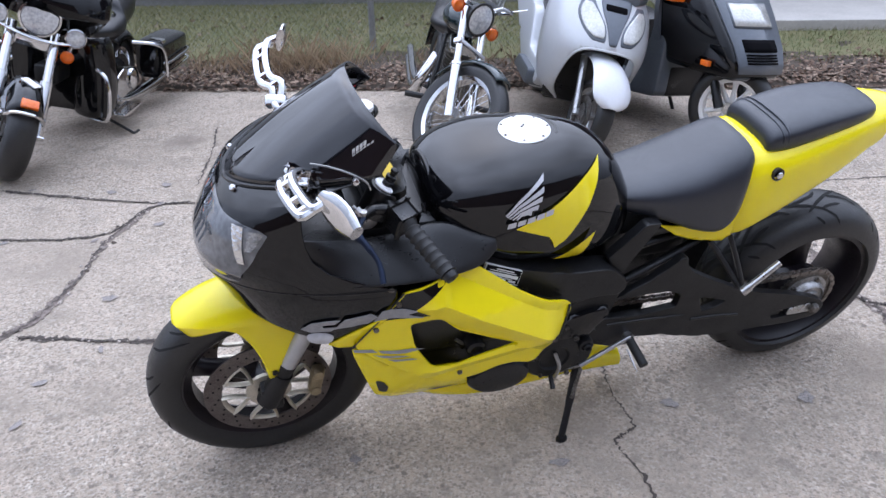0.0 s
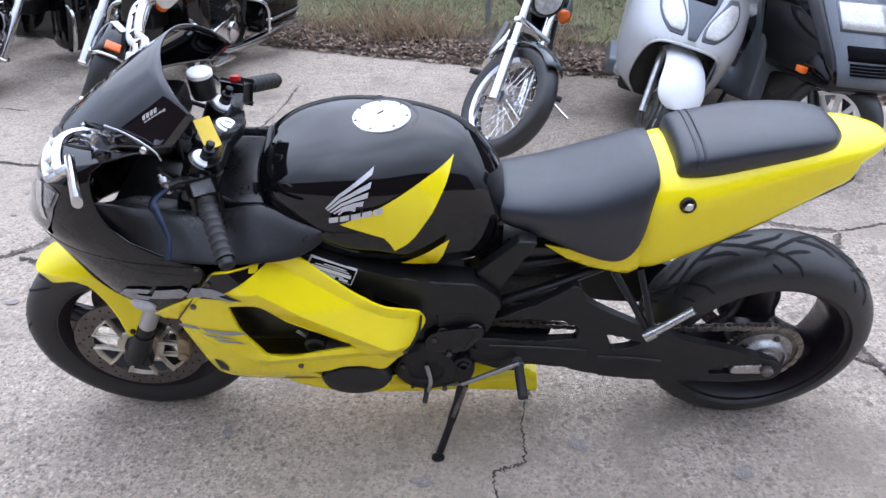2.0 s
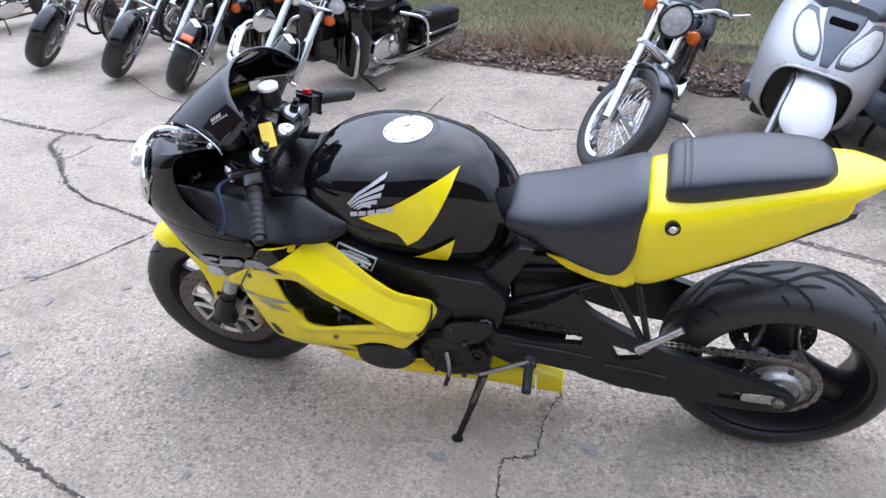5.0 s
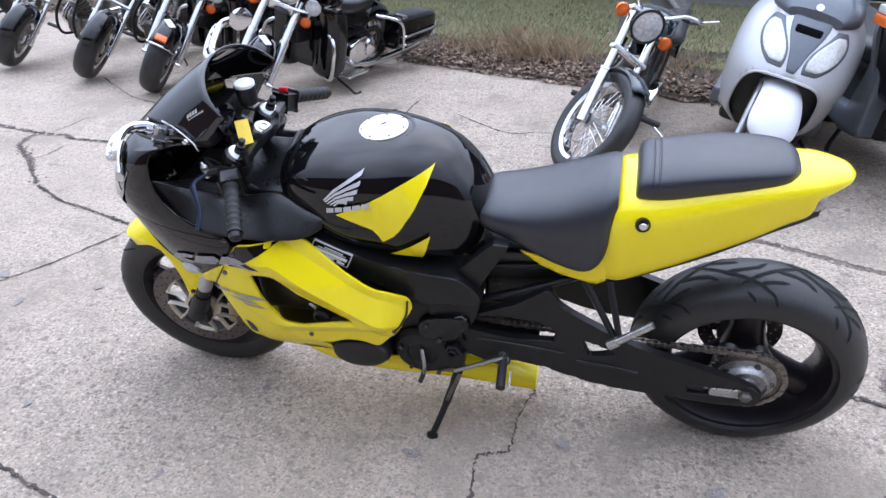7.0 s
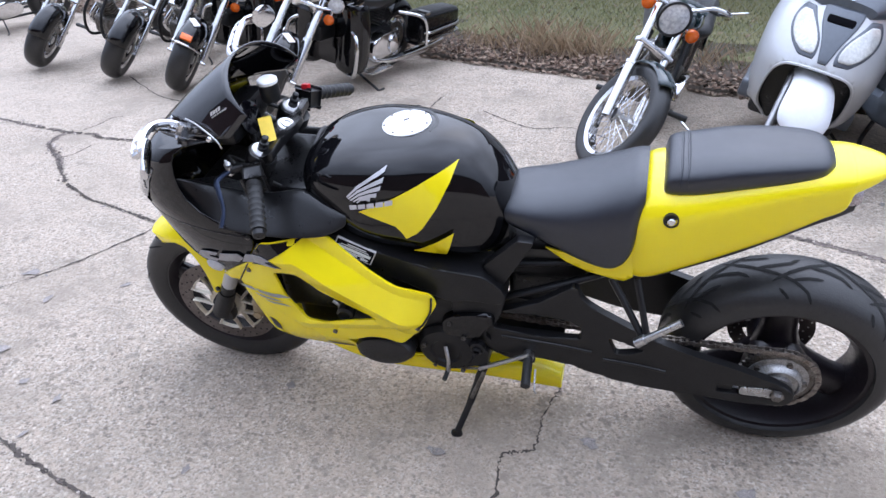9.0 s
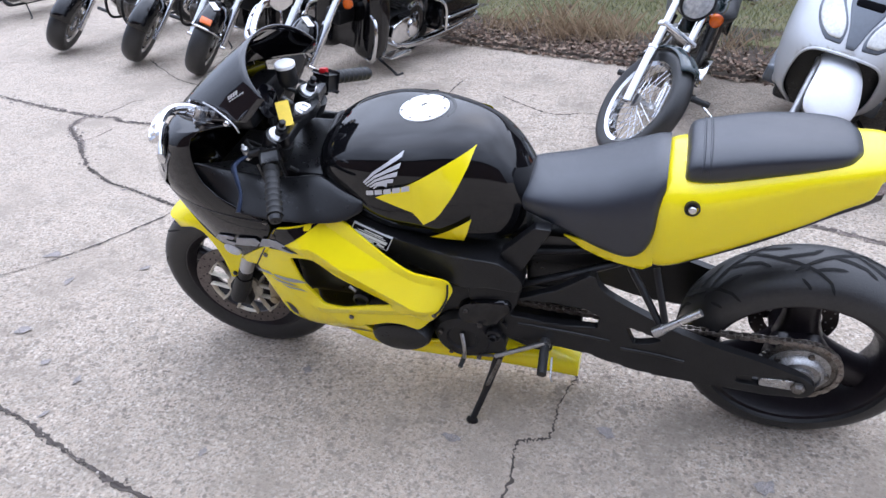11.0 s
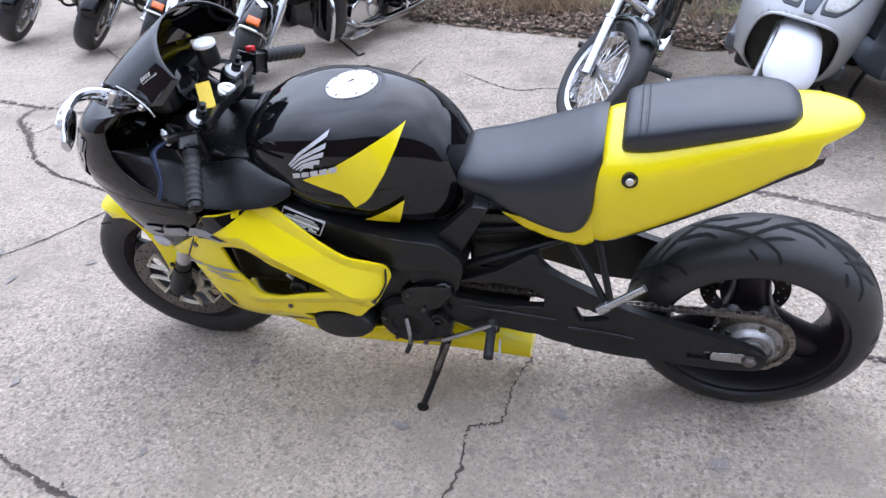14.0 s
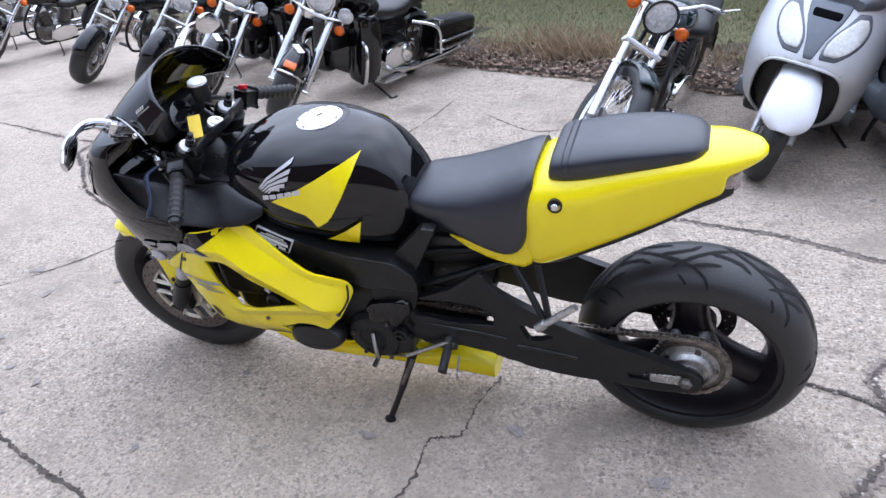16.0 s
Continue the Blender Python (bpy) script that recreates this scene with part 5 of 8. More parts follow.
def nose_side(x, z, lift):
    """Half width of the nose skin at (x, z), lifted."""
    d = (LOWER_XZ[:, 0] - x) ** 2 + (LOWER_XZ[:, 1] - z) ** 2
    return abs(LOWER_Y[int(np.argmin(d))]) + lift


for side in (-1, 1):
    # yellow wedge and silver lettering shapes on the lower nose
    bm = bmesh.new()
    sheet(bm, [(-0.655, 0.570), (-0.60, 0.612), (-0.512, 0.672), (-0.55, 0.622), (-0.603, 0.553), (-0.635, 0.556)], lambda x, z: side * nose_side(x, z, 0.004), 0.02)
    part("yellow_wedge", bm, M_YELLOW, nose, mods=(("SOLIDIFY", {"thickness": 0.004}),))
    for outline in ([(-0.712, 0.634), (-0.690, 0.658), (-0.655, 0.668), (-0.628, 0.669), (-0.640, 0.655), (-0.668, 0.650), (-0.664, 0.640), (-0.636, 0.642), (-0.648, 0.628), (-0.690, 0.624)], [(-0.640, 0.636), (-0.618, 0.671), (-0.560, 0.681), (-0.548, 0.668), (-0.566, 0.650)], [(-0.556, 0.653), (-0.536, 0.684), (-0.490, 0.690), (-0.462, 0.684), (-0.482, 0.672), (-0.448, 0.660), (-0.505, 0.662)]):
        bm = bmesh.new()
        sheet(bm, outline, lambda x, z: side * (max(nose_side(x, z, 0.007), side_skin(x, z) + 0.008) if x > -0.55 else nose_side(x, z, 0.007)), 0.012)
        part("letter_block", bm, M_GREYDECAL, nose, smooth=False, mods=(("SOLIDIFY", {"thickness": 0.002}),))
    # oval lamp blank below the lettering
    bm = bmesh.new()
    lathe(bm, [(0, -0.004), (0.026, -0.004), (0.026, 0.003), (0.02, 0.007), (0, 0.009)], aim((-0.672, side * nose_side(-0.672, 0.598, 0.003), 0.598), (-0.25, side, 0.1)) @ Matrix.Diagonal((1.15, 0.65, 1, 1)), 24)
    part("signal_blank", bm, M_SILVERDECAL, nose, "silver oval signal blank")
    # inner panel from the seam to the tank
    bm = bmesh.new()
    outer = [V(-0.78, 0.195, 0.766), V(-0.70, 0.222, 0.764), V(-0.60, 0.243, 0.757), V(-0.49, 0.250, 0.750), V(-0.39, 0.245, 0.748), V(-0.31, 0.226, 0.750), V(-0.262, 0.196, 0.766)]
    mid = [V(-0.72, 0.216, 0.83), V(-0.66, 0.212, 0.815), V(-0.58, 0.204, 0.798), V(-0.48, 0.198, 0.790), V(-0.38, 0.198, 0.792), V(-0.305, 0.202, 0.778), V(-0.262, 0.188, 0.778)]
    inner = [V(-0.695, 0.204, 0.885), V(-0.645, 0.182, 0.858), V(-0.57, 0.162, 0.835), V(-0.47, 0.150, 0.828), V(-0.386, 0.150, 0.842), V(-0.32, 0.172, 0.815), V(-0.264, 0.181, 0.789)]
    hem = [V(-0.69, 0.194, 0.86), V(-0.64, 0.168, 0.83), V(-0.565, 0.145, 0.80), V(-0.465, 0.135, 0.79), V(-0.382, 0.138, 0.81), V(-0.315, 0.160, 0.79), V(-0.262, 0.170, 0.775)]
    skirt = [V(-0.66, 0.090, 0.81), V(-0.60, 0.080, 0.79), V(-0.53, 0.085, 0.785), V(-0.45, 0.09, 0.78), V(-0.375, 0.10, 0.79), V(-0.31, 0.14, 0.77), V(-0.258, 0.15, 0.765)]
    rows = [smooth_path([V(p.x, side * p.y, p.z) for p in line], 4) for line in (outer, mid, inner, hem, skirt)]
    loft(bm, rows, ring=False)
    part("inner_panel", bm, M_MATTE, bike, "matte black inner fairing panel", mods=(("SOLIDIFY", {"thickness": 0.004}), ("SUBSURF", {"levels": 2})))

# windscreen
bm = bmesh.new()
loft(bm, [[screen_point(j / 10, math.pi * (k / 28 - 0.5)) for k in range(29)] for j in range(11)], ring=False)
screen = part("windscreen", bm, M_SCREEN, bike, "dark smoked windscreen", mods=(("SOLIDIFY", {"thickness": 0.004}),))
bm = bmesh.new()
tube(bm, [screen_point(0, math.pi * (k / 28 - 0.5)) + V(-0.003, 0, -0.002) for k in range(5, 24)], 0.005, 8)
part("screen_edge", bm, M_MATTE, screen)
for side in (-1, 1):
    bm = bmesh.new()
    tube(bm, [V(-0.652, side * 0.143, 1.012), V(-0.615, side * 0.160, 1.009), V(-0.575, side * 0.180, 0.999), V(-0.550, side * 0.190, 0.984), V(-0.543, side * 0.190, 0.965)], 0.0020, 6)
    part("screen_trim", bm, M_ALU, screen, "thin bright screen trim")
    for p, d in ((V(-0.803, side * 0.080, 0.934), (-0.6, side * 0.3, 0.7)), (V(-0.570, side * 0.184, 0.985), (-0.1, side, 0.35)), (V(-0.694, side * 0.135, 0.995), (-0.3, side * 0.6, 0.7))):
        bm = bmesh.new()
        lathe(bm, [(0, -0.006), (0.0085, -0.006), (0.0085, 0.004), (0.006, 0.009), (0, 0.010)], aim(p, d), 12)
        part("screen_bolt", bm, M_CHROME, screen, "chrome screen bolt")
    for k, (w, dz) in enumerate(((0.030, 0.0), (0.044, -0.012))):
        bm = bmesh.new()
        a = side * 1.18
        base = screen_point(0.50, a) + V(0, side * 0.004, dz + 0.006)
        d = (screen_point(0.72, a * 1.03) - screen_point(0.45, a)).normalized()
        up = V(0, -side * 0.25, 0.9).normalized()
        for q in range(4 + k * 2):
            p = base + d * (q * w / (4 + k * 2) * 1.2)
            vs = [bm.verts.new(p), bm.verts.new(p + d * 0.007), bm.verts.new(p + d * 0.008 + up * 0.009), bm.verts.new(p + d * 0.001 + up * 0.009)]
            bm.faces.new(vs)
        part("letter_bar", bm, M_PLATE, screen, smooth=False)

# mirrors
for side, pts, head in ((-1, [(-0.668, -0.148, 0.986), (-0.690, -0.180, 1.014), (-0.704, -0.215, 1.025), (-0.698, -0.260, 1.024), (-0.678, -0.306, 1.016), (-0.652, -0.306, 1.028)], ((-0.648, -0.296, 1.038), (-0.604, -0.391, 1.022))),
                        (1, [(-0.690, 0.155, 0.994), (-0.683, 0.180, 1.020), (-0.706, 0.208, 1.024), (-0.710, 0.250, 1.048), (-0.700, 0.288, 1.070), (-0.668, 0.304, 1.074)], ((-0.660, 0.292, 1.086), (-0.648, 0.362, 1.056)))):
    mirror = thing("mirror", "", "", Matrix())
    mirror.parent = bike
    bm = bmesh.new()
    box(bm, (0, 0, 0), (0.05, 0.03, 0.03), aim(pts[0], Vector(pts[1]) - Vector(pts[0])), 0.008)
    part("mirror_base", bm, M_CHROME, mirror, "chrome mirror base")
    path = smooth_path(pts, 4)
    for off in (-0.011, 0.011):
        bm = bmesh.new()
        tube(bm, [p + V(off, 0, off * 0.6) for p in path], 0.0092, 8, rounded=False)
        part("stalk", bm, M_CHROME, mirror, "skeleton chrome stalk")
    for i in (1, 5, 9, 13, 15):
        bm = bmesh.new()
        tube(bm, [path[min(i, len(path) - 1)] + V(-0.012, 0, -0.007), path[min(i, len(path) - 1)] + V(0.012, 0, 0.007)], 0.0085, 8, rounded=False)
        part("stalk_bridge", bm, M_CHROME, mirror)
    h0, h1 = Vector(head[0]), Vector(head[1])
    d = h1 - h0
    bm = bmesh.new()
    rings = []
    for k in range(9):
        t = k / 8
        w = 0.034 * (math.sin(math.pi * (0.14 + 0.74 * t))) ** 0.7
        p = h0 + d * t
        rings.append([p + V(0.010 * math.cos(q), 0, 0) + V(0.3, 0.2 * side, 0.9).normalized() * w * math.sin(q) for q in [2 * math.pi * i / 14 for i in range(14)]])
    loft(bm, rings)
    part("mirror_head", bm, M_CHROME, mirror, "chrome oval mirror head")

# frame, engine and swingarm
SPAR = [(-0.36, 0.735), (-0.33, 0.745), (-0.27, 0.728), (-0.20, 0.690), (-0.144, 0.668), (-0.09, 0.645), (-0.034, 0.630), (0.064, 0.618), (0.114, 0.574), (0.122, 0.54), (0.105, 0.52), (0.03, 0.53), (-0.03, 0.52), (-0.16, 0.60), (-0.30, 0.68)]


def spar_width(x):
    """The spars close in from the plate towards the pivot."""
    return float(np.interp(x, [-0.25, 0.0, 0.12], [1.0, 0.87, 0.84]))


PIVOT_PLATE = [(-0.02, 0.60), (0.10, 0.585), (0.118, 0.54), (0.10, 0.46), (0.062, 0.42), (0.055, 0.33), (0.0, 0.33), (-0.03, 0.48)]
bm = bmesh.new()
slab(bm, round_outline(SPAR, 0.02), -0.13, -0.200, bevel=0.006, place=lambda x, y, z: V(x, y * spar_width(x), z))
slab(bm, round_outline(PIVOT_PLATE, 0.02), -0.11, -0.160, bevel=0.006)
frame_l = part("main_frame", bm, M_FRAME, bike, "satin black frame spar")
bm = bmesh.new()
slab(bm, round_outline(SPAR, 0.02), 0.13, 0.200, bevel=0.006, place=lambda x, y, z: V(x, y * spar_width(x), z))
slab(bm, round_outline(PIVOT_PLATE, 0.02), 0.11, 0.160, bevel=0.006)
part("main_frame", bm, M_FRAME, bike, "satin black frame spar")
# data plate on the frame
pc, pd = V(-0.249, -0.2075, 0.697), V(0.092, 0.004, -0.046).normalized()
pu = (V(0.014, 0.0125, 0.031) - pd * pd.dot(V(0.014, 0.0125, 0.031))).normalized()
pm = Matrix.Translation(pc) @ Matrix((pd, pu, pd.cross(pu))).transposed().to_4x4()
bm = bmesh.new()
box(bm, (0, 0, -0.004), (0.104, 0.038, 0.010), pm, 0.001)
plate = part("data_plate", bm, M_PLATE, frame_l, "white printed data plate", smooth=False)
bm = bmesh.new()
box(bm, (0, 0, 0.0012), (0.099, 0.033, 0.0015), pm)
part("plate_field", bm, M_VOID, plate, smooth=False)
for y, w, h, x in ((0.011, 0.05, 0.0022, 0.004), (0.0065, 0.075, 0.0016, 0.0), (-0.001, 0.088, 0.0075, 0.0), (-0.0075, 0.07, 0.0018, -0.005), (-0.012, 0.018, 0.005, -0.032), (-0.012, 0.026, 0.005, 0.0), (-0.012, 0.020, 0.005, 0.031)):
    bm = bmesh.new()
    box(bm, (x, y, 0.0024), (w, h, 0.001), pm)
    part("print_bar", bm, M_PLATE, plate, smooth=False)

engine = thing("engine", "", "", Matrix())
engine.parent = bike
bm = bmesh.new()
box(bm, (-0.13, 0, 0.38), (0.36, 0.30, 0.26), Matrix(), 0.04)
box(bm, (-0.33, 0, 0.54), (0.24, 0.36, 0.24), Matrix.Translation((-0.3, 0, 0.5)) @ Matrix.Rotation(radians(25), 4, "Y") @ Matrix.Translation((0.3, 0, -0.5)), 0.02)
part("crankcase", bm, M_FRAME, engine)
bm = bmesh.new()
box(bm, (-0.33, 0, 0.555), (0.34, 0.40, 0.20), Matrix(), 0.03)
box(bm, (-0.32, 0, 0.455), (0.32, 0.36, 0.16), Matrix(), 0.03)
part("airbox", bm, M_MATTE, engine)
# added dark box that closes the gap ahead of the tank
bm = bmesh.new()
box(bm, (-0.45, 0, 0.775), (0.26, 0.27, 0.10), Matrix(), 0.03)
part("gap_box", bm, M_MATTE, engine)
# added dark floor that hides the bright ground below the bars
bm = bmesh.new()
box(bm, (-0.645, 0, 0.772), (0.17, 0.20, 0.02), Matrix(), 0.006)
part("gap_floor", bm, M_MATTE, engine)
bm = bmesh.new()
box(bm, (-0.56, 0, 0.56), (0.05, 0.34, 0.30), Matrix.Translation((-0.56, 0, 0.56)) @ Matrix.Rotation(radians(-18), 4, "Y") @ Matrix.Translation((0.56, 0, -0.56)), 0.01)
part("radiator", bm, M_MATTE, engine)
bm = bmesh.new()
lathe(bm, [(0, -0.05), (0.09, -0.05), (0.092, -0.01), (0.082, 0.004), (0.06, 0.010), (0, 0.012)], aim((-0.224, -0.212, 0.335), (0.03, -1, 0.12)) @ Matrix.Diagonal((0.94, 0.53, 1, 1)), 40)
part("clutch_cover", bm, M_MATTE, engine, "black oval engine cover")
for c, r in (((-0.305, -0.235, 0.487), 0.024), ((0.036, -0.178, 0.354), 0.021), ((0.036, -0.186, 0.354), 0.012)):
    bm = bmesh.new()
    lathe(bm, [(0, -0.05), (r, -0.05), (r, 0.0), (r * 0.7, 0.004), (r * 0.6, -0.004), (0, -0.004)], disc_y(V(*c), -1), 20)
    part("cover_boss", bm, M_FRAME, engine)
for c in ((-0.43, -0.17, 0.56), (-0.36, -0.18, 0.54), (-0.29, -0.18, 0.52)):
    bm = bmesh.new()
    tube(bm, [V(*c), V(c[0] - 0.03, c[1] - 0.01, c[2] - 0.06), V(c[0] - 0.02, c[1] + 0.03, c[2] - 0.1)], 0.008, 8)
    part("hose", bm, M_RUBBER, engine)
for c, d in (((-0.40, -0.19, 0.535), (0.3, 0.1, -0.8)), ((-0.375, -0.19, 0.58), (0.6, 0, -0.4)), ((-0.35, -0.2, 0.50), (0.5, 0, -0.5))):
    bm = bmesh.new()
    tube(bm, [V(*c), V(*c) + V(*d).normalized() * 0.03], 0.005, 8, rounded=False)
    part("bright_fitting", bm, M_ALU, engine, "bright metal fitting")
bm = bmesh.new()
slab(bm, round_outline([(-0.06, 0.38), (-0.062, 0.44), (-0.035, 0.466), (0.02, 0.478), (0.084, 0.487), (0.090, 0.450), (0.062, 0.42), (0.04, 0.38)], 0.02), -0.12, -0.176, bevel=0.016)
part("sprocket_cover", bm, M_BLACK, engine, "glossy black sprocket cover")
for x, y, z, r in ((-0.115, -0.182, 0.345, 0.007), (-0.09, -0.182, 0.27, 0.006), (-0.01, -0.182, 0.26, 0.007), (0.0, -0.178, 0.39, 0.007), (-0.035, -0.178, 0.44, 0.006)):
    bm = bmesh.new()
    lathe(bm, [(0, -0.004), (r, -0.004), (r, 0.003), (r * 0.6, 0.005), (r * 0.5, 0.002), (0, 0.002)], disc_y(V(x, y, z), -1), 10)
    part("bolt", bm, M_STEEL, engine)
bm = bmesh.new()
tube(bm, [(-0.055, -0.176, 0.345), (-0.045, -0.195, 0.31), (-0.05, -0.19, 0.262)], 0.0055, 8)
part("hose", bm, M_ALU, engine, "bare metal link")
bm = bmesh.new()
lathe(bm, [(0, -0.06), (0.084, -0.06), (0.086, -0.012), (0.074, 0.002), (0.045, 0.006), (0.040, 0.0), (0, 0.0)], disc_y(V(-0.055, -0.172, 0.325), -1), 36)
slab(bm, round_outline([(-0.12, 0.29), (-0.11, 0.262), (0.0, 0.255), (0.06, 0.275), (0.07, 0.33), (0.03, 0.36), (-0.09, 0.36)], 0.02), -0.11, -0.168, bevel=0.010)
part("side_casting", bm, M_FRAME, engine)

SWING = [(0.02, 0.455), (0.108, 0.486), (0.20, 0.528), (0.262, 0.578), (0.285, 0.595), (0.300, 0.590), (0.306, 0.566), (0.328, 0.538), (0.366, 0.513), (0.41, 0.488), (0.45, 0.466), (0.498, 0.438), (0.598, 0.402), (0.696, 0.375), (0.781, 0.345), (0.828, 0.324), (0.850, 0.295), (0.834, 0.258), (0.731, 0.246), (0.63, 0.256), (0.544, 0.257), (0.441, 0.264), (0.365, 0.281), (0.288, 0.307), (0.196, 0.322), (0.101, 0.322), (0.02, 0.335)]
GAP = [(0.080, 0.415), (0.080, 0.474), (0.19, 0.484), (0.275, 0.476), (0.312, 0.455), (0.308, 0.412), (0.20, 0.405)]
CUT = [(0.380, 0.430), (0.420, 0.420), (0.472, 0.399), (0.440, 0.380), (0.402, 0.372)]
SLOT = [(0.66, 0.309), (0.795, 0.319), (0.80, 0.281), (0.663, 0.281)]
swing = thing("swingarm", "", "", Matrix())
swing.parent = bike
for side in (-1, 1):
    bm = bmesh.new()
    slab(bm, round_outline(SWING, 0.018), side * 0.128, side * 0.150, [round_outline(h, 0.009) for h in ((CUT, SLOT, GAP) if side < 0 else (SLOT,))], bevel=0.005)
    arm = part("swingarm_side", bm, M_FRAME, swing, "long black swingarm side")
    bm = bmesh.new()
    tube(bm, [(0.37, side * 0.150, 0.350), (0.45, side * 0.151, 0.346), (0.53, side * 0.150, 0.333)], 0.0045, 8)
    tube(bm, [(0.10, side * 0.150, 0.390), (0.24, side * 0.151, 0.384), (0.34, side * 0.150, 0.372)], 0.004, 8)
    part("weld_rib", bm, M_FRAME, arm)
    bm = bmesh.new()
    slab(bm, [(0.662, 0.283), (0.662, 0.308), (0.70, 0.311), (0.70, 0.282)], side * 0.12, side * 0.138)
    part("slot_shadow", bm, M_INK, arm)
    bm = bmesh.new()
    slab(bm, round_outline([(0.715, 0.284), (0.715, 0.313), (0.795, 0.318), (0.798, 0.284)], 0.01), side * 0.12, side * 0.151, bevel=0.002)
    part("axle_block", bm, M_ALU, arm, "worn aluminium axle block")
    bm = bmesh.new()
    lathe(bm, [(0, -0.03), (0.017, -0.03), (0.017, 0.004), (0.011, 0.010), (0, 0.010)], disc_y(V(0.804, side * 0.156, 0.301), side), 6)
    part("axle_nut", bm, M_STEEL, arm)
bm = bmesh.new()
box(bm, (0.19, 0.03, 0.36), (0.12, 0.18, 0.06), Matrix(), 0.015)
box(bm, (0.20, -0.10, 0.325), (0.12, 0.08, 0.05), Matrix(), 0.012)
tube(bm, [(0.05, -0.16, 0.375), (0.05, 0.16, 0.375)], 0.02, 16, rounded=False)
part("swingarm_bridge", bm, M_FRAME, swing)
# added black sheet behind the arm's gap, so the gap stays dark
bm = bmesh.new()
slab(bm, round_outline([(0.055, 0.29), (0.06, 0.46), (0.22, 0.46), (0.262, 0.41), (0.262, 0.34), (0.2, 0.28)], 0.02), -0.045, -0.072, bevel=0.004)
part("gap_backing", bm, M_MATTE, swing)

# subframe, pegs and stand
sub = thing("subframe", "", "", Matrix())
sub.parent = bike
for side in (-1, 1):
    for pts, r in (([(0.10, side * 0.118, 0.505), (0.25, side * 0.110, 0.565), (0.40, side * 0.085, 0.620)], 0.013), ([(0.12, side * 0.09, 0.60), (0.30, side * 0.078, 0.625), (0.50, side * 0.07, 0.665)], 0.014),
                   ([(0.376, side * 0.115, 0.610), (0.42, side * 0.150, 0.548), (0.462, side * 0.182, 0.485)], 0.010), ([(0.436, side * 0.115, 0.615), (0.454, side * 0.150, 0.555), (0.472, side * 0.182, 0.490)], 0.009)):
        bm = bmesh.new()
        tube(bm, pts, r, 10, flat=0.7)
        part("subframe_tube", bm, M_FRAME, sub)
    bm = bmesh.new()
    tube(bm, [(0.448, side * 0.213, 0.495), (0.468, side * 0.212, 0.512)], 0.013, 10, rounded=False)
    tube(bm, [(0.462, side * 0.212, 0.506), (0.545, side * 0.203, 0.573)], 0.0095, 10, rounded=False)
    part("rear_peg", bm, M_ALU, sub, "folded bare aluminium passenger peg")
bm = bmesh.new()
slab(bm, round_outline([(0.060, 0.630), (0.150, 0.724), (0.192, 0.722), (0.112, 0.575), (0.085, 0.590)], 0.008), -0.118, -0.146, bevel=0.003)
part("side_cover", bm, M_FRAME, bike, "black plastic side cover")
bm = bmesh.new()
box(bm, (0.20, 0, 0.60), (0.26, 0.16, 0.10), Matrix(), 0.02)
part("battery_tray", bm, M_MATTE, bike)
bm = bmesh.new()
box(bm, (0.185, 0, 0.52), (0.16, 0.13, 0.20), Matrix(), 0.02)
part("inner_fender", bm, M_MATTE, bike)
bm = bmesh.new()
tube(bm, [(0.17, 0.02, 0.60), (0.20, 0.02, 0.40)], 0.035, 16, rounded=False)
part("shock", bm, M_FRAME, bike)

pegs = thing("foot_controls", "", "", Matrix())
pegs.parent = bike
for side in (-1, 1):
    bm = bmesh.new()
    slab(bm, round_outline([(0.05, 0.375), (0.10, 0.385), (0.19, 0.33), (0.19, 0.29), (0.14, 0.29), (0.05, 0.33)], 0.015), side * 0.135, side * 0.148, bevel=0.003)
    part("heel_plate", bm, M_FRAME, pegs)
    bm = bmesh.new()
    tube(bm, [(0.172, side * 0.145, 0.335), (0.176, side * 0.168, 0.335)], 0.014, 12, rounded=False)
    part("peg_mount", bm, M_ALU, pegs)
    bm = bmesh.new()
    tube(bm, [(0.174, side * 0.165, 0.333), (0.180, side * 0.25, 0.315)], [0.0125, 0.013, 0.0115], 12, rounded=False)
    part("foot_peg", bm, M_RUBBER, pegs, "black foot peg")
bm = bmesh.new()
tube(bm, [(0.035, -0.17, 0.264), (0.175, -0.168, 0.346)], 0.0065, 10, rounded=False)
part("shift_rod", bm, M_ALU, pegs, "bare silver shift rod")
bm = bmesh.new()
tube(bm, [(-0.05, -0.165, 0.248), (0.04, -0.168, 0.262)], 0.004, 8, rounded=False)
part("shift_link", bm, M_STEEL, pegs)
bm = bmesh.new()
tube(bm, [(-0.06, -0.16, 0.29), (-0.055, -0.175, 0.255), (-0.06, -0.21, 0.24)], 0.007, 8)
part("shift_lever", bm, M_FRAME, pegs)
bm = bmesh.new()
tube(bm, [(0.19, -0.15, 0.27), (0.195, -0.2, 0.245), (0.2, -0.205, 0.235)], 0.003, 6)
part("spring", bm, M_ALU, pegs)
stand = thing("side_stand", "", "", Matrix())
stand.parent = bike
bm = bmesh.new()
tube(bm, [(0.045, -0.135, 0.26), (0.034, -0.157, 0.225), (0.005, -0.205, 0.14), (-0.026, -0.252, 0.064)], [0.016, 0.014, 0.012, 0.010, 0.010], 12, flat=0.8)
part("stand_leg", bm, M_FRAME, stand, "black side stand leg")
bm = bmesh.new()
foot = bike.matrix_basis.inverted() @ V(-0.018, -0.252, 0.008)
lathe(bm, [(0, -0.006), (0.014, -0.006), (0.015, 0.0), (0.013, 0.007), (0, 0.009)], Matrix.Translation(foot) @ Matrix.Rotation(radians(-LEAN_BIKE), 4, "X") @ Matrix.Diagonal((1.2, 0.8, 1, 1)), 16)
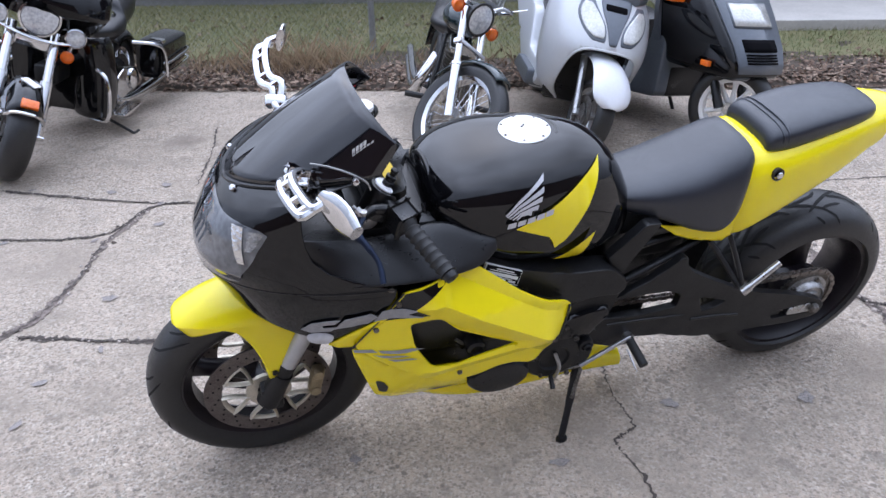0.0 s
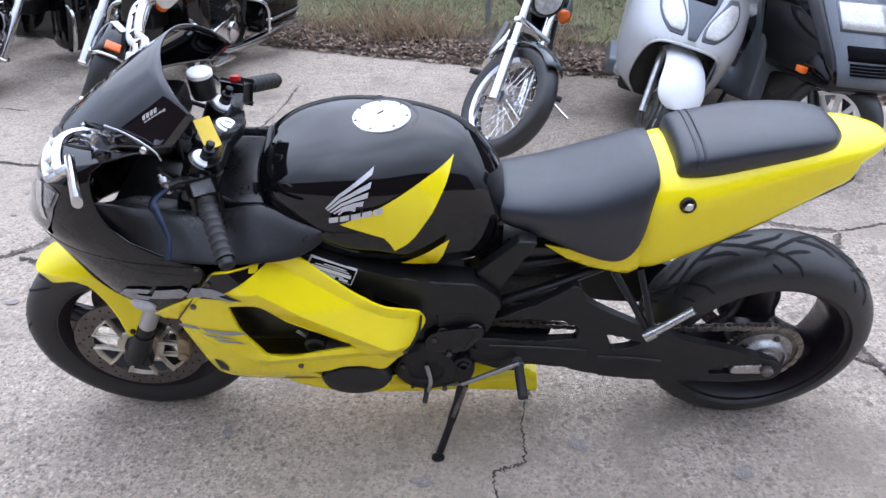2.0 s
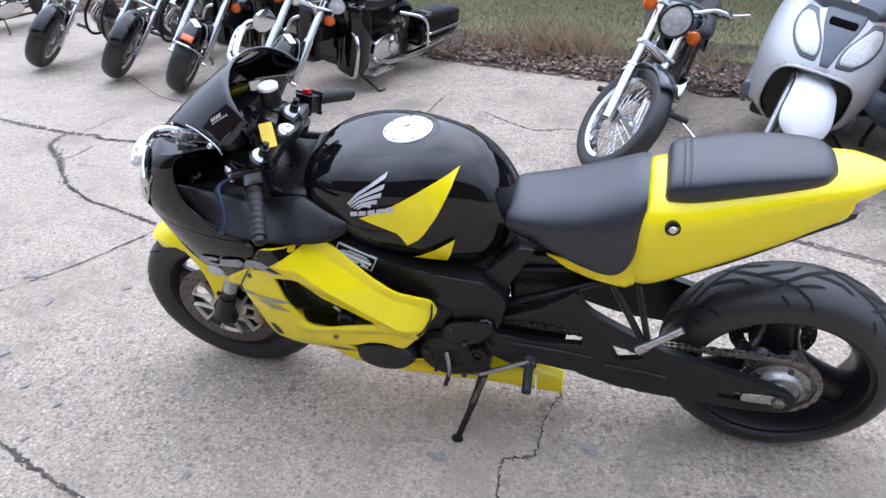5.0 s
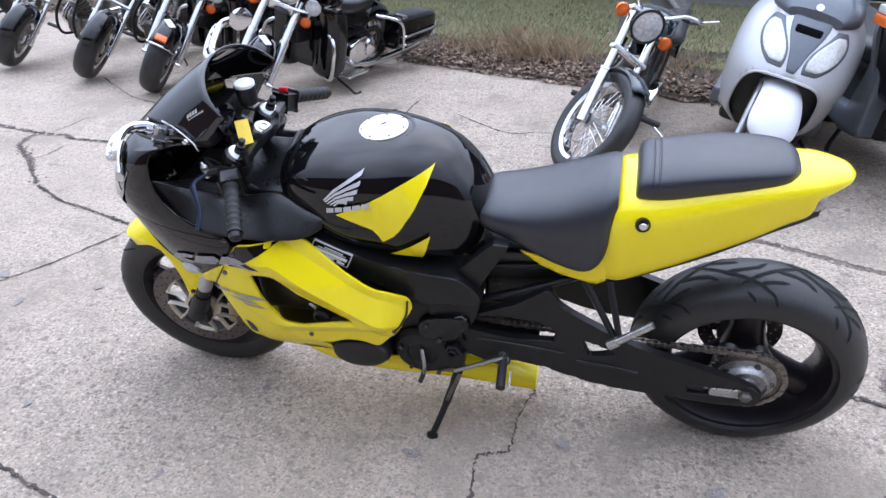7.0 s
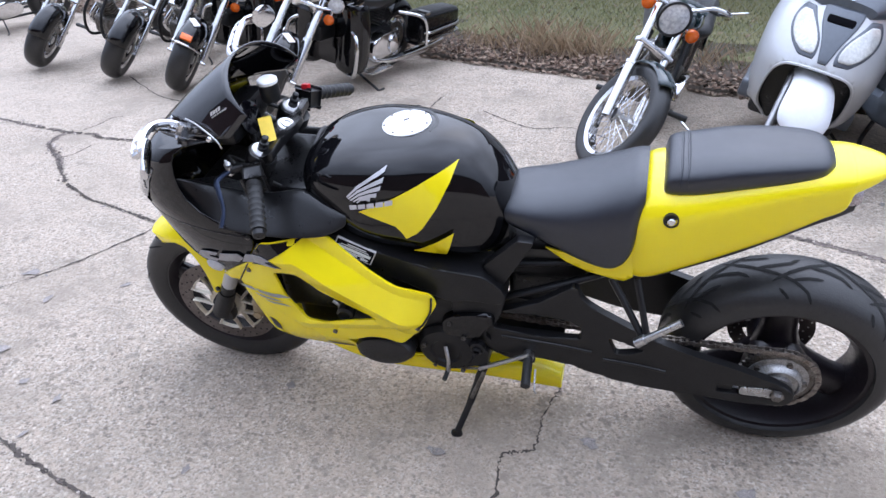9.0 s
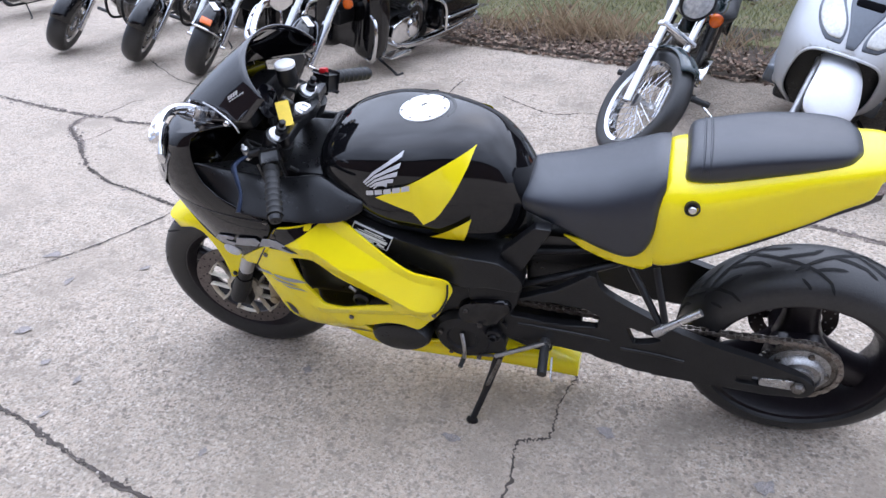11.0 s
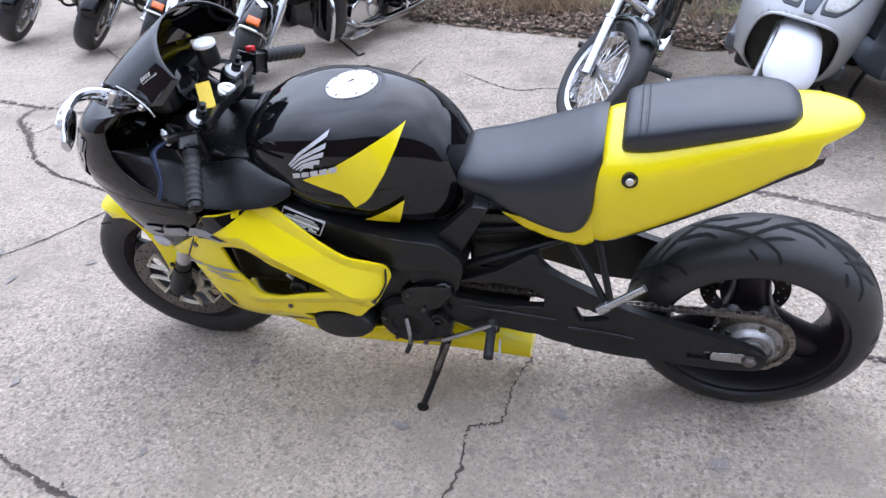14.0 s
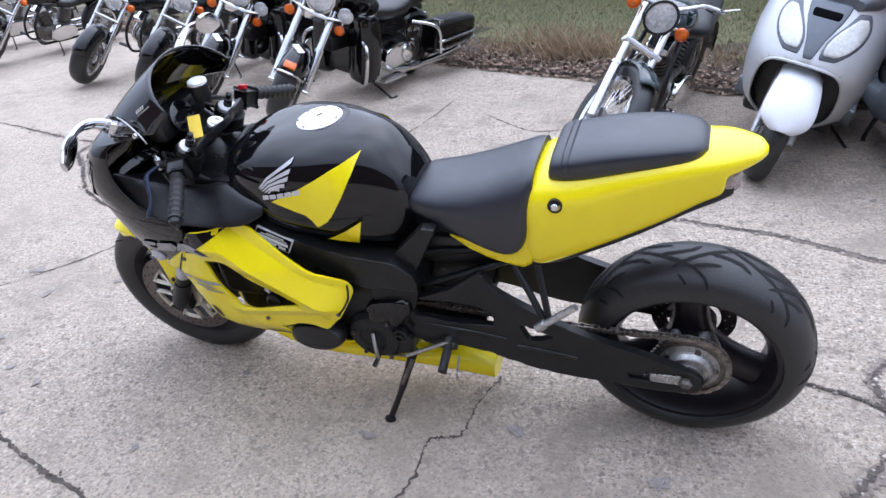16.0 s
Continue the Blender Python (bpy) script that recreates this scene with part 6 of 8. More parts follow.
part("stand_foot", bm, M_FRAME, stand)
bm = bmesh.new()
tube(bm, [(0.045, -0.16, 0.24), (0.012, -0.20, 0.165)], 0.006, 8, rounded=False)
part("stand_spring", bm, M_STEEL, stand)

# ---- verge: leaves, grass, dry weeds ----


M_LEAVES = island_material("dead_leaves", (0.07, 0.042, 0.03), (0.17, 0.105, 0.07), (0.36, 0.27, 0.20))
M_BLADES = island_material("grass_blades", (0.085, 0.10, 0.038), (0.16, 0.17, 0.068), (0.28, 0.25, 0.13))
M_STRAW = island_material("dry_stalks", (0.22, 0.15, 0.09), (0.34, 0.24, 0.15), (0.44, 0.34, 0.22))
rnd = random.Random(11)
verts, faces = [], []


def leaf(p, size, rnd):
    d = V(rnd.uniform(-1, 1), rnd.uniform(-1, 1), rnd.uniform(-0.35, 0.35)).normalized()
    n = V(rnd.uniform(-0.7, 0.7), rnd.uniform(-0.7, 0.7), 1).normalized()
    s = d.cross(n).normalized() * size * rnd.uniform(0.35, 0.6)
    d = d * size
    k = len(verts)
    curl = n * size * rnd.uniform(0.05, 0.35)
    verts.extend([p - d, p - d * 0.3 + s + curl, p + d * 0.4 + s * 0.8 + curl, p + d, p + d * 0.3 - s * 0.9 + curl, p - d * 0.4 - s + curl])
    faces.extend([(k, k + 1, k + 5), (k + 1, k + 2, k + 4, k + 5), (k + 2, k + 3, k + 4)])


def stuff_mesh(name, material, label, category):
    me = bpy.data.meshes.new(name)
    me.from_pydata([tuple(v) for v in verts], [], faces)
    me.materials.append(material)
    return tagged(new(name, me), label, category, kind="stuff")


for i in range(21000):
    u = rnd.uniform(-9, 6)
    w = abs(rnd.gauss(0.30, 0.28))
    z = 0.012 + 0.05 * min(1, w / 0.3) * rnd.random() + 0.02
    if w < 0.06:
        z = 0.012
    leaf(row_at(u, w - 0.06, z), rnd.uniform(0.010, 0.027), rnd)
for i in range(700):
    leaf(row_at(rnd.uniform(-9, 6), rnd.uniform(0.8, 2.6), 0.085), rnd.uniform(0.015, 0.04), rnd)
stuff_mesh("leaf_litter", M_LEAVES, "curled brown dead leaves along the lot's edge", "leaves")
verts, faces = [], []
for i in range(60000):
    u, w = rnd.uniform(-9, 6), 0.45 + abs(rnd.random()) ** 0.8 * 2.9
    p = row_at(u, w, 0.05 + 0.03 * min(1, w))
    h = rnd.uniform(0.018, 0.05)
    a = rnd.uniform(0, 2 * math.pi)
    s = V(math.cos(a), math.sin(a), 0) * 0.0028
    lean = V(rnd.uniform(-0.7, 0.7), rnd.uniform(-0.7, 0.7), 1) * h
    k = len(verts)
    verts.extend([p - s, p + s, p + lean * 0.6 + s * 0.6, p + lean])
    faces.append((k, k + 1, k + 2, k + 3))
stuff_mesh("grass", M_BLADES, "short dull green and straw winter grass", "grass")
verts, faces = [], []
for cu, cw, count, height in ((-0.95, 0.35, 260, 0.34), (-0.55, 0.45, 200, 0.28), (-1.5, 0.4, 120, 0.22), (0.3, 0.5, 80, 0.2), (-2.6, 0.4, 90, 0.2), (1.1, 0.5, 60, 0.2), (4.0, 0.5, 80, 0.15)):
    for i in range(count):
        p = row_at(cu + rnd.gauss(0, 0.16), cw + rnd.gauss(0, 0.10), 0.04)
        h = height * rnd.uniform(0.35, 1.0)
        a = rnd.uniform(0, 2 * math.pi)
        s = V(math.cos(a), math.sin(a), 0) * 0.0013
        lean = V(rnd.gauss(0, 0.4), rnd.gauss(0, 0.4), 1) * h
        k = len(verts)
        verts.extend([p - s, p + s, p + lean * 0.6 + s + V(0, 0, 0.02), p + lean])
        faces.append((k, k + 1, k + 2, k + 3))
stuff_mesh("dry_weeds", M_STRAW, "clumps of dry straw-coloured weeds", "weeds")

# ---- fence, house wall and slab behind ----
M_GALV = shader("galvanised_steel", (0.38, 0.39, 0.4), 0.45, 0.7, vary=0.25, scale=25)
M_FOUND = shader("grey_foundation", (0.27, 0.265, 0.26), 0.9, vary=0.2, scale=3, bump=0.3, bscale=40)
M_SIDING = shader("white_siding", (0.72, 0.73, 0.74), 0.55, vary=0.1, scale=2)
M_SLAB = shader("pale_slab", (0.5, 0.47, 0.43), 0.9, vary=0.15, scale=4, bump=0.3, bscale=60)
M_DARKWALL = shader("dark_wall", (0.05, 0.035, 0.035), 0.8, vary=0.4, scale=3)
fence = thing("chain_link_fence", "galvanised chain-link fence on round steel posts", "fence", Matrix())
for u in (-6.33, -3.33, -0.33, 1.3):
    bm = bmesh.new()
    base = row_at(u, 1.06, 0.0)
    tube(bm, [base, base + V(0, 0, 1.5)], 0.028, 14, rounded=False)
    part("post", bm, M_GALV, fence)
bm = bmesh.new()
for k in range(-110, 40):
    for d in (1, -1):
        # each wire stops at the end post
        u = k * 0.065
        lo, hi = (0.0, min(1.3, 1.3 - u)) if d > 0 else (max(0.0, u - 1.3), 1.3)
        if hi - lo < 0.02:
            continue
        a, b = row_at(u + d * lo, 1.03, 0.06 + lo), row_at(u + d * hi, 1.03, 0.06 + hi)
        tube(bm, [a, b], 0.0009, 3, rounded=False)
tagged(part("wire_mesh", bm, M_GALV, fence, smooth=False), kind="stuff")

house = thing("house", "white-sided house with grey concrete foundation", "house", Matrix())


def wall_box(name, u0, u1, w0, w1, z0, z1, material, parent, bevel=0.0):
    bm = bmesh.new()
    m = Matrix.Translation(EDGE0) @ Matrix.Rotation(TURN_ROW, 4, "Z")
    box(bm, ((u0 + u1) / 2, (w0 + w1) / 2, (z0 + z1) / 2), (u1 - u0, w1 - w0, z1 - z0), m, bevel)
    return part(name, bm, material, parent, smooth=bevel > 0)


wall_box("foundation", -9, 2.2, 3.35, 3.9, 0, 0.62, M_FOUND, house)
wall_box("ledge", -9, 2.2, 3.30, 3.35, 0.22, 0.25, M_SLAB, house)
wall_box("sill", -9.02, 2.22, 3.28, 3.92, 0.62, 0.66, M_DARKWALL, house)
for k in range(22):
    bm = bmesh.new()
    m = Matrix.Translation(EDGE0) @ Matrix.Rotation(TURN_ROW, 4, "Z")
    z = 0.67 + k * 0.12
    pts = [V(-9, 3.36, z + 0.124), V(-9, 3.325, z), V(-9, 3.36, z), V(2.2, 3.36, z + 0.124), V(2.2, 3.325, z), V(2.2, 3.36, z)]
    vs = [bm.verts.new(m @ p) for p in pts]
    for f in ((0, 1, 4, 3), (1, 2, 5, 4), (2, 0, 3, 5), (0, 2, 1), (3, 4, 5)):
        bm.faces.new([vs[i] for i in f])
    part("board", bm, M_SIDING, house, smooth=False)
wall_box("wall", -9, 2.2, 3.37, 3.9, 0.66, 3.4, M_SIDING, house)
wall_box("roof", -9.3, 2.5, 3.1, 6.5, 3.4, 3.6, M_ROOF, house)
lattice = thing("vent_lattice", "", "", Matrix())
lattice.parent = house
for k in range(9):
    wall_box("slat", -0.75 + k * 0.085, -0.71 + k * 0.085, 3.325, 3.349, 0.30, 0.56, M_SIDING, lattice)
porch = thing("porch_slab", "raised pale concrete slab with worn edge", "slab", Matrix())
wall_box("slab", 2.5, 9.0, 1.62, 3.6, 0.0, 0.17, M_SLAB, porch, 0.015)
shed = thing("outbuilding", "dark brown outbuilding behind the concrete slab", "building", Matrix())
wall_box("wall", 2.4, 9.2, 3.6, 6.0, 0.0, 3.0, M_DARKWALL, shed)
wall_box("roof", 2.3, 9.3, 3.4, 6.2, 3.0, 3.15, M_ROOF, shed)

# ---- parked bikes ----
def wheel(parent, name, c, r, w, rimr, m=Matrix(), spoke=0, rim_mat=None, cast=0, disc=True):
    """A wheel with tyre, rim, hub and wire or cast spokes, its axle along y."""
    wh = thing(name, "", "", Matrix())
    wh.parent = parent
    rim_mat = rim_mat or M_CHROME

    def add(n, bm, mat, label=""):
        bm.transform(m)
        return part(n, bm, mat, wh, label)
    bm = bmesh.new()
    prof = [(r - w * 0.40 * (1 - abs(math.cos(a)) ** 0.8), w * 0.5 * math.sin(a)) for a in [math.pi * (k / 12 - 0.5) for k in range(13)]]
    prof += [(rimr, w * 0.4), (rimr - 0.004, 0), (rimr, -w * 0.4)]
    lathe(bm, prof, disc_y(c), 48, close=True)
    add("tyre", bm, M_TYRE)
    bm = bmesh.new()
    lathe(bm, [(rimr + 0.004, -w * 0.40), (rimr + 0.006, -w * 0.34), (rimr - 0.014, -w * 0.2), (rimr - 0.014, w * 0.2), (rimr + 0.006, w * 0.34), (rimr + 0.004, w * 0.40), (rimr - 0.02, w * 0.3), (rimr - 0.026, 0), (rimr - 0.02, -w * 0.3)], disc_y(c), 40, close=True)
    add("rim", bm, rim_mat)
    bm = bmesh.new()
    lathe(bm, [(0.01, -0.06), (0.035, -0.06), (0.035, -0.045), (0.022, -0.03), (0.022, 0.03), (0.035, 0.045), (0.035, 0.06), (0.01, 0.06)], disc_y(c), 20)
    add("hub", bm, M_ALU)
    for k in range(spoke):
        bm = bmesh.new()
        a = 2 * math.pi * k / spoke
        b = a + (0.45 if k % 2 else -0.45)
        y = 0.04 if k % 4 < 2 else -0.04
        tube(bm, [c + V(0.03 * math.cos(a), y, 0.03 * math.sin(a)), c + V((rimr - 0.02) * math.cos(b), 0, (rimr - 0.02) * math.sin(b))], 0.0017, 5, rounded=False)
        add("spoke", bm, M_CHROME)
    for k in range(cast):
        bm = bmesh.new()
        wheel_spoke(bm, c, 0.02, rimr - 0.012, 2 * math.pi * k / cast + 0.3, 0.014, 0.010, 0.02, 0.014)
        add("spoke", bm, rim_mat)
    if disc:
        for y in (-0.055, 0.055):
            bm = bmesh.new()
            lathe(bm, [(rimr * 0.45, -0.003), (rimr * 0.72, -0.003), (rimr * 0.72, 0.003), (rimr * 0.45, 0.003)], disc_y(c + V(0, y, 0)), 32, close=True)
            add("brake_disc", bm, M_STEEL)
    return wh


def lamp(parent, name, p, d, r, m=Matrix(), lens=None, shell=None, depth=0.08, label=""):
    """A round lamp: shell, ring and lens."""
    f = aim(p, d)
    bm = bmesh.new()
    lathe(bm, [(0.2 * r, -depth), (0.7 * r, -depth * 0.8), (r, -0.01), (r * 1.05, 0.0), (r * 1.05, 0.008), (r * 0.94, 0.012), (r * 0.92, -0.004), (0, -0.004)], f, 28)
    bm.transform(m)
    sh = part(name, bm, shell or M_CHROME, parent, label)
    bm = bmesh.new()
    lathe(bm, [(0, 0.0), (r * 0.92, -0.001), (r * 0.90, 0.006), (r * 0.6, 0.014), (0, 0.018)], f, 28)
    bm.transform(m)
    part("lens", bm, lens or M_HEAD, sh)
    return sh


M_HEAD = shader("headlamp_glass", (0.74, 0.76, 0.79), 0.08, 0.2, vary=0.5, scale=7, bump=0.12, bscale=30, coat=1.0, second=(0.38, 0.40, 0.43))


def fender_sweep(bm, c, r, w, a0, a1, drop=0.04, flare=0.0):
    rows = []
    for k in range(15):
        u = k / 14
        a = radians(a0 + (a1 - a0) * u)
        rows.append([c + V((r - drop * abs(s) ** 3) * math.cos(a), w / 2 * s * (1 + flare * u), (r - drop * abs(s) ** 3) * math.sin(a)) for s in [q / 6 for q in range(-6, 7)]])
    loft(bm, rows, ring=False)


SOL = (("SOLIDIFY", {"thickness": 0.006}),)


def tourer(m, label, group, lower=True):
    """Full-dress tourer: origin under the front wheel, x to the tail, y to its right."""
    b = thing("touring_motorcycle", label, "motorcycle", m, group)
    ax = V(0.0, 0, 0.275)
    head = V(0.36, 0, 0.80)
    d = (head - ax).normalized()
    st = Matrix.Translation(head) @ Matrix.Rotation(radians(36), 4, d) @ Matrix.Translation(-head)

    def fp(name, bm, mat, parent=b, label="", **k):
        bm.transform(st)
        return part(name, bm, mat, parent, label, **k)
    wheel(b, "front_wheel", ax, 0.28, 0.155, 0.18, st, cast=9, rim_mat=M_CHROME)
    wheel(b, "rear_wheel", V(1.42, 0, 0.27), 0.27, 0.13, 0.18, cast=9)
    for s in (-1, 1):
        bm = bmesh.new()
        tube(bm, [ax + V(0.02, s * 0.115, -0.02), ax + V(0.02, s * 0.115, -0.02) + d * 0.34], 0.036, 14, rounded=False)
        tube(bm, [ax + V(0.02, s * 0.115, 0) + d * 0.32, head + V(0.02, s * 0.115, -0.02)], 0.028, 14, rounded=False)
        fp("fork_leg", bm, M_CHROME, label="chrome fork leg")
        bm = bmesh.new()
        lathe(bm, [(0, -0.02), (0.016, -0.02), (0.014, 0.02), (0, 0.024)], disc_y(ax + V(0.0, s * 0.13, 0), s), 10)
        fp("axle_cap", bm, M_CHROME)
    bm = bmesh.new()
    fender_sweep(bm, ax, 0.325, 0.205, 133, -14, 0.15)
    fen = fp("front_fender", bm, M_BLACK, label="black front fender with chrome trim", mods=SOL)
    bm = bmesh.new()
    a = radians(150)
    tube(bm, [ax + V((0.330 - 0.15 * abs(y / 0.104) ** 3) * math.cos(radians(q)), y, (0.330 - 0.15 * abs(y / 0.104) ** 3) * math.sin(radians(q))) for q, y in ((118, -0.106), (130, -0.10), (135, -0.06), (136, 0), (135, 0.06), (130, 0.10), (118, 0.106))], 0.011, 8)
    fp("fender_bumper", bm, M_CHROME, fen, "chrome fender bumper")
    bm = bmesh.new()
    box(bm, (0, 0, 0), (0.085, 0.05, 0.03), aim(ax + V(0.332 * math.cos(radians(126)), 0, 0.332 * math.sin(radians(126))), (math.cos(radians(126)), 0, math.sin(radians(126)))) , 0.006)
    fp("fender_lamp", bm, M_ORANGE, fen, "orange fender tip lamp")
    bm = bmesh.new()
    box(bm, (0, 0, 0), (0.095, 0.05, 0.008), aim(ax + V(0.330 * math.cos(radians(96)), 0, 0.330 * math.sin(radians(96))), (math.cos(radians(96)), 0, math.sin(radians(96)))), 0.002)
    fp("fender_badge", bm, M_BRIGHT, fen)
    # nacelle, lamps, fairing
    bm = bmesh.new()
    rows = []
    for k in range(13):
        a = math.pi * (k / 12 - 0.5)
        y = 0.36 * math.sin(a)
        x = 0.30 + 0.14 * (1 - math.cos(a))
        rows.append([V(x + 0.02, y * 0.92, 0.87 - 0.02 * math.cos(a)), V(x - 0.02, y, 0.97), V(x + 0.02, y * 0.97, 1.06), V(x + 0.10, y * 0.85, 1.12)])
    loft(bm, rows, ring=False)
    fp("fairing", bm, M_BLACK, label="black batwing fairing", mods=(("SOLIDIFY", {"thickness": 0.02}),))
    lamp(b, "headlamp", V(0.300, 0, 0.87), (-1, 0, 0.05), 0.105, st, label="large round chrome headlamp")
    for s in (-1, 1):
        lamp(b, "spot_lamp", V(0.315, s * 0.205, 0.815), (-1, 0, 0.02), 0.056, st, label="round chrome spot lamp")
        lamp(b, "indicator", V(0.325, s * 0.195, 0.685), (-1, 0, 0), 0.036, st, lens=M_ORANGE, shell=M_ORANGE, depth=0.03, label="orange indicator")
        bm = bmesh.new()
        tube(bm, [(0.335, s * 0.20, 0.77), (0.33, s * 0.197, 0.71)], 0.011, 8, rounded=False)
        fp("indicator_stalk", bm, M_CHROME)
    bm = bmesh.new()
    tube(bm, [(0.335, -0.24, 0.78), (0.30, -0.12, 0.755), (0.295, 0, 0.745), (0.30, 0.12, 0.755), (0.335, 0.24, 0.78)], 0.014, 10, flat=0.6)
    fp("lamp_bar", bm, M_CHROME, label="chrome lamp bar")
    bm = bmesh.new()
    box(bm, (0.33, 0, 0.71), (0.03, 0.18, 0.07), Matrix(), 0.012)
    fp("fork_cover", bm, M_CHROME)
    # tank, seat, trunk
    bm = bmesh.new()
    body(bm, [(0.45, 0.80, 0.74, 0.66, 0.07, 2.2, 2), (0.55, 0.86, 0.76, 0.64, 0.15, 2.2, 2), (0.72, 0.86, 0.74, 0.62, 0.16, 2.2, 2), (0.92, 0.76, 0.70, 0.60, 0.10, 2.2, 2)], 24, 3)
    part("tank", bm, M_BLACK, b, "black tank")
    bm = bmesh.new()
    body(bm, [(0.86, 0.70, 0.66, 0.58, 0.09, 2.4, 2), (1.0, 0.72, 0.66, 0.56, 0.19, 2.6, 2), (1.18, 0.76, 0.68, 0.56, 0.20, 2.6, 2), (1.24, 0.84, 0.72, 0.58, 0.17, 2.6, 2), (1.45, 0.86, 0.76, 0.60, 0.16, 2.6, 2), (1.55, 0.82, 0.76, 0.62, 0.12, 2.4, 2)], 28, 4)
    part("saddle", bm, M_LEATHER, b, "black leather two-up saddle")
    bm = bmesh.new()
    body(bm, [(1.55, 1.0, 0.92, 0.80, 0.16, 3, 2.6), (1.60, 1.06, 0.92, 0.76, 0.24, 3, 2.8), (1.85, 1.06, 0.92, 0.76, 0.25, 3, 2.8), (1.93, 1.0, 0.90, 0.78, 0.2, 3, 2.8)], 28, 3)
    part("trunk", bm, M_BLACK, b, "black top trunk")
    # lowers with chrome guard
    for s in (-1, 1):
        bm = bmesh.new()
        tube(bm, [(0.60, s * 0.14, 0.20), (0.54, s * 0.27, 0.205), (0.50, s * 0.325, 0.26), (0.50, s * 0.335, 0.40), (0.52, s * 0.31, 0.50), (0.55, s * 0.24, 0.54)], 0.014, 10)
        part("engine_guard", bm, M_CHROME, b, "chrome engine guard bar")
    bm = bmesh.new()
    box(bm, (0.64, 0, 0.43), (0.12, 0.50, 0.42), Matrix(), 0.05)
    part("engine_shroud", bm, M_BLACK, b, "black shroud between the leg fairings")
    if lower:
        for s in (-1, 1):
            bm = bmesh.new()
            sheetrows = []
            for k in range(7):
                z = 0.21 + 0.52 * k / 6
                wdt = 0.345 - 0.06 * (k / 6) ** 2.5 - 0.05 * (1 - k / 6) ** 2
                sheetrows.append([V(0.60, s * 0.06, z), V(0.55, s * 0.14, z), V(0.53, s * wdt * 0.8, z), V(0.585, s * wdt, z), V(0.70, s * wdt * 0.98, z)])
            loft(bm, sheetrows, ring=False)
            part("leg_fairing", bm, M_BLACK, b, "black lower leg fairing", mods=(("SOLIDIFY", {"thickness": 0.02}), ("SUBSURF", {"levels": 1})))
    # engine
    eng = thing("engine", "", "", Matrix())
    eng.parent = b
    eng.matrix_basis = Matrix.Translation((0.16, 0, 0.02)) @ Matrix.Diagonal((1, 1.32, 1.05, 1))
    bm = bmesh.new()
    box(bm, (0.85, 0, 0.30), (0.46, 0.24, 0.20), Matrix(), 0.04)
    part("crankcase", bm, M_FRAME, eng)
    for x, tilt in ((0.76, -22), (0.94, 22)):
        bm = bmesh.new()
        mm = Matrix.Translation((x, 0, 0.38)) @ Matrix.Rotation(radians(tilt), 4, "Y")
        lathe(bm, [q for k in range(8) for q in ((0.06, 0.02 + 0.022 * k), (0.085, 0.02 + 0.022 * k), (0.085, 0.03 + 0.022 * k), (0.06, 0.03 + 0.022 * k))], mm, 20)
        part("cylinder", bm, M_FRAME, eng)
        bm = bmesh.new()
        box(bm, (0, 0, 0.23), (0.15, 0.16, 0.07), mm, 0.02)
        part("rocker_cover", bm, M_CHROME, eng, "chrome rocker cover")
    for s in (-1, 1):
        bm = bmesh.new()
        slab(bm, round_outline([(0.66, 0.24), (0.68, 0.35), (0.84, 0.40), (1.0, 0.37), (1.05, 0.28), (0.98, 0.22), (0.76, 0.20)], 0.05), s * 0.12, s * 0.19, bevel=0.015)
        part("primary_cover", bm, M_CHROME, eng, "chrome primary cover")
        bm = bmesh.new()
        lathe(bm, [(0, 0.0), (0.075, 0.0), (0.072, 0.012), (0.05, 0.022), (0, 0.024)], disc_y(V(0.95, s * 0.188, 0.30), s), 24)
        part("derby_cover", bm, M_CHROME, eng)
        bm = bmesh.new()
        box(bm, (0.84, s * 0.30, 0.20), (0.28, 0.10, 0.02), Matrix(), 0.006)
        part("footboard", bm, M_CHROME, b, "chrome-edged footboard")
        bm = bmesh.new()
        tube(bm, [(0.80, s * 0.14, 0.30), (1.0, s * 0.21, 0.20), (1.4, s * 0.25, 0.19), (1.85, s * 0.26, 0.21)], [0.024, 0.03, 0.038, 0.038], 12)
        part("exhaust_pipe", bm, M_CHROME, b, "chrome exhaust")
        # saddlebag
        bag = thing("saddlebag", "", "", Matrix())
        bag.parent = b
        bm = bmesh.new()
        body(bm, [(1.34, 0.52, 0.44, 0.31, 0.065, 4, 3.4), (1.37, 0.55, 0.44, 0.28, 0.10, 4.5, 4), (1.85, 0.53, 0.43, 0.30, 0.10, 4.5, 4), (1.92, 0.49, 0.42, 0.34, 0.07, 4, 3.4)], 28, 3)
        bm.transform(Matrix.Translation((0, s * 0.29, 0)))
        part("bag_body", bm, M_BLACK, bag, "black hard saddlebag")
        bm = bmesh.new()
        box(bm, (1.40, s * 0.33, 0.545), (0.07, 0.10, 0.03), Matrix(), 0.01)
        part("latch", bm, M_CHROME, bag, "chrome bag latch")
        for z in (0.33, 0.40):
            bm = bmesh.new()
            tube(bm, [(1.36, s * 0.30, z), (1.38, s * 0.405, z), (1.60, s * 0.415, z), (1.86, s * 0.405, z), (1.95, s * 0.33, z), (1.97, s * 0.2, z)], 0.010, 8)
            part("bag_rail", bm, M_CHROME, bag, "chrome bag rail")
        bm = bmesh.new()
        tube(bm, [(1.20, s * 0.22, 0.56), (1.30, s * 0.36, 0.54), (1.35, s * 0.40, 0.47), (1.37, s * 0.405, 0.30)], 0.012, 8)
        part("bag_guard", bm, M_CHROME, bag, "chrome bag guard")
        bm = bmesh.new()
        tube(bm, [(0.42, s * 0.10, 0.90), (0.44, s * 0.32, 1.0), (0.62, s * 0.42, 0.95)], 0.013, 8)
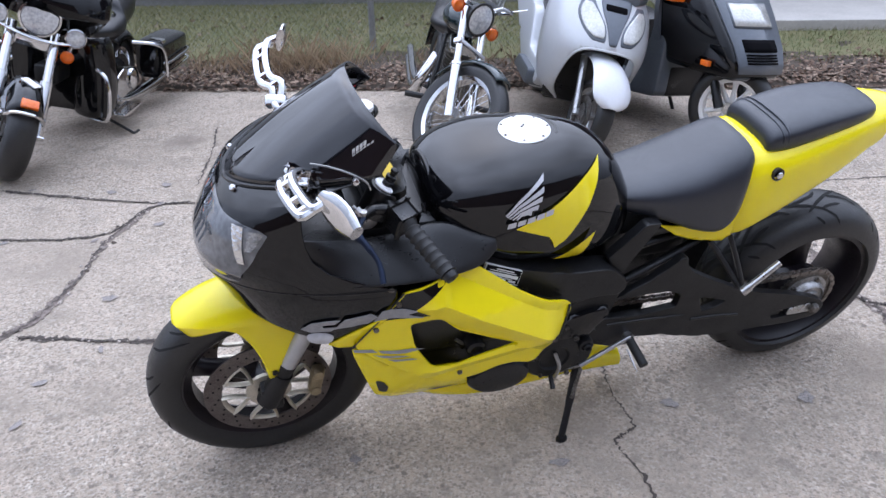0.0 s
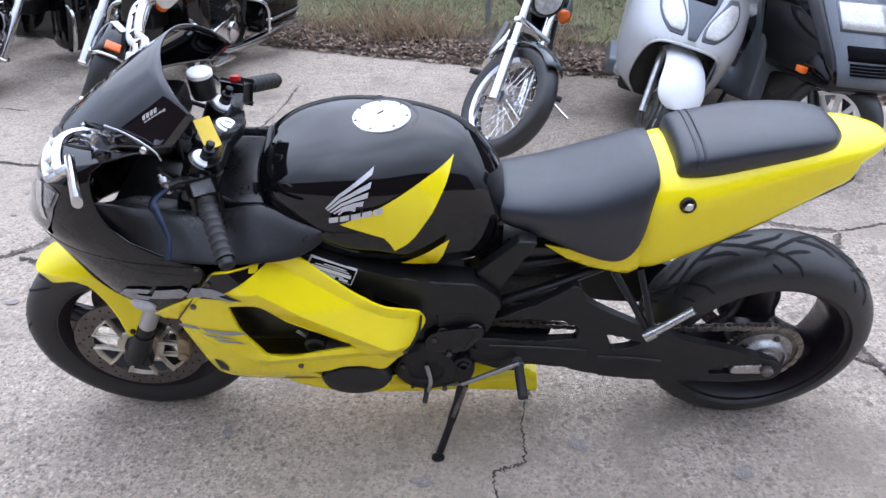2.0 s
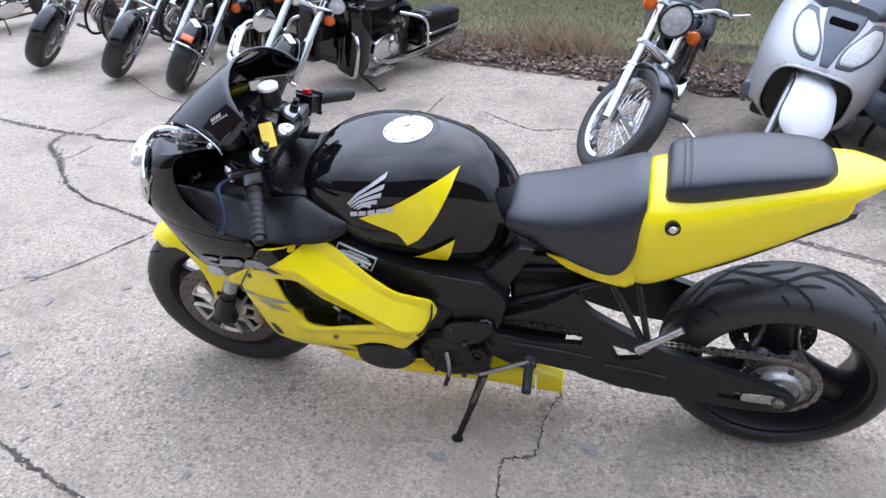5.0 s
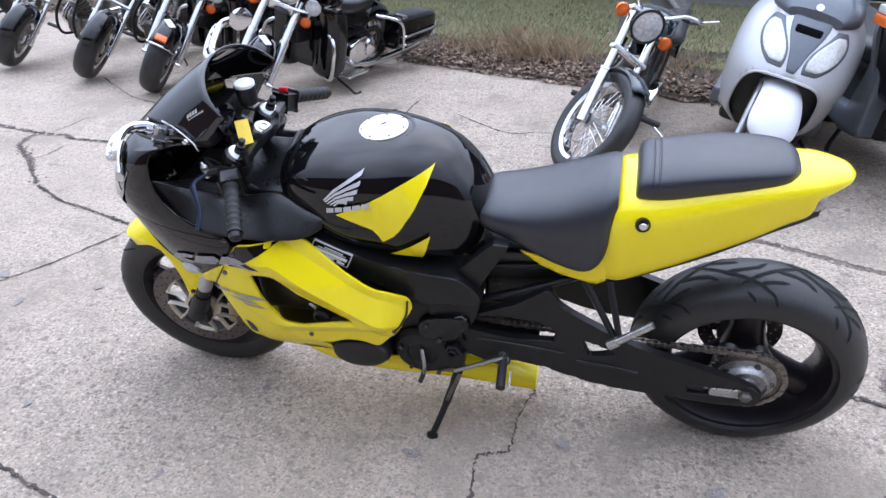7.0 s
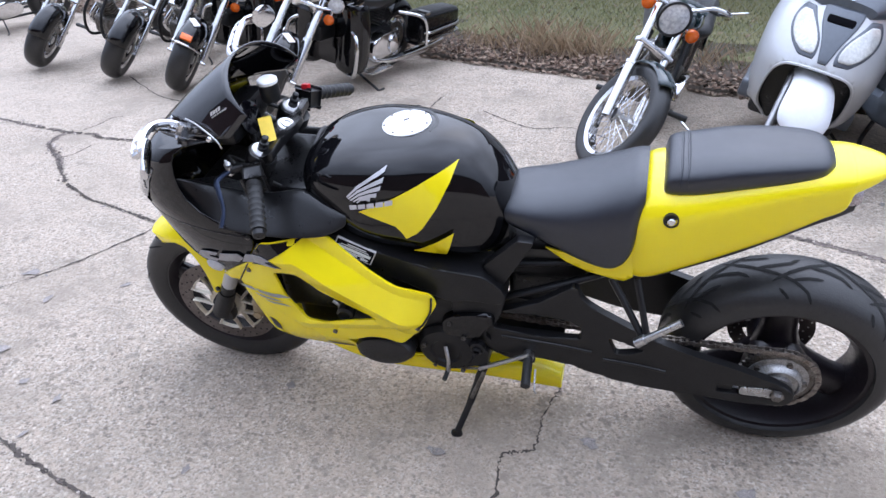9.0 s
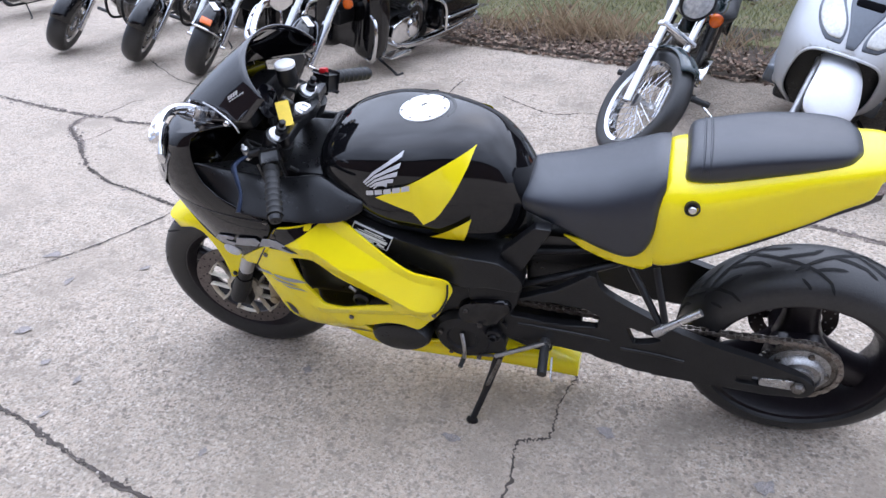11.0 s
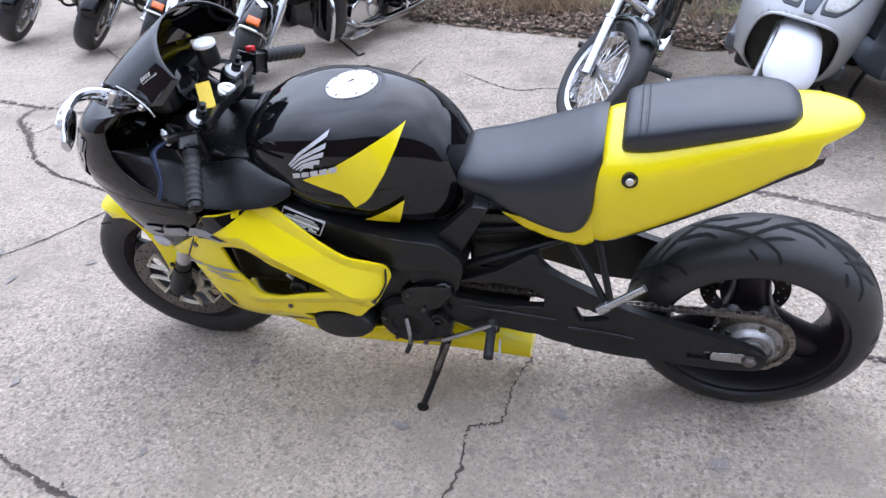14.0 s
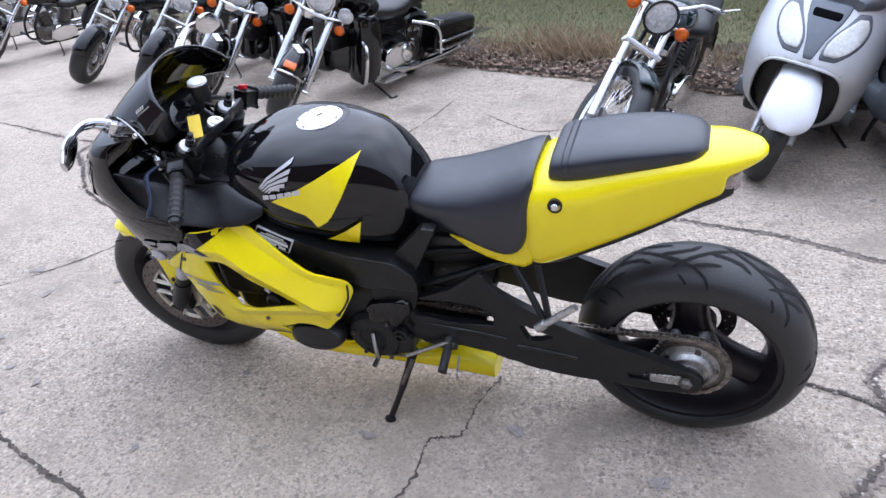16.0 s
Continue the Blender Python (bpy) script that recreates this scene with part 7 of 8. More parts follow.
        fp("handlebar", bm, M_CHROME)
        bm = bmesh.new()
        tube(bm, [(0.62, s * 0.42, 0.95), (0.73, s * 0.44, 0.93)], 0.018, 8, rounded=False)
        fp("grip", bm, M_RUBBER)
    bm = bmesh.new()
    fender_sweep(bm, V(1.42, 0, 0.27), 0.32, 0.20, 120, 10, 0.07)
    part("rear_fender", bm, M_BLACK, b, "black rear fender", mods=SOL)
    bm = bmesh.new()
    box(bm, (0.85, 0, 0.50), (0.9, 0.14, 0.12), Matrix(), 0.03)
    part("frame", bm, M_FRAME, b)
    bm = bmesh.new()
    foot = m.inverted() @ V((m @ V(0.74, -0.40, 0.0)).x, (m @ V(0.74, -0.40, 0.0)).y, 0.006)
    tube(bm, [(0.72, -0.13, 0.2), foot.lerp(V(0.72, -0.13, 0.2), 0.15), foot, foot + V(0.06, -0.01, 0.0)], 0.010, 8)
    part("side_stand", bm, M_FRAME, b, "black side stand")
    return b


def bike_pose(x, y, turn, lean, size=1.0):
    return pose(x, y, 0, 0, 0, turn) @ pose(0, 0, 0, lean, 0, 0) @ Matrix.Diagonal((size, size, size, 1))


ROW = "row of parked motorcycles"
first = tourer(bike_pose(-2.13, 2.45, 76.8, 10.4, 0.95), "black touring motorcycle with chrome lamps, parked on its stand", ROW)
copy_thing(first, bike_pose(-3.10, 2.83, 76.8, 10.4))


def street_cruiser(m, label, group, paint, steer=38, spoke=40, r=0.30, w=0.10, rimr=0.225, fender_full=False, shield=False, fat=False):
    """Chrome-forked cruiser: origin under the front wheel, x to the tail, y to its right."""
    b = thing("cruiser_motorcycle", label, "motorcycle", m, group)
    ax = V(0.0, 0, r)
    head = V(0.40, 0, 0.80)
    d = (head - ax).normalized()
    st = Matrix.Translation(head) @ Matrix.Rotation(radians(steer), 4, d) @ Matrix.Translation(-head)

    def fp(name, bm, mat, parent=b, label="", **k):
        bm.transform(st)
        return part(name, bm, mat, parent, label, **k)
    wheel(b, "front_wheel", ax, r, w, rimr, st, spoke=spoke, cast=0 if spoke else 9, disc=not spoke)
    wheel(b, "rear_wheel", V(1.42, 0, 0.27), 0.27, 0.15, 0.165, spoke=0, cast=9)
    for s in (-1, 1):
        bm = bmesh.new()
        o = V(0.0, s * (0.09 if not fat else 0.11), 0)
        tube(bm, [ax + o - d * 0.03, ax + o + d * 0.27], 0.028, 14, rounded=False)
        tube(bm, [ax + o + d * 0.26, ax + o + d * 0.275], 0.032, 14, rounded=False)
        tube(bm, [ax + o + d * 0.27, head + o - d * 0.02], 0.020, 14, rounded=False)
        fp("fork_leg", bm, M_CHROME, label="chrome fork leg")
        bm = bmesh.new()
        tube(bm, [head + o * 0.6, head + V(0.06, s * 0.20, 0.10), head + V(0.10, s * 0.34, 0.13), head + V(0.26, s * 0.38, 0.08)], 0.012, 10)
        fp("handlebar", bm, M_CHROME, label="chrome handlebar")
        bm = bmesh.new()
        tube(bm, [head + V(0.25, s * 0.38, 0.085), head + V(0.36, s * 0.395, 0.06)], 0.018, 10, rounded=False)
        fp("grip", bm, M_RUBBER)
        bm = bmesh.new()
        tube(bm, [head + V(0.10, s * 0.33, 0.13), head + V(0.04, s * 0.37, 0.20)], 0.005, 6, rounded=False)
        fp("mirror_stem", bm, M_CHROME)
        lamp(b, "indicator", head + V(-0.055, s * 0.165, -0.045), (-1, 0, 0), 0.034, st, lens=M_ORANGE, shell=M_ORANGE, depth=0.045, label="orange indicator")
        bm = bmesh.new()
        tube(bm, [head + V(-0.03, s * 0.08, -0.05), head + V(-0.03, s * 0.15, -0.045)], 0.009, 8, rounded=False)
        fp("indicator_stalk", bm, M_CHROME)
    for t in (0.62, 0.97):
        bm = bmesh.new()
        p = ax.lerp(head, t)
        box(bm, (0, 0, 0), (0.05, 0.24, 0.03), Matrix.Translation(p) @ Matrix.Rotation(radians(35), 4, "Y"), 0.008)
        fp("fork_clamp", bm, M_CHROME)
    lamp(b, "headlamp", head + V(-0.08, 0, -0.03), (-1, 0, 0.05), 0.088, st, shell=M_MATTE if not fat else M_CHROME, label="round headlamp in dark shell")
    bm = bmesh.new()
    if fender_full:
        fender_sweep(bm, ax, r + 0.04, 0.19, 150, -5, 0.11)
    else:
        fender_sweep(bm, ax, r + 0.02, 0.12, 112, 18, 0.03)
    fp("front_fender", bm, paint, label="glossy dark front fender", mods=SOL)
    if shield:
        bm = bmesh.new()
        rows = []
        for k in range(9):
            y = 0.17 * (k / 4 - 1)
            rows.append([head + V(-0.04 + 0.5 * y * y * 2 + 0.10 * q, y * (1 - 0.25 * q), 0.06 + 0.30 * q) for q in (0, 0.5, 1)])
        loft(bm, rows, ring=False)
        sh = fp("windshield", bm, M_CLEAR, label="clear small windshield")
        sh.visible_shadow = False
    bm = bmesh.new()
    body(bm, [(0.44, 0.74, 0.70, 0.64, 0.05, 2.2, 2), (0.54, 0.80, 0.71, 0.62, 0.13, 2.2, 2), (0.70, 0.80, 0.70, 0.60, 0.14, 2.2, 2), (0.90, 0.70, 0.64, 0.58, 0.07, 2.2, 2)], 24, 3)
    part("tank", bm, paint, b, "glossy dark teardrop tank")
    bm = bmesh.new()
    body(bm, [(0.84, 0.64, 0.60, 0.54, 0.08, 2.4, 2), (0.98, 0.64, 0.59, 0.52, 0.17, 2.6, 2), (1.14, 0.70, 0.60, 0.53, 0.16, 2.6, 2), (1.42, 0.72, 0.65, 0.56, 0.12, 2.6, 2), (1.5, 0.70, 0.65, 0.6, 0.08, 2.4, 2)], 24, 3)
    part("saddle", bm, M_LEATHER, b, "black leather saddle")
    bm = bmesh.new()
    fender_sweep(bm, V(1.42, 0, 0.27), 0.33, 0.22, 130, 5, 0.05)
    part("rear_fender", bm, paint, b, "glossy dark rear fender", mods=SOL)
    eng = thing("engine", "", "", Matrix())
    eng.parent = b
    bm = bmesh.new()
    box(bm, (0.80, 0, 0.28), (0.44, 0.24, 0.18), Matrix(), 0.04)
    part("crankcase", bm, M_STEEL, eng)
    for x, tilt in ((0.72, -24), (0.90, 24)):
        mm = Matrix.Translation((x, 0, 0.35)) @ Matrix.Rotation(radians(tilt), 4, "Y")
        bm = bmesh.new()
        lathe(bm, [q for k in range(7) for q in ((0.055, 0.02 + 0.024 * k), (0.08, 0.02 + 0.024 * k), (0.08, 0.031 + 0.024 * k), (0.055, 0.031 + 0.024 * k))], mm, 18)
        part("cylinder", bm, M_STEEL, eng)
        bm = bmesh.new()
        box(bm, (0, 0, 0.22), (0.14, 0.14, 0.06), mm, 0.02)
        part("rocker_cover", bm, M_CHROME, eng)
    for s in (-1, 1):
        bm = bmesh.new()
        slab(bm, round_outline([(0.64, 0.22), (0.66, 0.33), (0.82, 0.37), (0.98, 0.34), (1.0, 0.24), (0.9, 0.19), (0.72, 0.18)], 0.05), s * 0.12, s * 0.17, bevel=0.015)
        part("side_cover", bm, M_CHROME, eng, "chrome engine cover")
        bm = bmesh.new()
        tube(bm, [(0.50, s * 0.12, 0.24), (0.50, s * 0.27, 0.235)], 0.017, 10, rounded=False)
        part("foot_peg", bm, M_RUBBER, b)
        bm = bmesh.new()
        tube(bm, [(0.62, s * 0.10, 0.60), (0.50, s * 0.12, 0.40), (0.52, s * 0.12, 0.20), (0.7, s * 0.11, 0.17), (1.2, s * 0.11, 0.18)], 0.014, 8)
        part("frame_tube", bm, M_FRAME, b)
    for dz in (0.0, 0.07):
        bm = bmesh.new()
        tube(bm, [(0.66 + dz, 0.12, 0.45), (0.62 + dz, 0.19, 0.30), (0.85, 0.21, 0.19 + dz), (1.6, 0.22, 0.20 + dz)], 0.026, 10)
        part("exhaust_pipe", bm, M_CHROME, b, "chrome exhaust")
    bm = bmesh.new()
    foot = m.inverted() @ V((m @ V(0.66, -0.36, 0.0)).x, (m @ V(0.66, -0.36, 0.0)).y, 0.006)
    tube(bm, [V(0.74, -0.12, 0.19), foot, foot + V(-0.03, -0.02, 0.0)], 0.008, 8, rounded=False)
    part("side_stand", bm, M_CHROME if spoke else M_FRAME, b, "side stand")
    return b


street_cruiser(bike_pose(0.16, 1.87, 80, 15, 1.0), "slim black cruiser with chrome fork and wire-spoked front wheel", ROW, M_TEAL, steer=42, shield=True)
fat = street_cruiser(bike_pose(-3.86, 3.05, 76, 11, 0.95), "black cruiser with deep front fender and chrome fork", ROW, M_BLACK, steer=38, spoke=0, r=0.285, w=0.16, rimr=0.175, fender_full=True, fat=True)
for x, y in ((-4.83, 3.25), (-6.95, 3.85), (-8.1, 4.15)):
    copy_thing(fat, bike_pose(x, y, 76, 11))

# ---- the two scooters ----
M_HEADDIM = shader("fluted_lamp_glass", (0.66, 0.66, 0.62), 0.10, 0.1, vary=0.3, scale=9, coat=1.0, second=(0.46, 0.46, 0.45), bump=0.25, bscale=40)


def scooter_silver(m):
    b = thing("maxi_scooter", "silver maxi scooter with twin headlights and pearl front fender", "scooter", m, "parked scooters")
    ax = V(0, 0, 0.215)
    head = V(0.30, 0, 0.75)
    d = (head - ax).normalized()
    st = Matrix.Translation(head) @ Matrix.Rotation(radians(8), 4, d) @ Matrix.Translation(-head)
    wheel(b, "front_wheel", ax, 0.215, 0.11, 0.155, st, cast=5, rim_mat=M_ALU)
    wheel(b, "rear_wheel", V(1.32, 0, 0.22), 0.22, 0.13, 0.15, cast=5, rim_mat=M_ALU)
    for s in (-1, 1):
        bm = bmesh.new()
        tube(bm, [ax + V(0.01, s * 0.085, -0.01), ax + V(0.02, s * 0.085, 0) + d * 0.32], 0.020, 12, rounded=False)
        bm.transform(st)
        part("fork_leg", bm, M_ALU, b, "aluminium fork leg")
    bm = bmesh.new()
    rows = []
    for k in range(17):
        u = k / 16
        a = radians(152 - 104 * u)
        r = 0.245 + 0.15 * u ** 1.6
        w = float(np.interp(u, [0, 0.05, 0.14, 0.28, 0.45, 0.7, 1], [0.040, 0.080, 0.112, 0.120, 0.112, 0.098, 0.088]))
        rows.append([ax + V((r - 0.035 * abs(s) ** 3) * math.cos(a), w * s, (r - 0.035 * abs(s) ** 3) * math.sin(a)) for s in [q / 6 for q in range(-6, 7)]])
    loft(bm, rows, ring=False)
    bm.transform(st)
    part("front_fender", bm, M_WHITE, b, "pearl white front fender", mods=(("SOLIDIFY", {"thickness": 0.006}), ("SUBSURF", {"levels": 1})))
    # front shield: rows by height, each a curve round the front
    def front(z, xn, w, back, n=24):
        out = []
        for k in range(n + 1):
            a = math.pi * (k / n - 0.5)
            out.append(V(xn + (back - xn) * (1 - abs(math.cos(a)) ** 0.8), w * math.copysign(abs(math.sin(a)) ** 0.85, a), z))
        return out
    SH = [(0.20, 0.30, 0.16, 0.46), (0.28, 0.19, 0.24, 0.46), (0.38, 0.10, 0.275, 0.46), (0.48, 0.04, 0.29, 0.47), (0.56, 0.01, 0.295, 0.48), (0.66, 0.06, 0.295, 0.50), (0.76, 0.14, 0.275, 0.52), (0.86, 0.23, 0.21, 0.52)]
    levels = np.array(catmull(SH, 6))

    def shield_point(j, z, lift=0.0):
        """A point of the shield at height z; j runs from 0 to 24 round its front."""
        xn, w, back = [float(np.interp(z, levels[:, 0], levels[:, c])) for c in (1, 2, 3)]
        a = math.pi * (min(24, max(0, j)) / 24 - 0.5)
        p = V(xn + (back - xn) * (1 - abs(math.cos(a)) ** 0.8), w * math.copysign(abs(math.sin(a)) ** 0.85, a), z)
        return p + V(p.x - 0.6, p.y * 1.2, 0.04).normalized() * lift

    STEP = 0.0375
    mouth = [(5.6, 0.20), (5.8, 0.30), (6.5, 0.42), (7.2, 0.50), (8.2, 0.548), (9.6, 0.570), (12, 0.578), (14.4, 0.570), (15.8, 0.548), (16.8, 0.50), (17.5, 0.42), (18.2, 0.30), (18.4, 0.20)]
    mouth = [(p.x, p.z) for p in smooth_path([V(x, 0, z) for x, z in mouth], 4)]
    outline = [(-0.45, 0.20)] + [((j - 12) * STEP, z) for j, z in mouth] + [(0.45, 0.20), (0.45, 0.86), (-0.45, 0.86)]
    bm = bmesh.new()
    sheet(bm, outline, lambda x, z: 0, 0.025)
    for v in bm.verts:
        v.co = shield_point(12 + v.co.x / STEP, v.co.z)
    shield = part("front_shield", bm, M_SILVER, b, "silver front body with dark wheel opening", mods=(("SOLIDIFY", {"thickness": 0.014}),))
    bm = bmesh.new()
    tube(bm, [shield_point(j, z, 0.004) for j, z in mouth], 0.007, 8, rounded=False)
    part("opening_lip", bm, M_SILVER, shield, "silver lip round the opening")
    bm = bmesh.new()
    box(bm, (0.36, 0, 0.42), (0.06, 0.44, 0.46), Matrix(), 0.03)
    part("inner_shield", bm, M_MATTE, b)

    def patch(name, rows, mat, lift, label="", parent=shield):
        bm = bmesh.new()
        grid = []
        for z, j0, j1 in rows:
            line = [shield_point(j0 + (j1 - j0) * q / 8, z, lift) for q in range(9)]
            grid.append(line)
        loft(bm, grid, ring=False)
        return part(name, bm, mat, parent, label, mods=(("SOLIDIFY", {"thickness": 0.008}), ("SUBSURF", {"levels": 1})))
    patch("centre_panel", [(0.605, 11.7, 12.3), (0.64, 11.5, 12.5), (0.70, 11.2, 12.8), (0.76, 10.2, 13.8), (0.84, 9.2, 14.8)], M_GREY, 0.012, "grey centre panel")
    patch("vent", [(0.765, 10.7, 13.3), (0.80, 10.5, 13.5)], M_VOID, 0.016)
    for a, c in ((0, 1), (24, -1)):
        lens = patch("headlight", [(0.632, a + c * 9.7, a + c * 10.9), (0.655, a + c * 8.5, a + c * 11.1), (0.695, a + c * 7.5, a + c * 10.9), (0.735, a + c * 7.0, a + c * 10.2), (0.77, a + c * 7.0, a + c * 9.2), (0.79, a + c * 7.4, a + c * 8.5)], M_HEADDIM, 0.017, "slanted clear headlight")
        patch("headlight_rim", [(0.612, a + c * 9.5, a + c * 11.2), (0.65, a + c * 8.0, a + c * 11.3), (0.695, a + c * 7.0, a + c * 11.1), (0.735, a + c * 6.5, a + c * 10.4), (0.775, a + c * 6.5, a + c * 9.4), (0.81, a + c * 6.8, a + c * 8.6)], M_GREY, 0.009, parent=lens)
    # dash, screen, body, seat
    bm = bmesh.new()
    body(bm, [(0.20, 0.87, 0.84, 0.80, 0.13, 2.4, 2.2), (0.30, 0.95, 0.86, 0.78, 0.21, 2.4, 2.2), (0.45, 0.98, 0.88, 0.78, 0.20, 2.4, 2.2), (0.55, 0.94, 0.88, 0.8, 0.14, 2.4, 2.2)], 28, 3)
    part("cowl", bm, M_GREY, b, "dark grey instrument cowl")
    bm = bmesh.new()
    lathe(bm, [(0, 0), (0.018, 0), (0.018, 0.004), (0, 0.005)], aim((0.205, 0, 0.885), (-0.8, 0, 0.6)), 12)
    part("maker_badge", bm, M_CHROME, b)
    bm = bmesh.new()
    loft(bm, [[V(0.30 + 0.14 * q + 1.2 * y * y, y * (1 - 0.2 * q), 0.93 + 0.30 * q) for y in [k / 8 * 0.2 for k in range(-8, 9)]] for q in (0, 0.5, 1)], ring=False)
    w = part("windshield", bm, M_CLEAR, b, "clear windshield")
    w.visible_shadow = False
    for s in (-1, 1):
        bm = bmesh.new()
        body(bm, [(0.20, 0.96, 0.93, 0.90, 0.02, 2, 2), (0.24, 0.98, 0.93, 0.88, 0.05, 2, 2), (0.28, 0.97, 0.93, 0.89, 0.05, 2, 2), (0.31, 0.95, 0.93, 0.91, 0.02, 2, 2)], 16, 2)
        bm.transform(Matrix.Translation((0.06, s * 0.33, 0.04)))
        part("mirror", bm, M_MATTE, b)
        bm = bmesh.new()
        slab(bm, round_outline([(0.44, 0.24), (0.46, 0.50), (0.60, 0.36), (0.86, 0.38), (1.0, 0.60), (1.5, 0.72), (1.74, 0.70), (1.66, 0.52), (1.3, 0.40), (0.95, 0.20), (0.6, 0.17)], 0.05), s * 0.17, s * 0.255, bevel=0.03)
        part("side_panel", bm, M_SILVER, b, "silver side panel")
        bm = bmesh.new()
        slab(bm, round_outline([(0.50, 0.20), (0.50, 0.30), (0.90, 0.31), (0.98, 0.22)], 0.03), s * 0.19, s * 0.30, bevel=0.015)
        part("footboard", bm, M_GREY, b, "grey footboard")
        bm = bmesh.new()
        tube(bm, [(0.44, s * 0.12, 0.94), (0.48, s * 0.3, 0.98), (0.56, s * 0.38, 0.97)], 0.016, 10)
        part("handlebar", bm, M_MATTE, b)
    bm = bmesh.new()
    body(bm, [(0.72, 0.66, 0.60, 0.50, 0.10, 2.6, 2.4), (0.86, 0.68, 0.62, 0.50, 0.18, 2.6, 2.4), (1.10, 0.70, 0.64, 0.52, 0.19, 2.6, 2.4), (1.2, 0.80, 0.70, 0.54, 0.17, 2.6, 2.4), (1.6, 0.80, 0.72, 0.58, 0.14, 2.6, 2.4), (1.7, 0.76, 0.72, 0.64, 0.08, 2.6, 2.4)], 28, 4)
    part("seat", bm, M_LEATHER, b, "black stepped seat")
    bm = bmesh.new()
    box(bm, (0.95, 0, 0.30), (0.95, 0.30, 0.24), Matrix(), 0.05)
    part("under_body", bm, M_MATTE, b)
    bm = bmesh.new()
    foot = m.inverted() @ V((m @ V(0.60, -0.34, 0.0)).x, (m @ V(0.60, -0.34, 0.0)).y, 0.006)
    tube(bm, [V(0.66, -0.16, 0.19), foot, foot + V(-0.05, -0.02, 0)], 0.009, 8, rounded=False)
    part("side_stand", bm, M_FRAME, b, "black side stand")
    return b


scooter_silver(bike_pose(0.955, 1.92, 80, 15))


def scooter_dark(m):
    b = thing("step_through_scooter", "angular grey and black scooter with rectangular headlight", "scooter", m, "parked scooters")
    ax = V(-0.02, 0, 0.235)
    wheel(b, "front_wheel", ax, 0.235, 0.125, 0.165, Matrix.Translation(ax) @ Matrix.Rotation(radians(34), 4, "Z") @ Matrix.Translation(-ax), cast=10, rim_mat=M_BRIGHT, disc=False)
    wheel(b, "rear_wheel", V(1.45, 0, 0.18), 0.18, 0.11, 0.12, cast=6, rim_mat=M_ALU)
    bm = bmesh.new()
    tube(bm, [(-0.02, 0.085, 0.235), (0.06, 0.09, 0.38), (0.16, 0.05, 0.50)], 0.026, 10)
    tube(bm, [(-0.02, -0.085, 0.235), (0.06, -0.09, 0.38), (0.16, -0.05, 0.50)], 0.026, 10)
    part("fork", bm, M_MATTE, b, "black leading-link fork")
    bm = bmesh.new()
    fender_sweep(bm, ax, 0.262, 0.16, 100, 10, 0.03)
    part("inner_fender", bm, M_MATTE, b, mods=SOL)
    # nose box: sections by height
    LV = [(0.405, -0.11, 0.145, 0.42), (0.430, -0.150, 0.165, 0.42), (0.455, -0.160, 0.170, 0.42), (0.50, -0.150, 0.176, 0.42), (0.58, -0.10, 0.192, 0.42), (0.72, 0.03, 0.215, 0.42), (0.80, 0.11, 0.222, 0.42), (0.84, 0.16, 0.216, 0.42)]
    bm = bmesh.new()
    loft(bm, [[V(xf, -w * 0.86, z), V(xf - 0.012, 0, z), V(xf, w * 0.86, z), V(xf + 0.05, w, z), V(xb, w * 1.30, z), V(xb, -w * 1.30, z), V(xf + 0.05, -w, z)] for z, xf, w, xb in LV])
    nose_box = part("nose", bm, M_BLACK, b, "black plastic nose body", mods=(("BEVEL", {"width": 0.012}),))
    bm = bmesh.new()
    loft(bm, [[V(xf - 0.010, -w * 0.84, z), V(xf - 0.022, 0, z), V(xf - 0.010, w * 0.84, z)] for z, xf, w, xb in LV[2:]], ring=False)
    face = part("front_panel", bm, M_GREY, nose_box, "grey painted front panel", mods=(("SOLIDIFY", {"thickness": 0.014}),))

    def on_face(y, z, lift):
        xf = float(np.interp(z, [r[0] for r in LV], [r[1] for r in LV]))
        return V(xf - 0.022 + 0.012 * abs(y) / 0.17 - lift, y, z + lift * 0.4)

    def face_patch(name, y0, y1, z0, z1, mat, lift, label="", parent=face):
        bm = bmesh.new()
        loft(bm, [[on_face(y0 + (y1 - y0) * q / 4, z0 + (z1 - z0) * r / 3, lift) for q in range(5)] for r in range(4)], ring=False)
        return part(name, bm, mat, parent, label, mods=(("SOLIDIFY", {"thickness": 0.008}),))
    face_patch("headlight", -0.122, 0.122, 0.675, 0.775, M_HEADDIM, 0.014, "rectangular clear headlight")
    face_patch("headlight_frame", -0.130, 0.130, 0.668, 0.782, M_GREY, 0.010)
    face_patch("vent", -0.108, 0.108, 0.560, 0.615, M_VOID, 0.011)
    for k in range(4):
        face_patch("vent_slat", -0.10, 0.10, 0.503 + 0.013 * k, 0.510 + 0.013 * k, M_VOID, 0.011)
    for s in (-1, 1):
        bm = bmesh.new()
        box(bm, (0.33, s * 0.285, 0.78), (0.16, 0.10, 0.05), Matrix(), 0.012)
        part("indicator", bm, M_ORANGE, nose_box, "orange indicator")
        bm = bmesh.new()
        box(bm, (0.33, s * 0.28, 0.825), (0.15, 0.10, 0.04), Matrix(), 0.01)
        part("position_lamp", bm, M_PLATE, nose_box, "white position lamp")
        bm = bmesh.new()
        box(bm, (0.02, s * 0.212, 0.475), (0.06, 0.03, 0.03), Matrix(), 0.005)
        part("side_reflector", bm, M_ORANGE, nose_box, "orange side reflector")
        bm = bmesh.new()
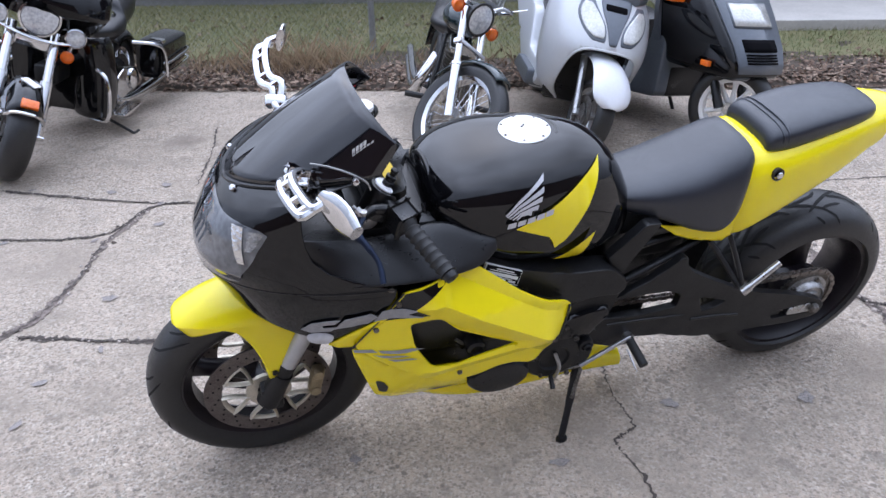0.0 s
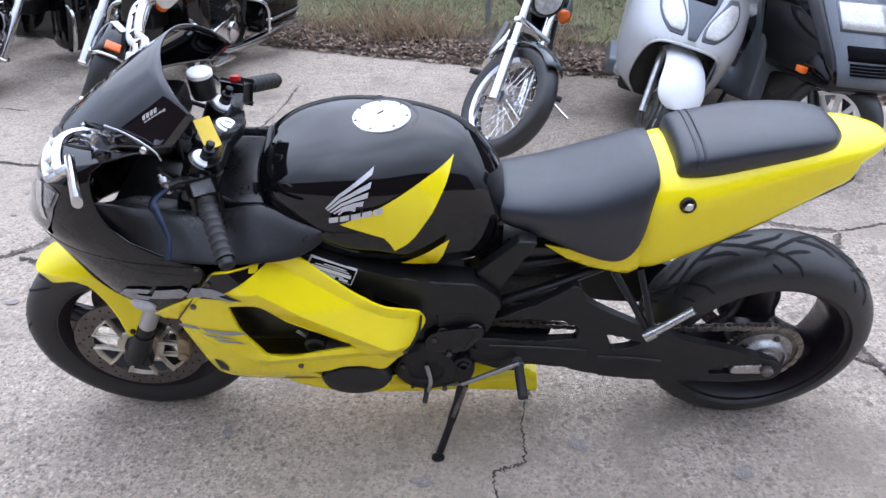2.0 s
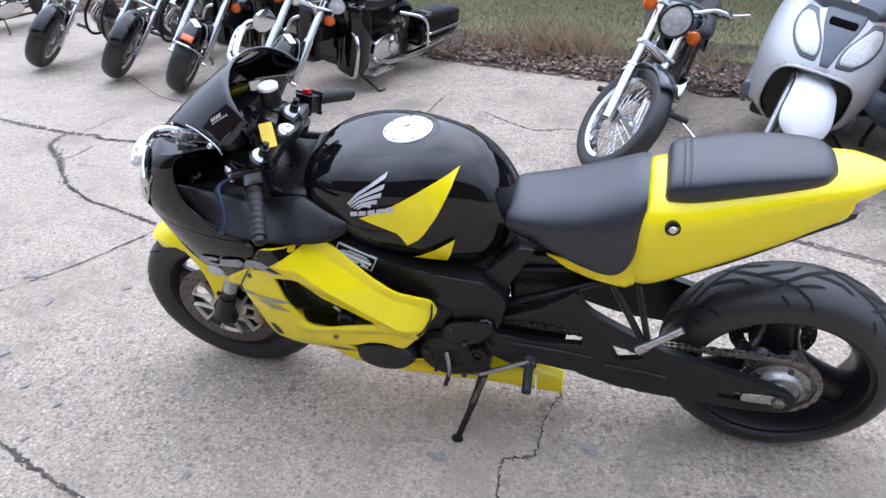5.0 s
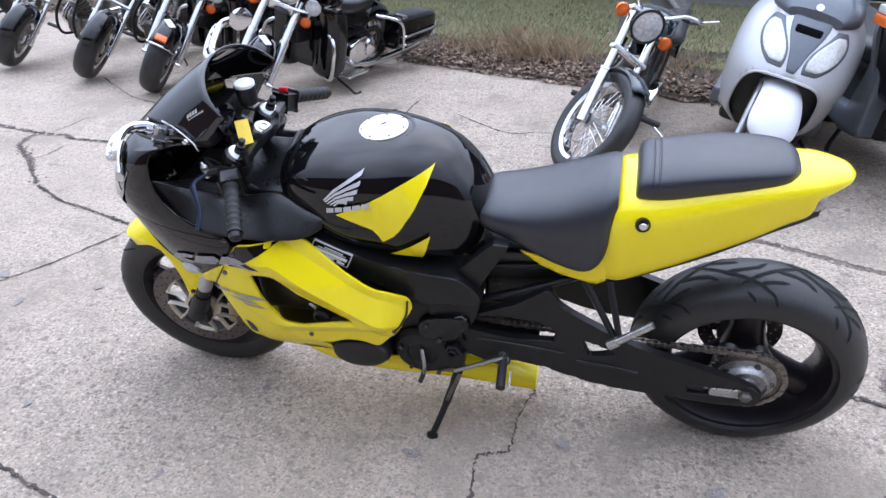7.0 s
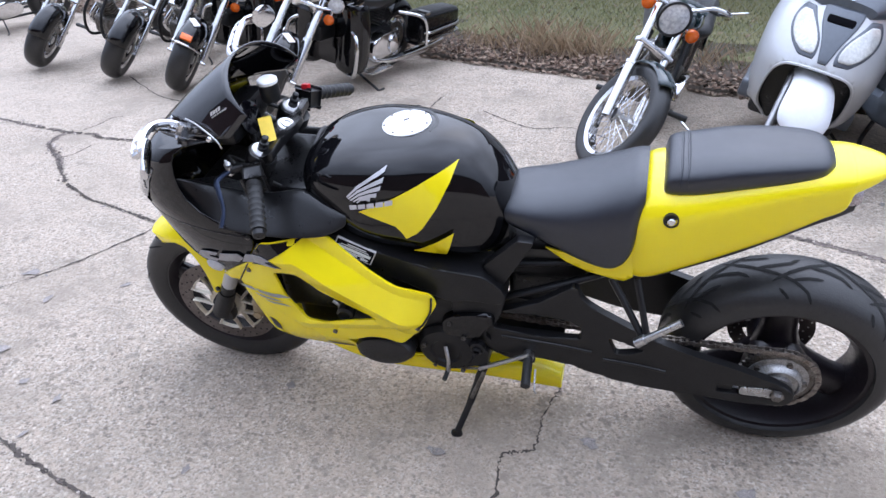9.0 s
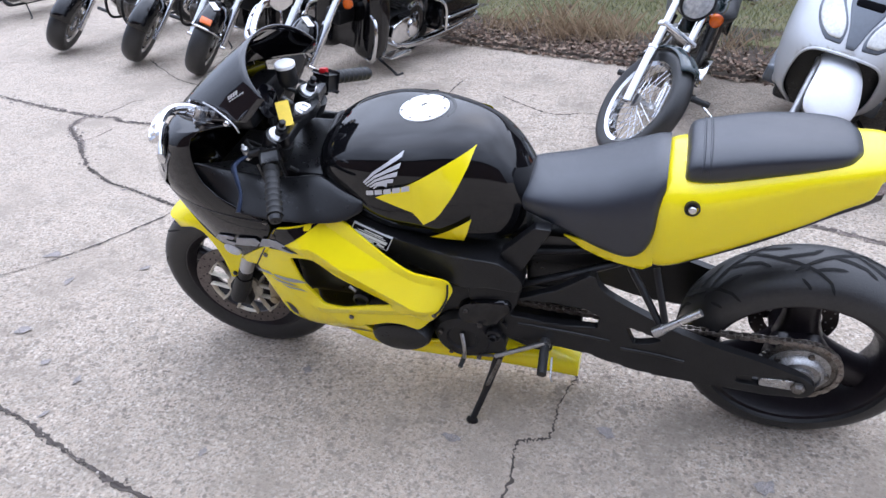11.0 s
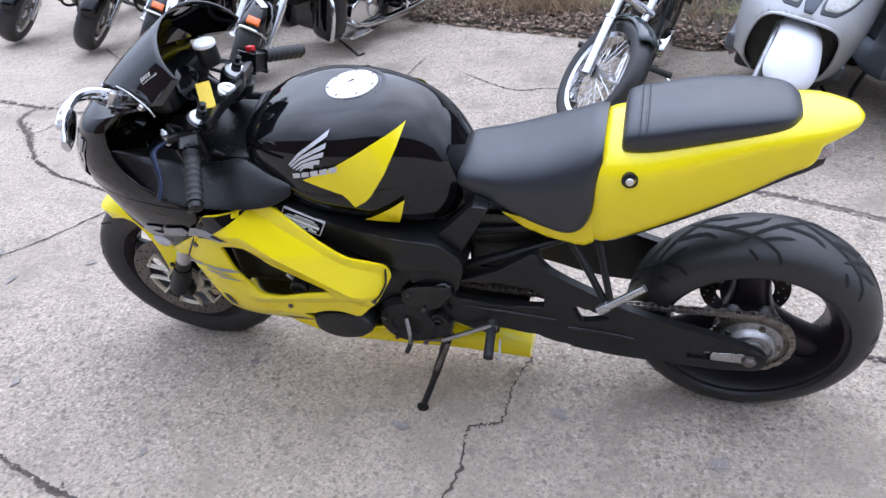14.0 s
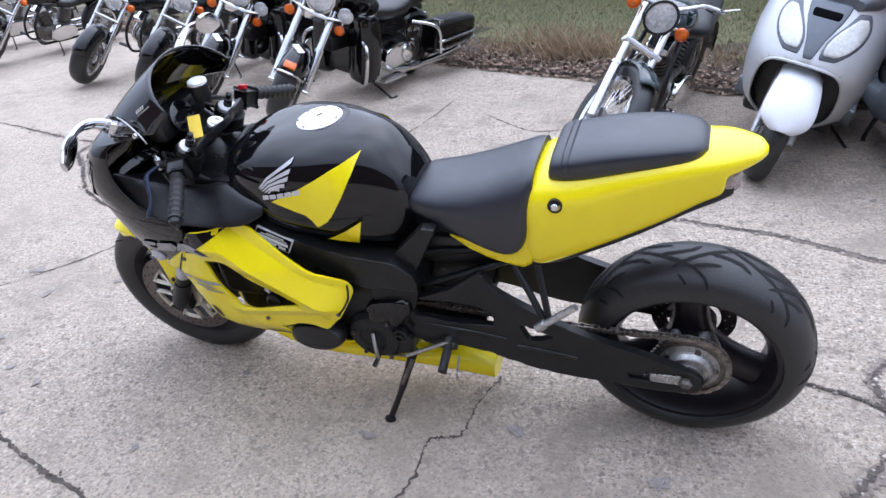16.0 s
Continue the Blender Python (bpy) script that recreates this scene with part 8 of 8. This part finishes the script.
        slab(bm, round_outline([(0.36, 0.20), (0.36, 0.52), (0.48, 0.76), (0.52, 0.50), (0.60, 0.30), (0.95, 0.28), (1.06, 0.52), (1.75, 0.62), (1.82, 0.5), (1.5, 0.36), (1.1, 0.22), (0.6, 0.17)], 0.04), s * 0.16, s * 0.24, bevel=0.02)
        part("side_panel", bm, M_GREY, b, "dark grey side panel")
        bm = bmesh.new()
        tube(bm, [(0.36, s * 0.10, 0.90), (0.40, s * 0.28, 0.95), (0.50, s * 0.36, 0.93)], 0.016, 10)
        part("handlebar", bm, M_MATTE, b)
    bm = bmesh.new()
    slab(bm, round_outline([(-0.13, 0.24), (-0.22, 0.45), (-0.30, 0.72), (-0.27, 0.86), (0.27, 0.86), (0.30, 0.72), (0.22, 0.45), (0.13, 0.24)], 0.05), 0.41, 0.47, bevel=0.02, place=lambda x, y, z: V(y, x, z))
    part("leg_shield", bm, M_GREY, b, "grey leg shield")
    bm = bmesh.new()
    body(bm, [(0.13, 0.87, 0.85, 0.82, 0.13, 2.4, 2.4), (0.20, 0.92, 0.86, 0.82, 0.20, 2.4, 2.4), (0.36, 0.97, 0.88, 0.82, 0.20, 2.4, 2.4), (0.46, 0.95, 0.88, 0.82, 0.15, 2.4, 2.4)], 24, 3)
    part("cowl", bm, M_GREY, b, "dark grey upper cowl")
    bm = bmesh.new()
    box(bm, (0.10, 0.0, 0.905), (0.05, 0.07, 0.004), Matrix.Translation((0.1, 0, 0.905)) @ Matrix.Rotation(radians(-24), 4, "Y") @ Matrix.Translation((-0.1, 0, -0.905)))
    part("sticker", bm, M_PLATE, b, "white sticker", smooth=False)
    bm = bmesh.new()
    loft(bm, [[V(0.16 + 0.22 * q + 1.0 * y * y, y * (1 - 0.1 * q), 0.92 + 0.28 * q) for y in [k / 8 * 0.2 for k in range(-8, 9)]] for q in (0, 0.5, 1)], ring=False)
    w = part("windshield", bm, M_CLEAR, b, "clear windshield")
    w.visible_shadow = False
    bm = bmesh.new()
    body(bm, [(0.82, 0.58, 0.54, 0.46, 0.10, 2.6, 2.4), (0.95, 0.62, 0.56, 0.46, 0.18, 2.6, 2.4), (1.3, 0.66, 0.58, 0.48, 0.18, 2.6, 2.4), (1.7, 0.70, 0.62, 0.52, 0.14, 2.6, 2.4)], 24, 3)
    part("seat", bm, M_LEATHER, b, "black long seat")
    bm = bmesh.new()
    box(bm, (0.95, 0, 0.28), (1.1, 0.30, 0.2), Matrix(), 0.04)
    part("under_body", bm, M_MATTE, b)
    bm = bmesh.new()
    tube(bm, [(0.75, -0.14, 0.2), (0.72, -0.2, 0.05), (0.70, -0.21, 0.008)], 0.012, 8)
    tube(bm, [(0.75, 0.14, 0.2), (0.72, 0.2, 0.05), (0.70, 0.21, 0.008)], 0.012, 8)
    tube(bm, [(0.745, -0.15, 0.18), (0.745, 0.15, 0.18)], 0.012, 8, rounded=False)
    part("centre_stand", bm, M_FRAME, b, "black centre stand")
    return b


scooter_dark(bike_pose(1.765, 1.77, 97, 6))
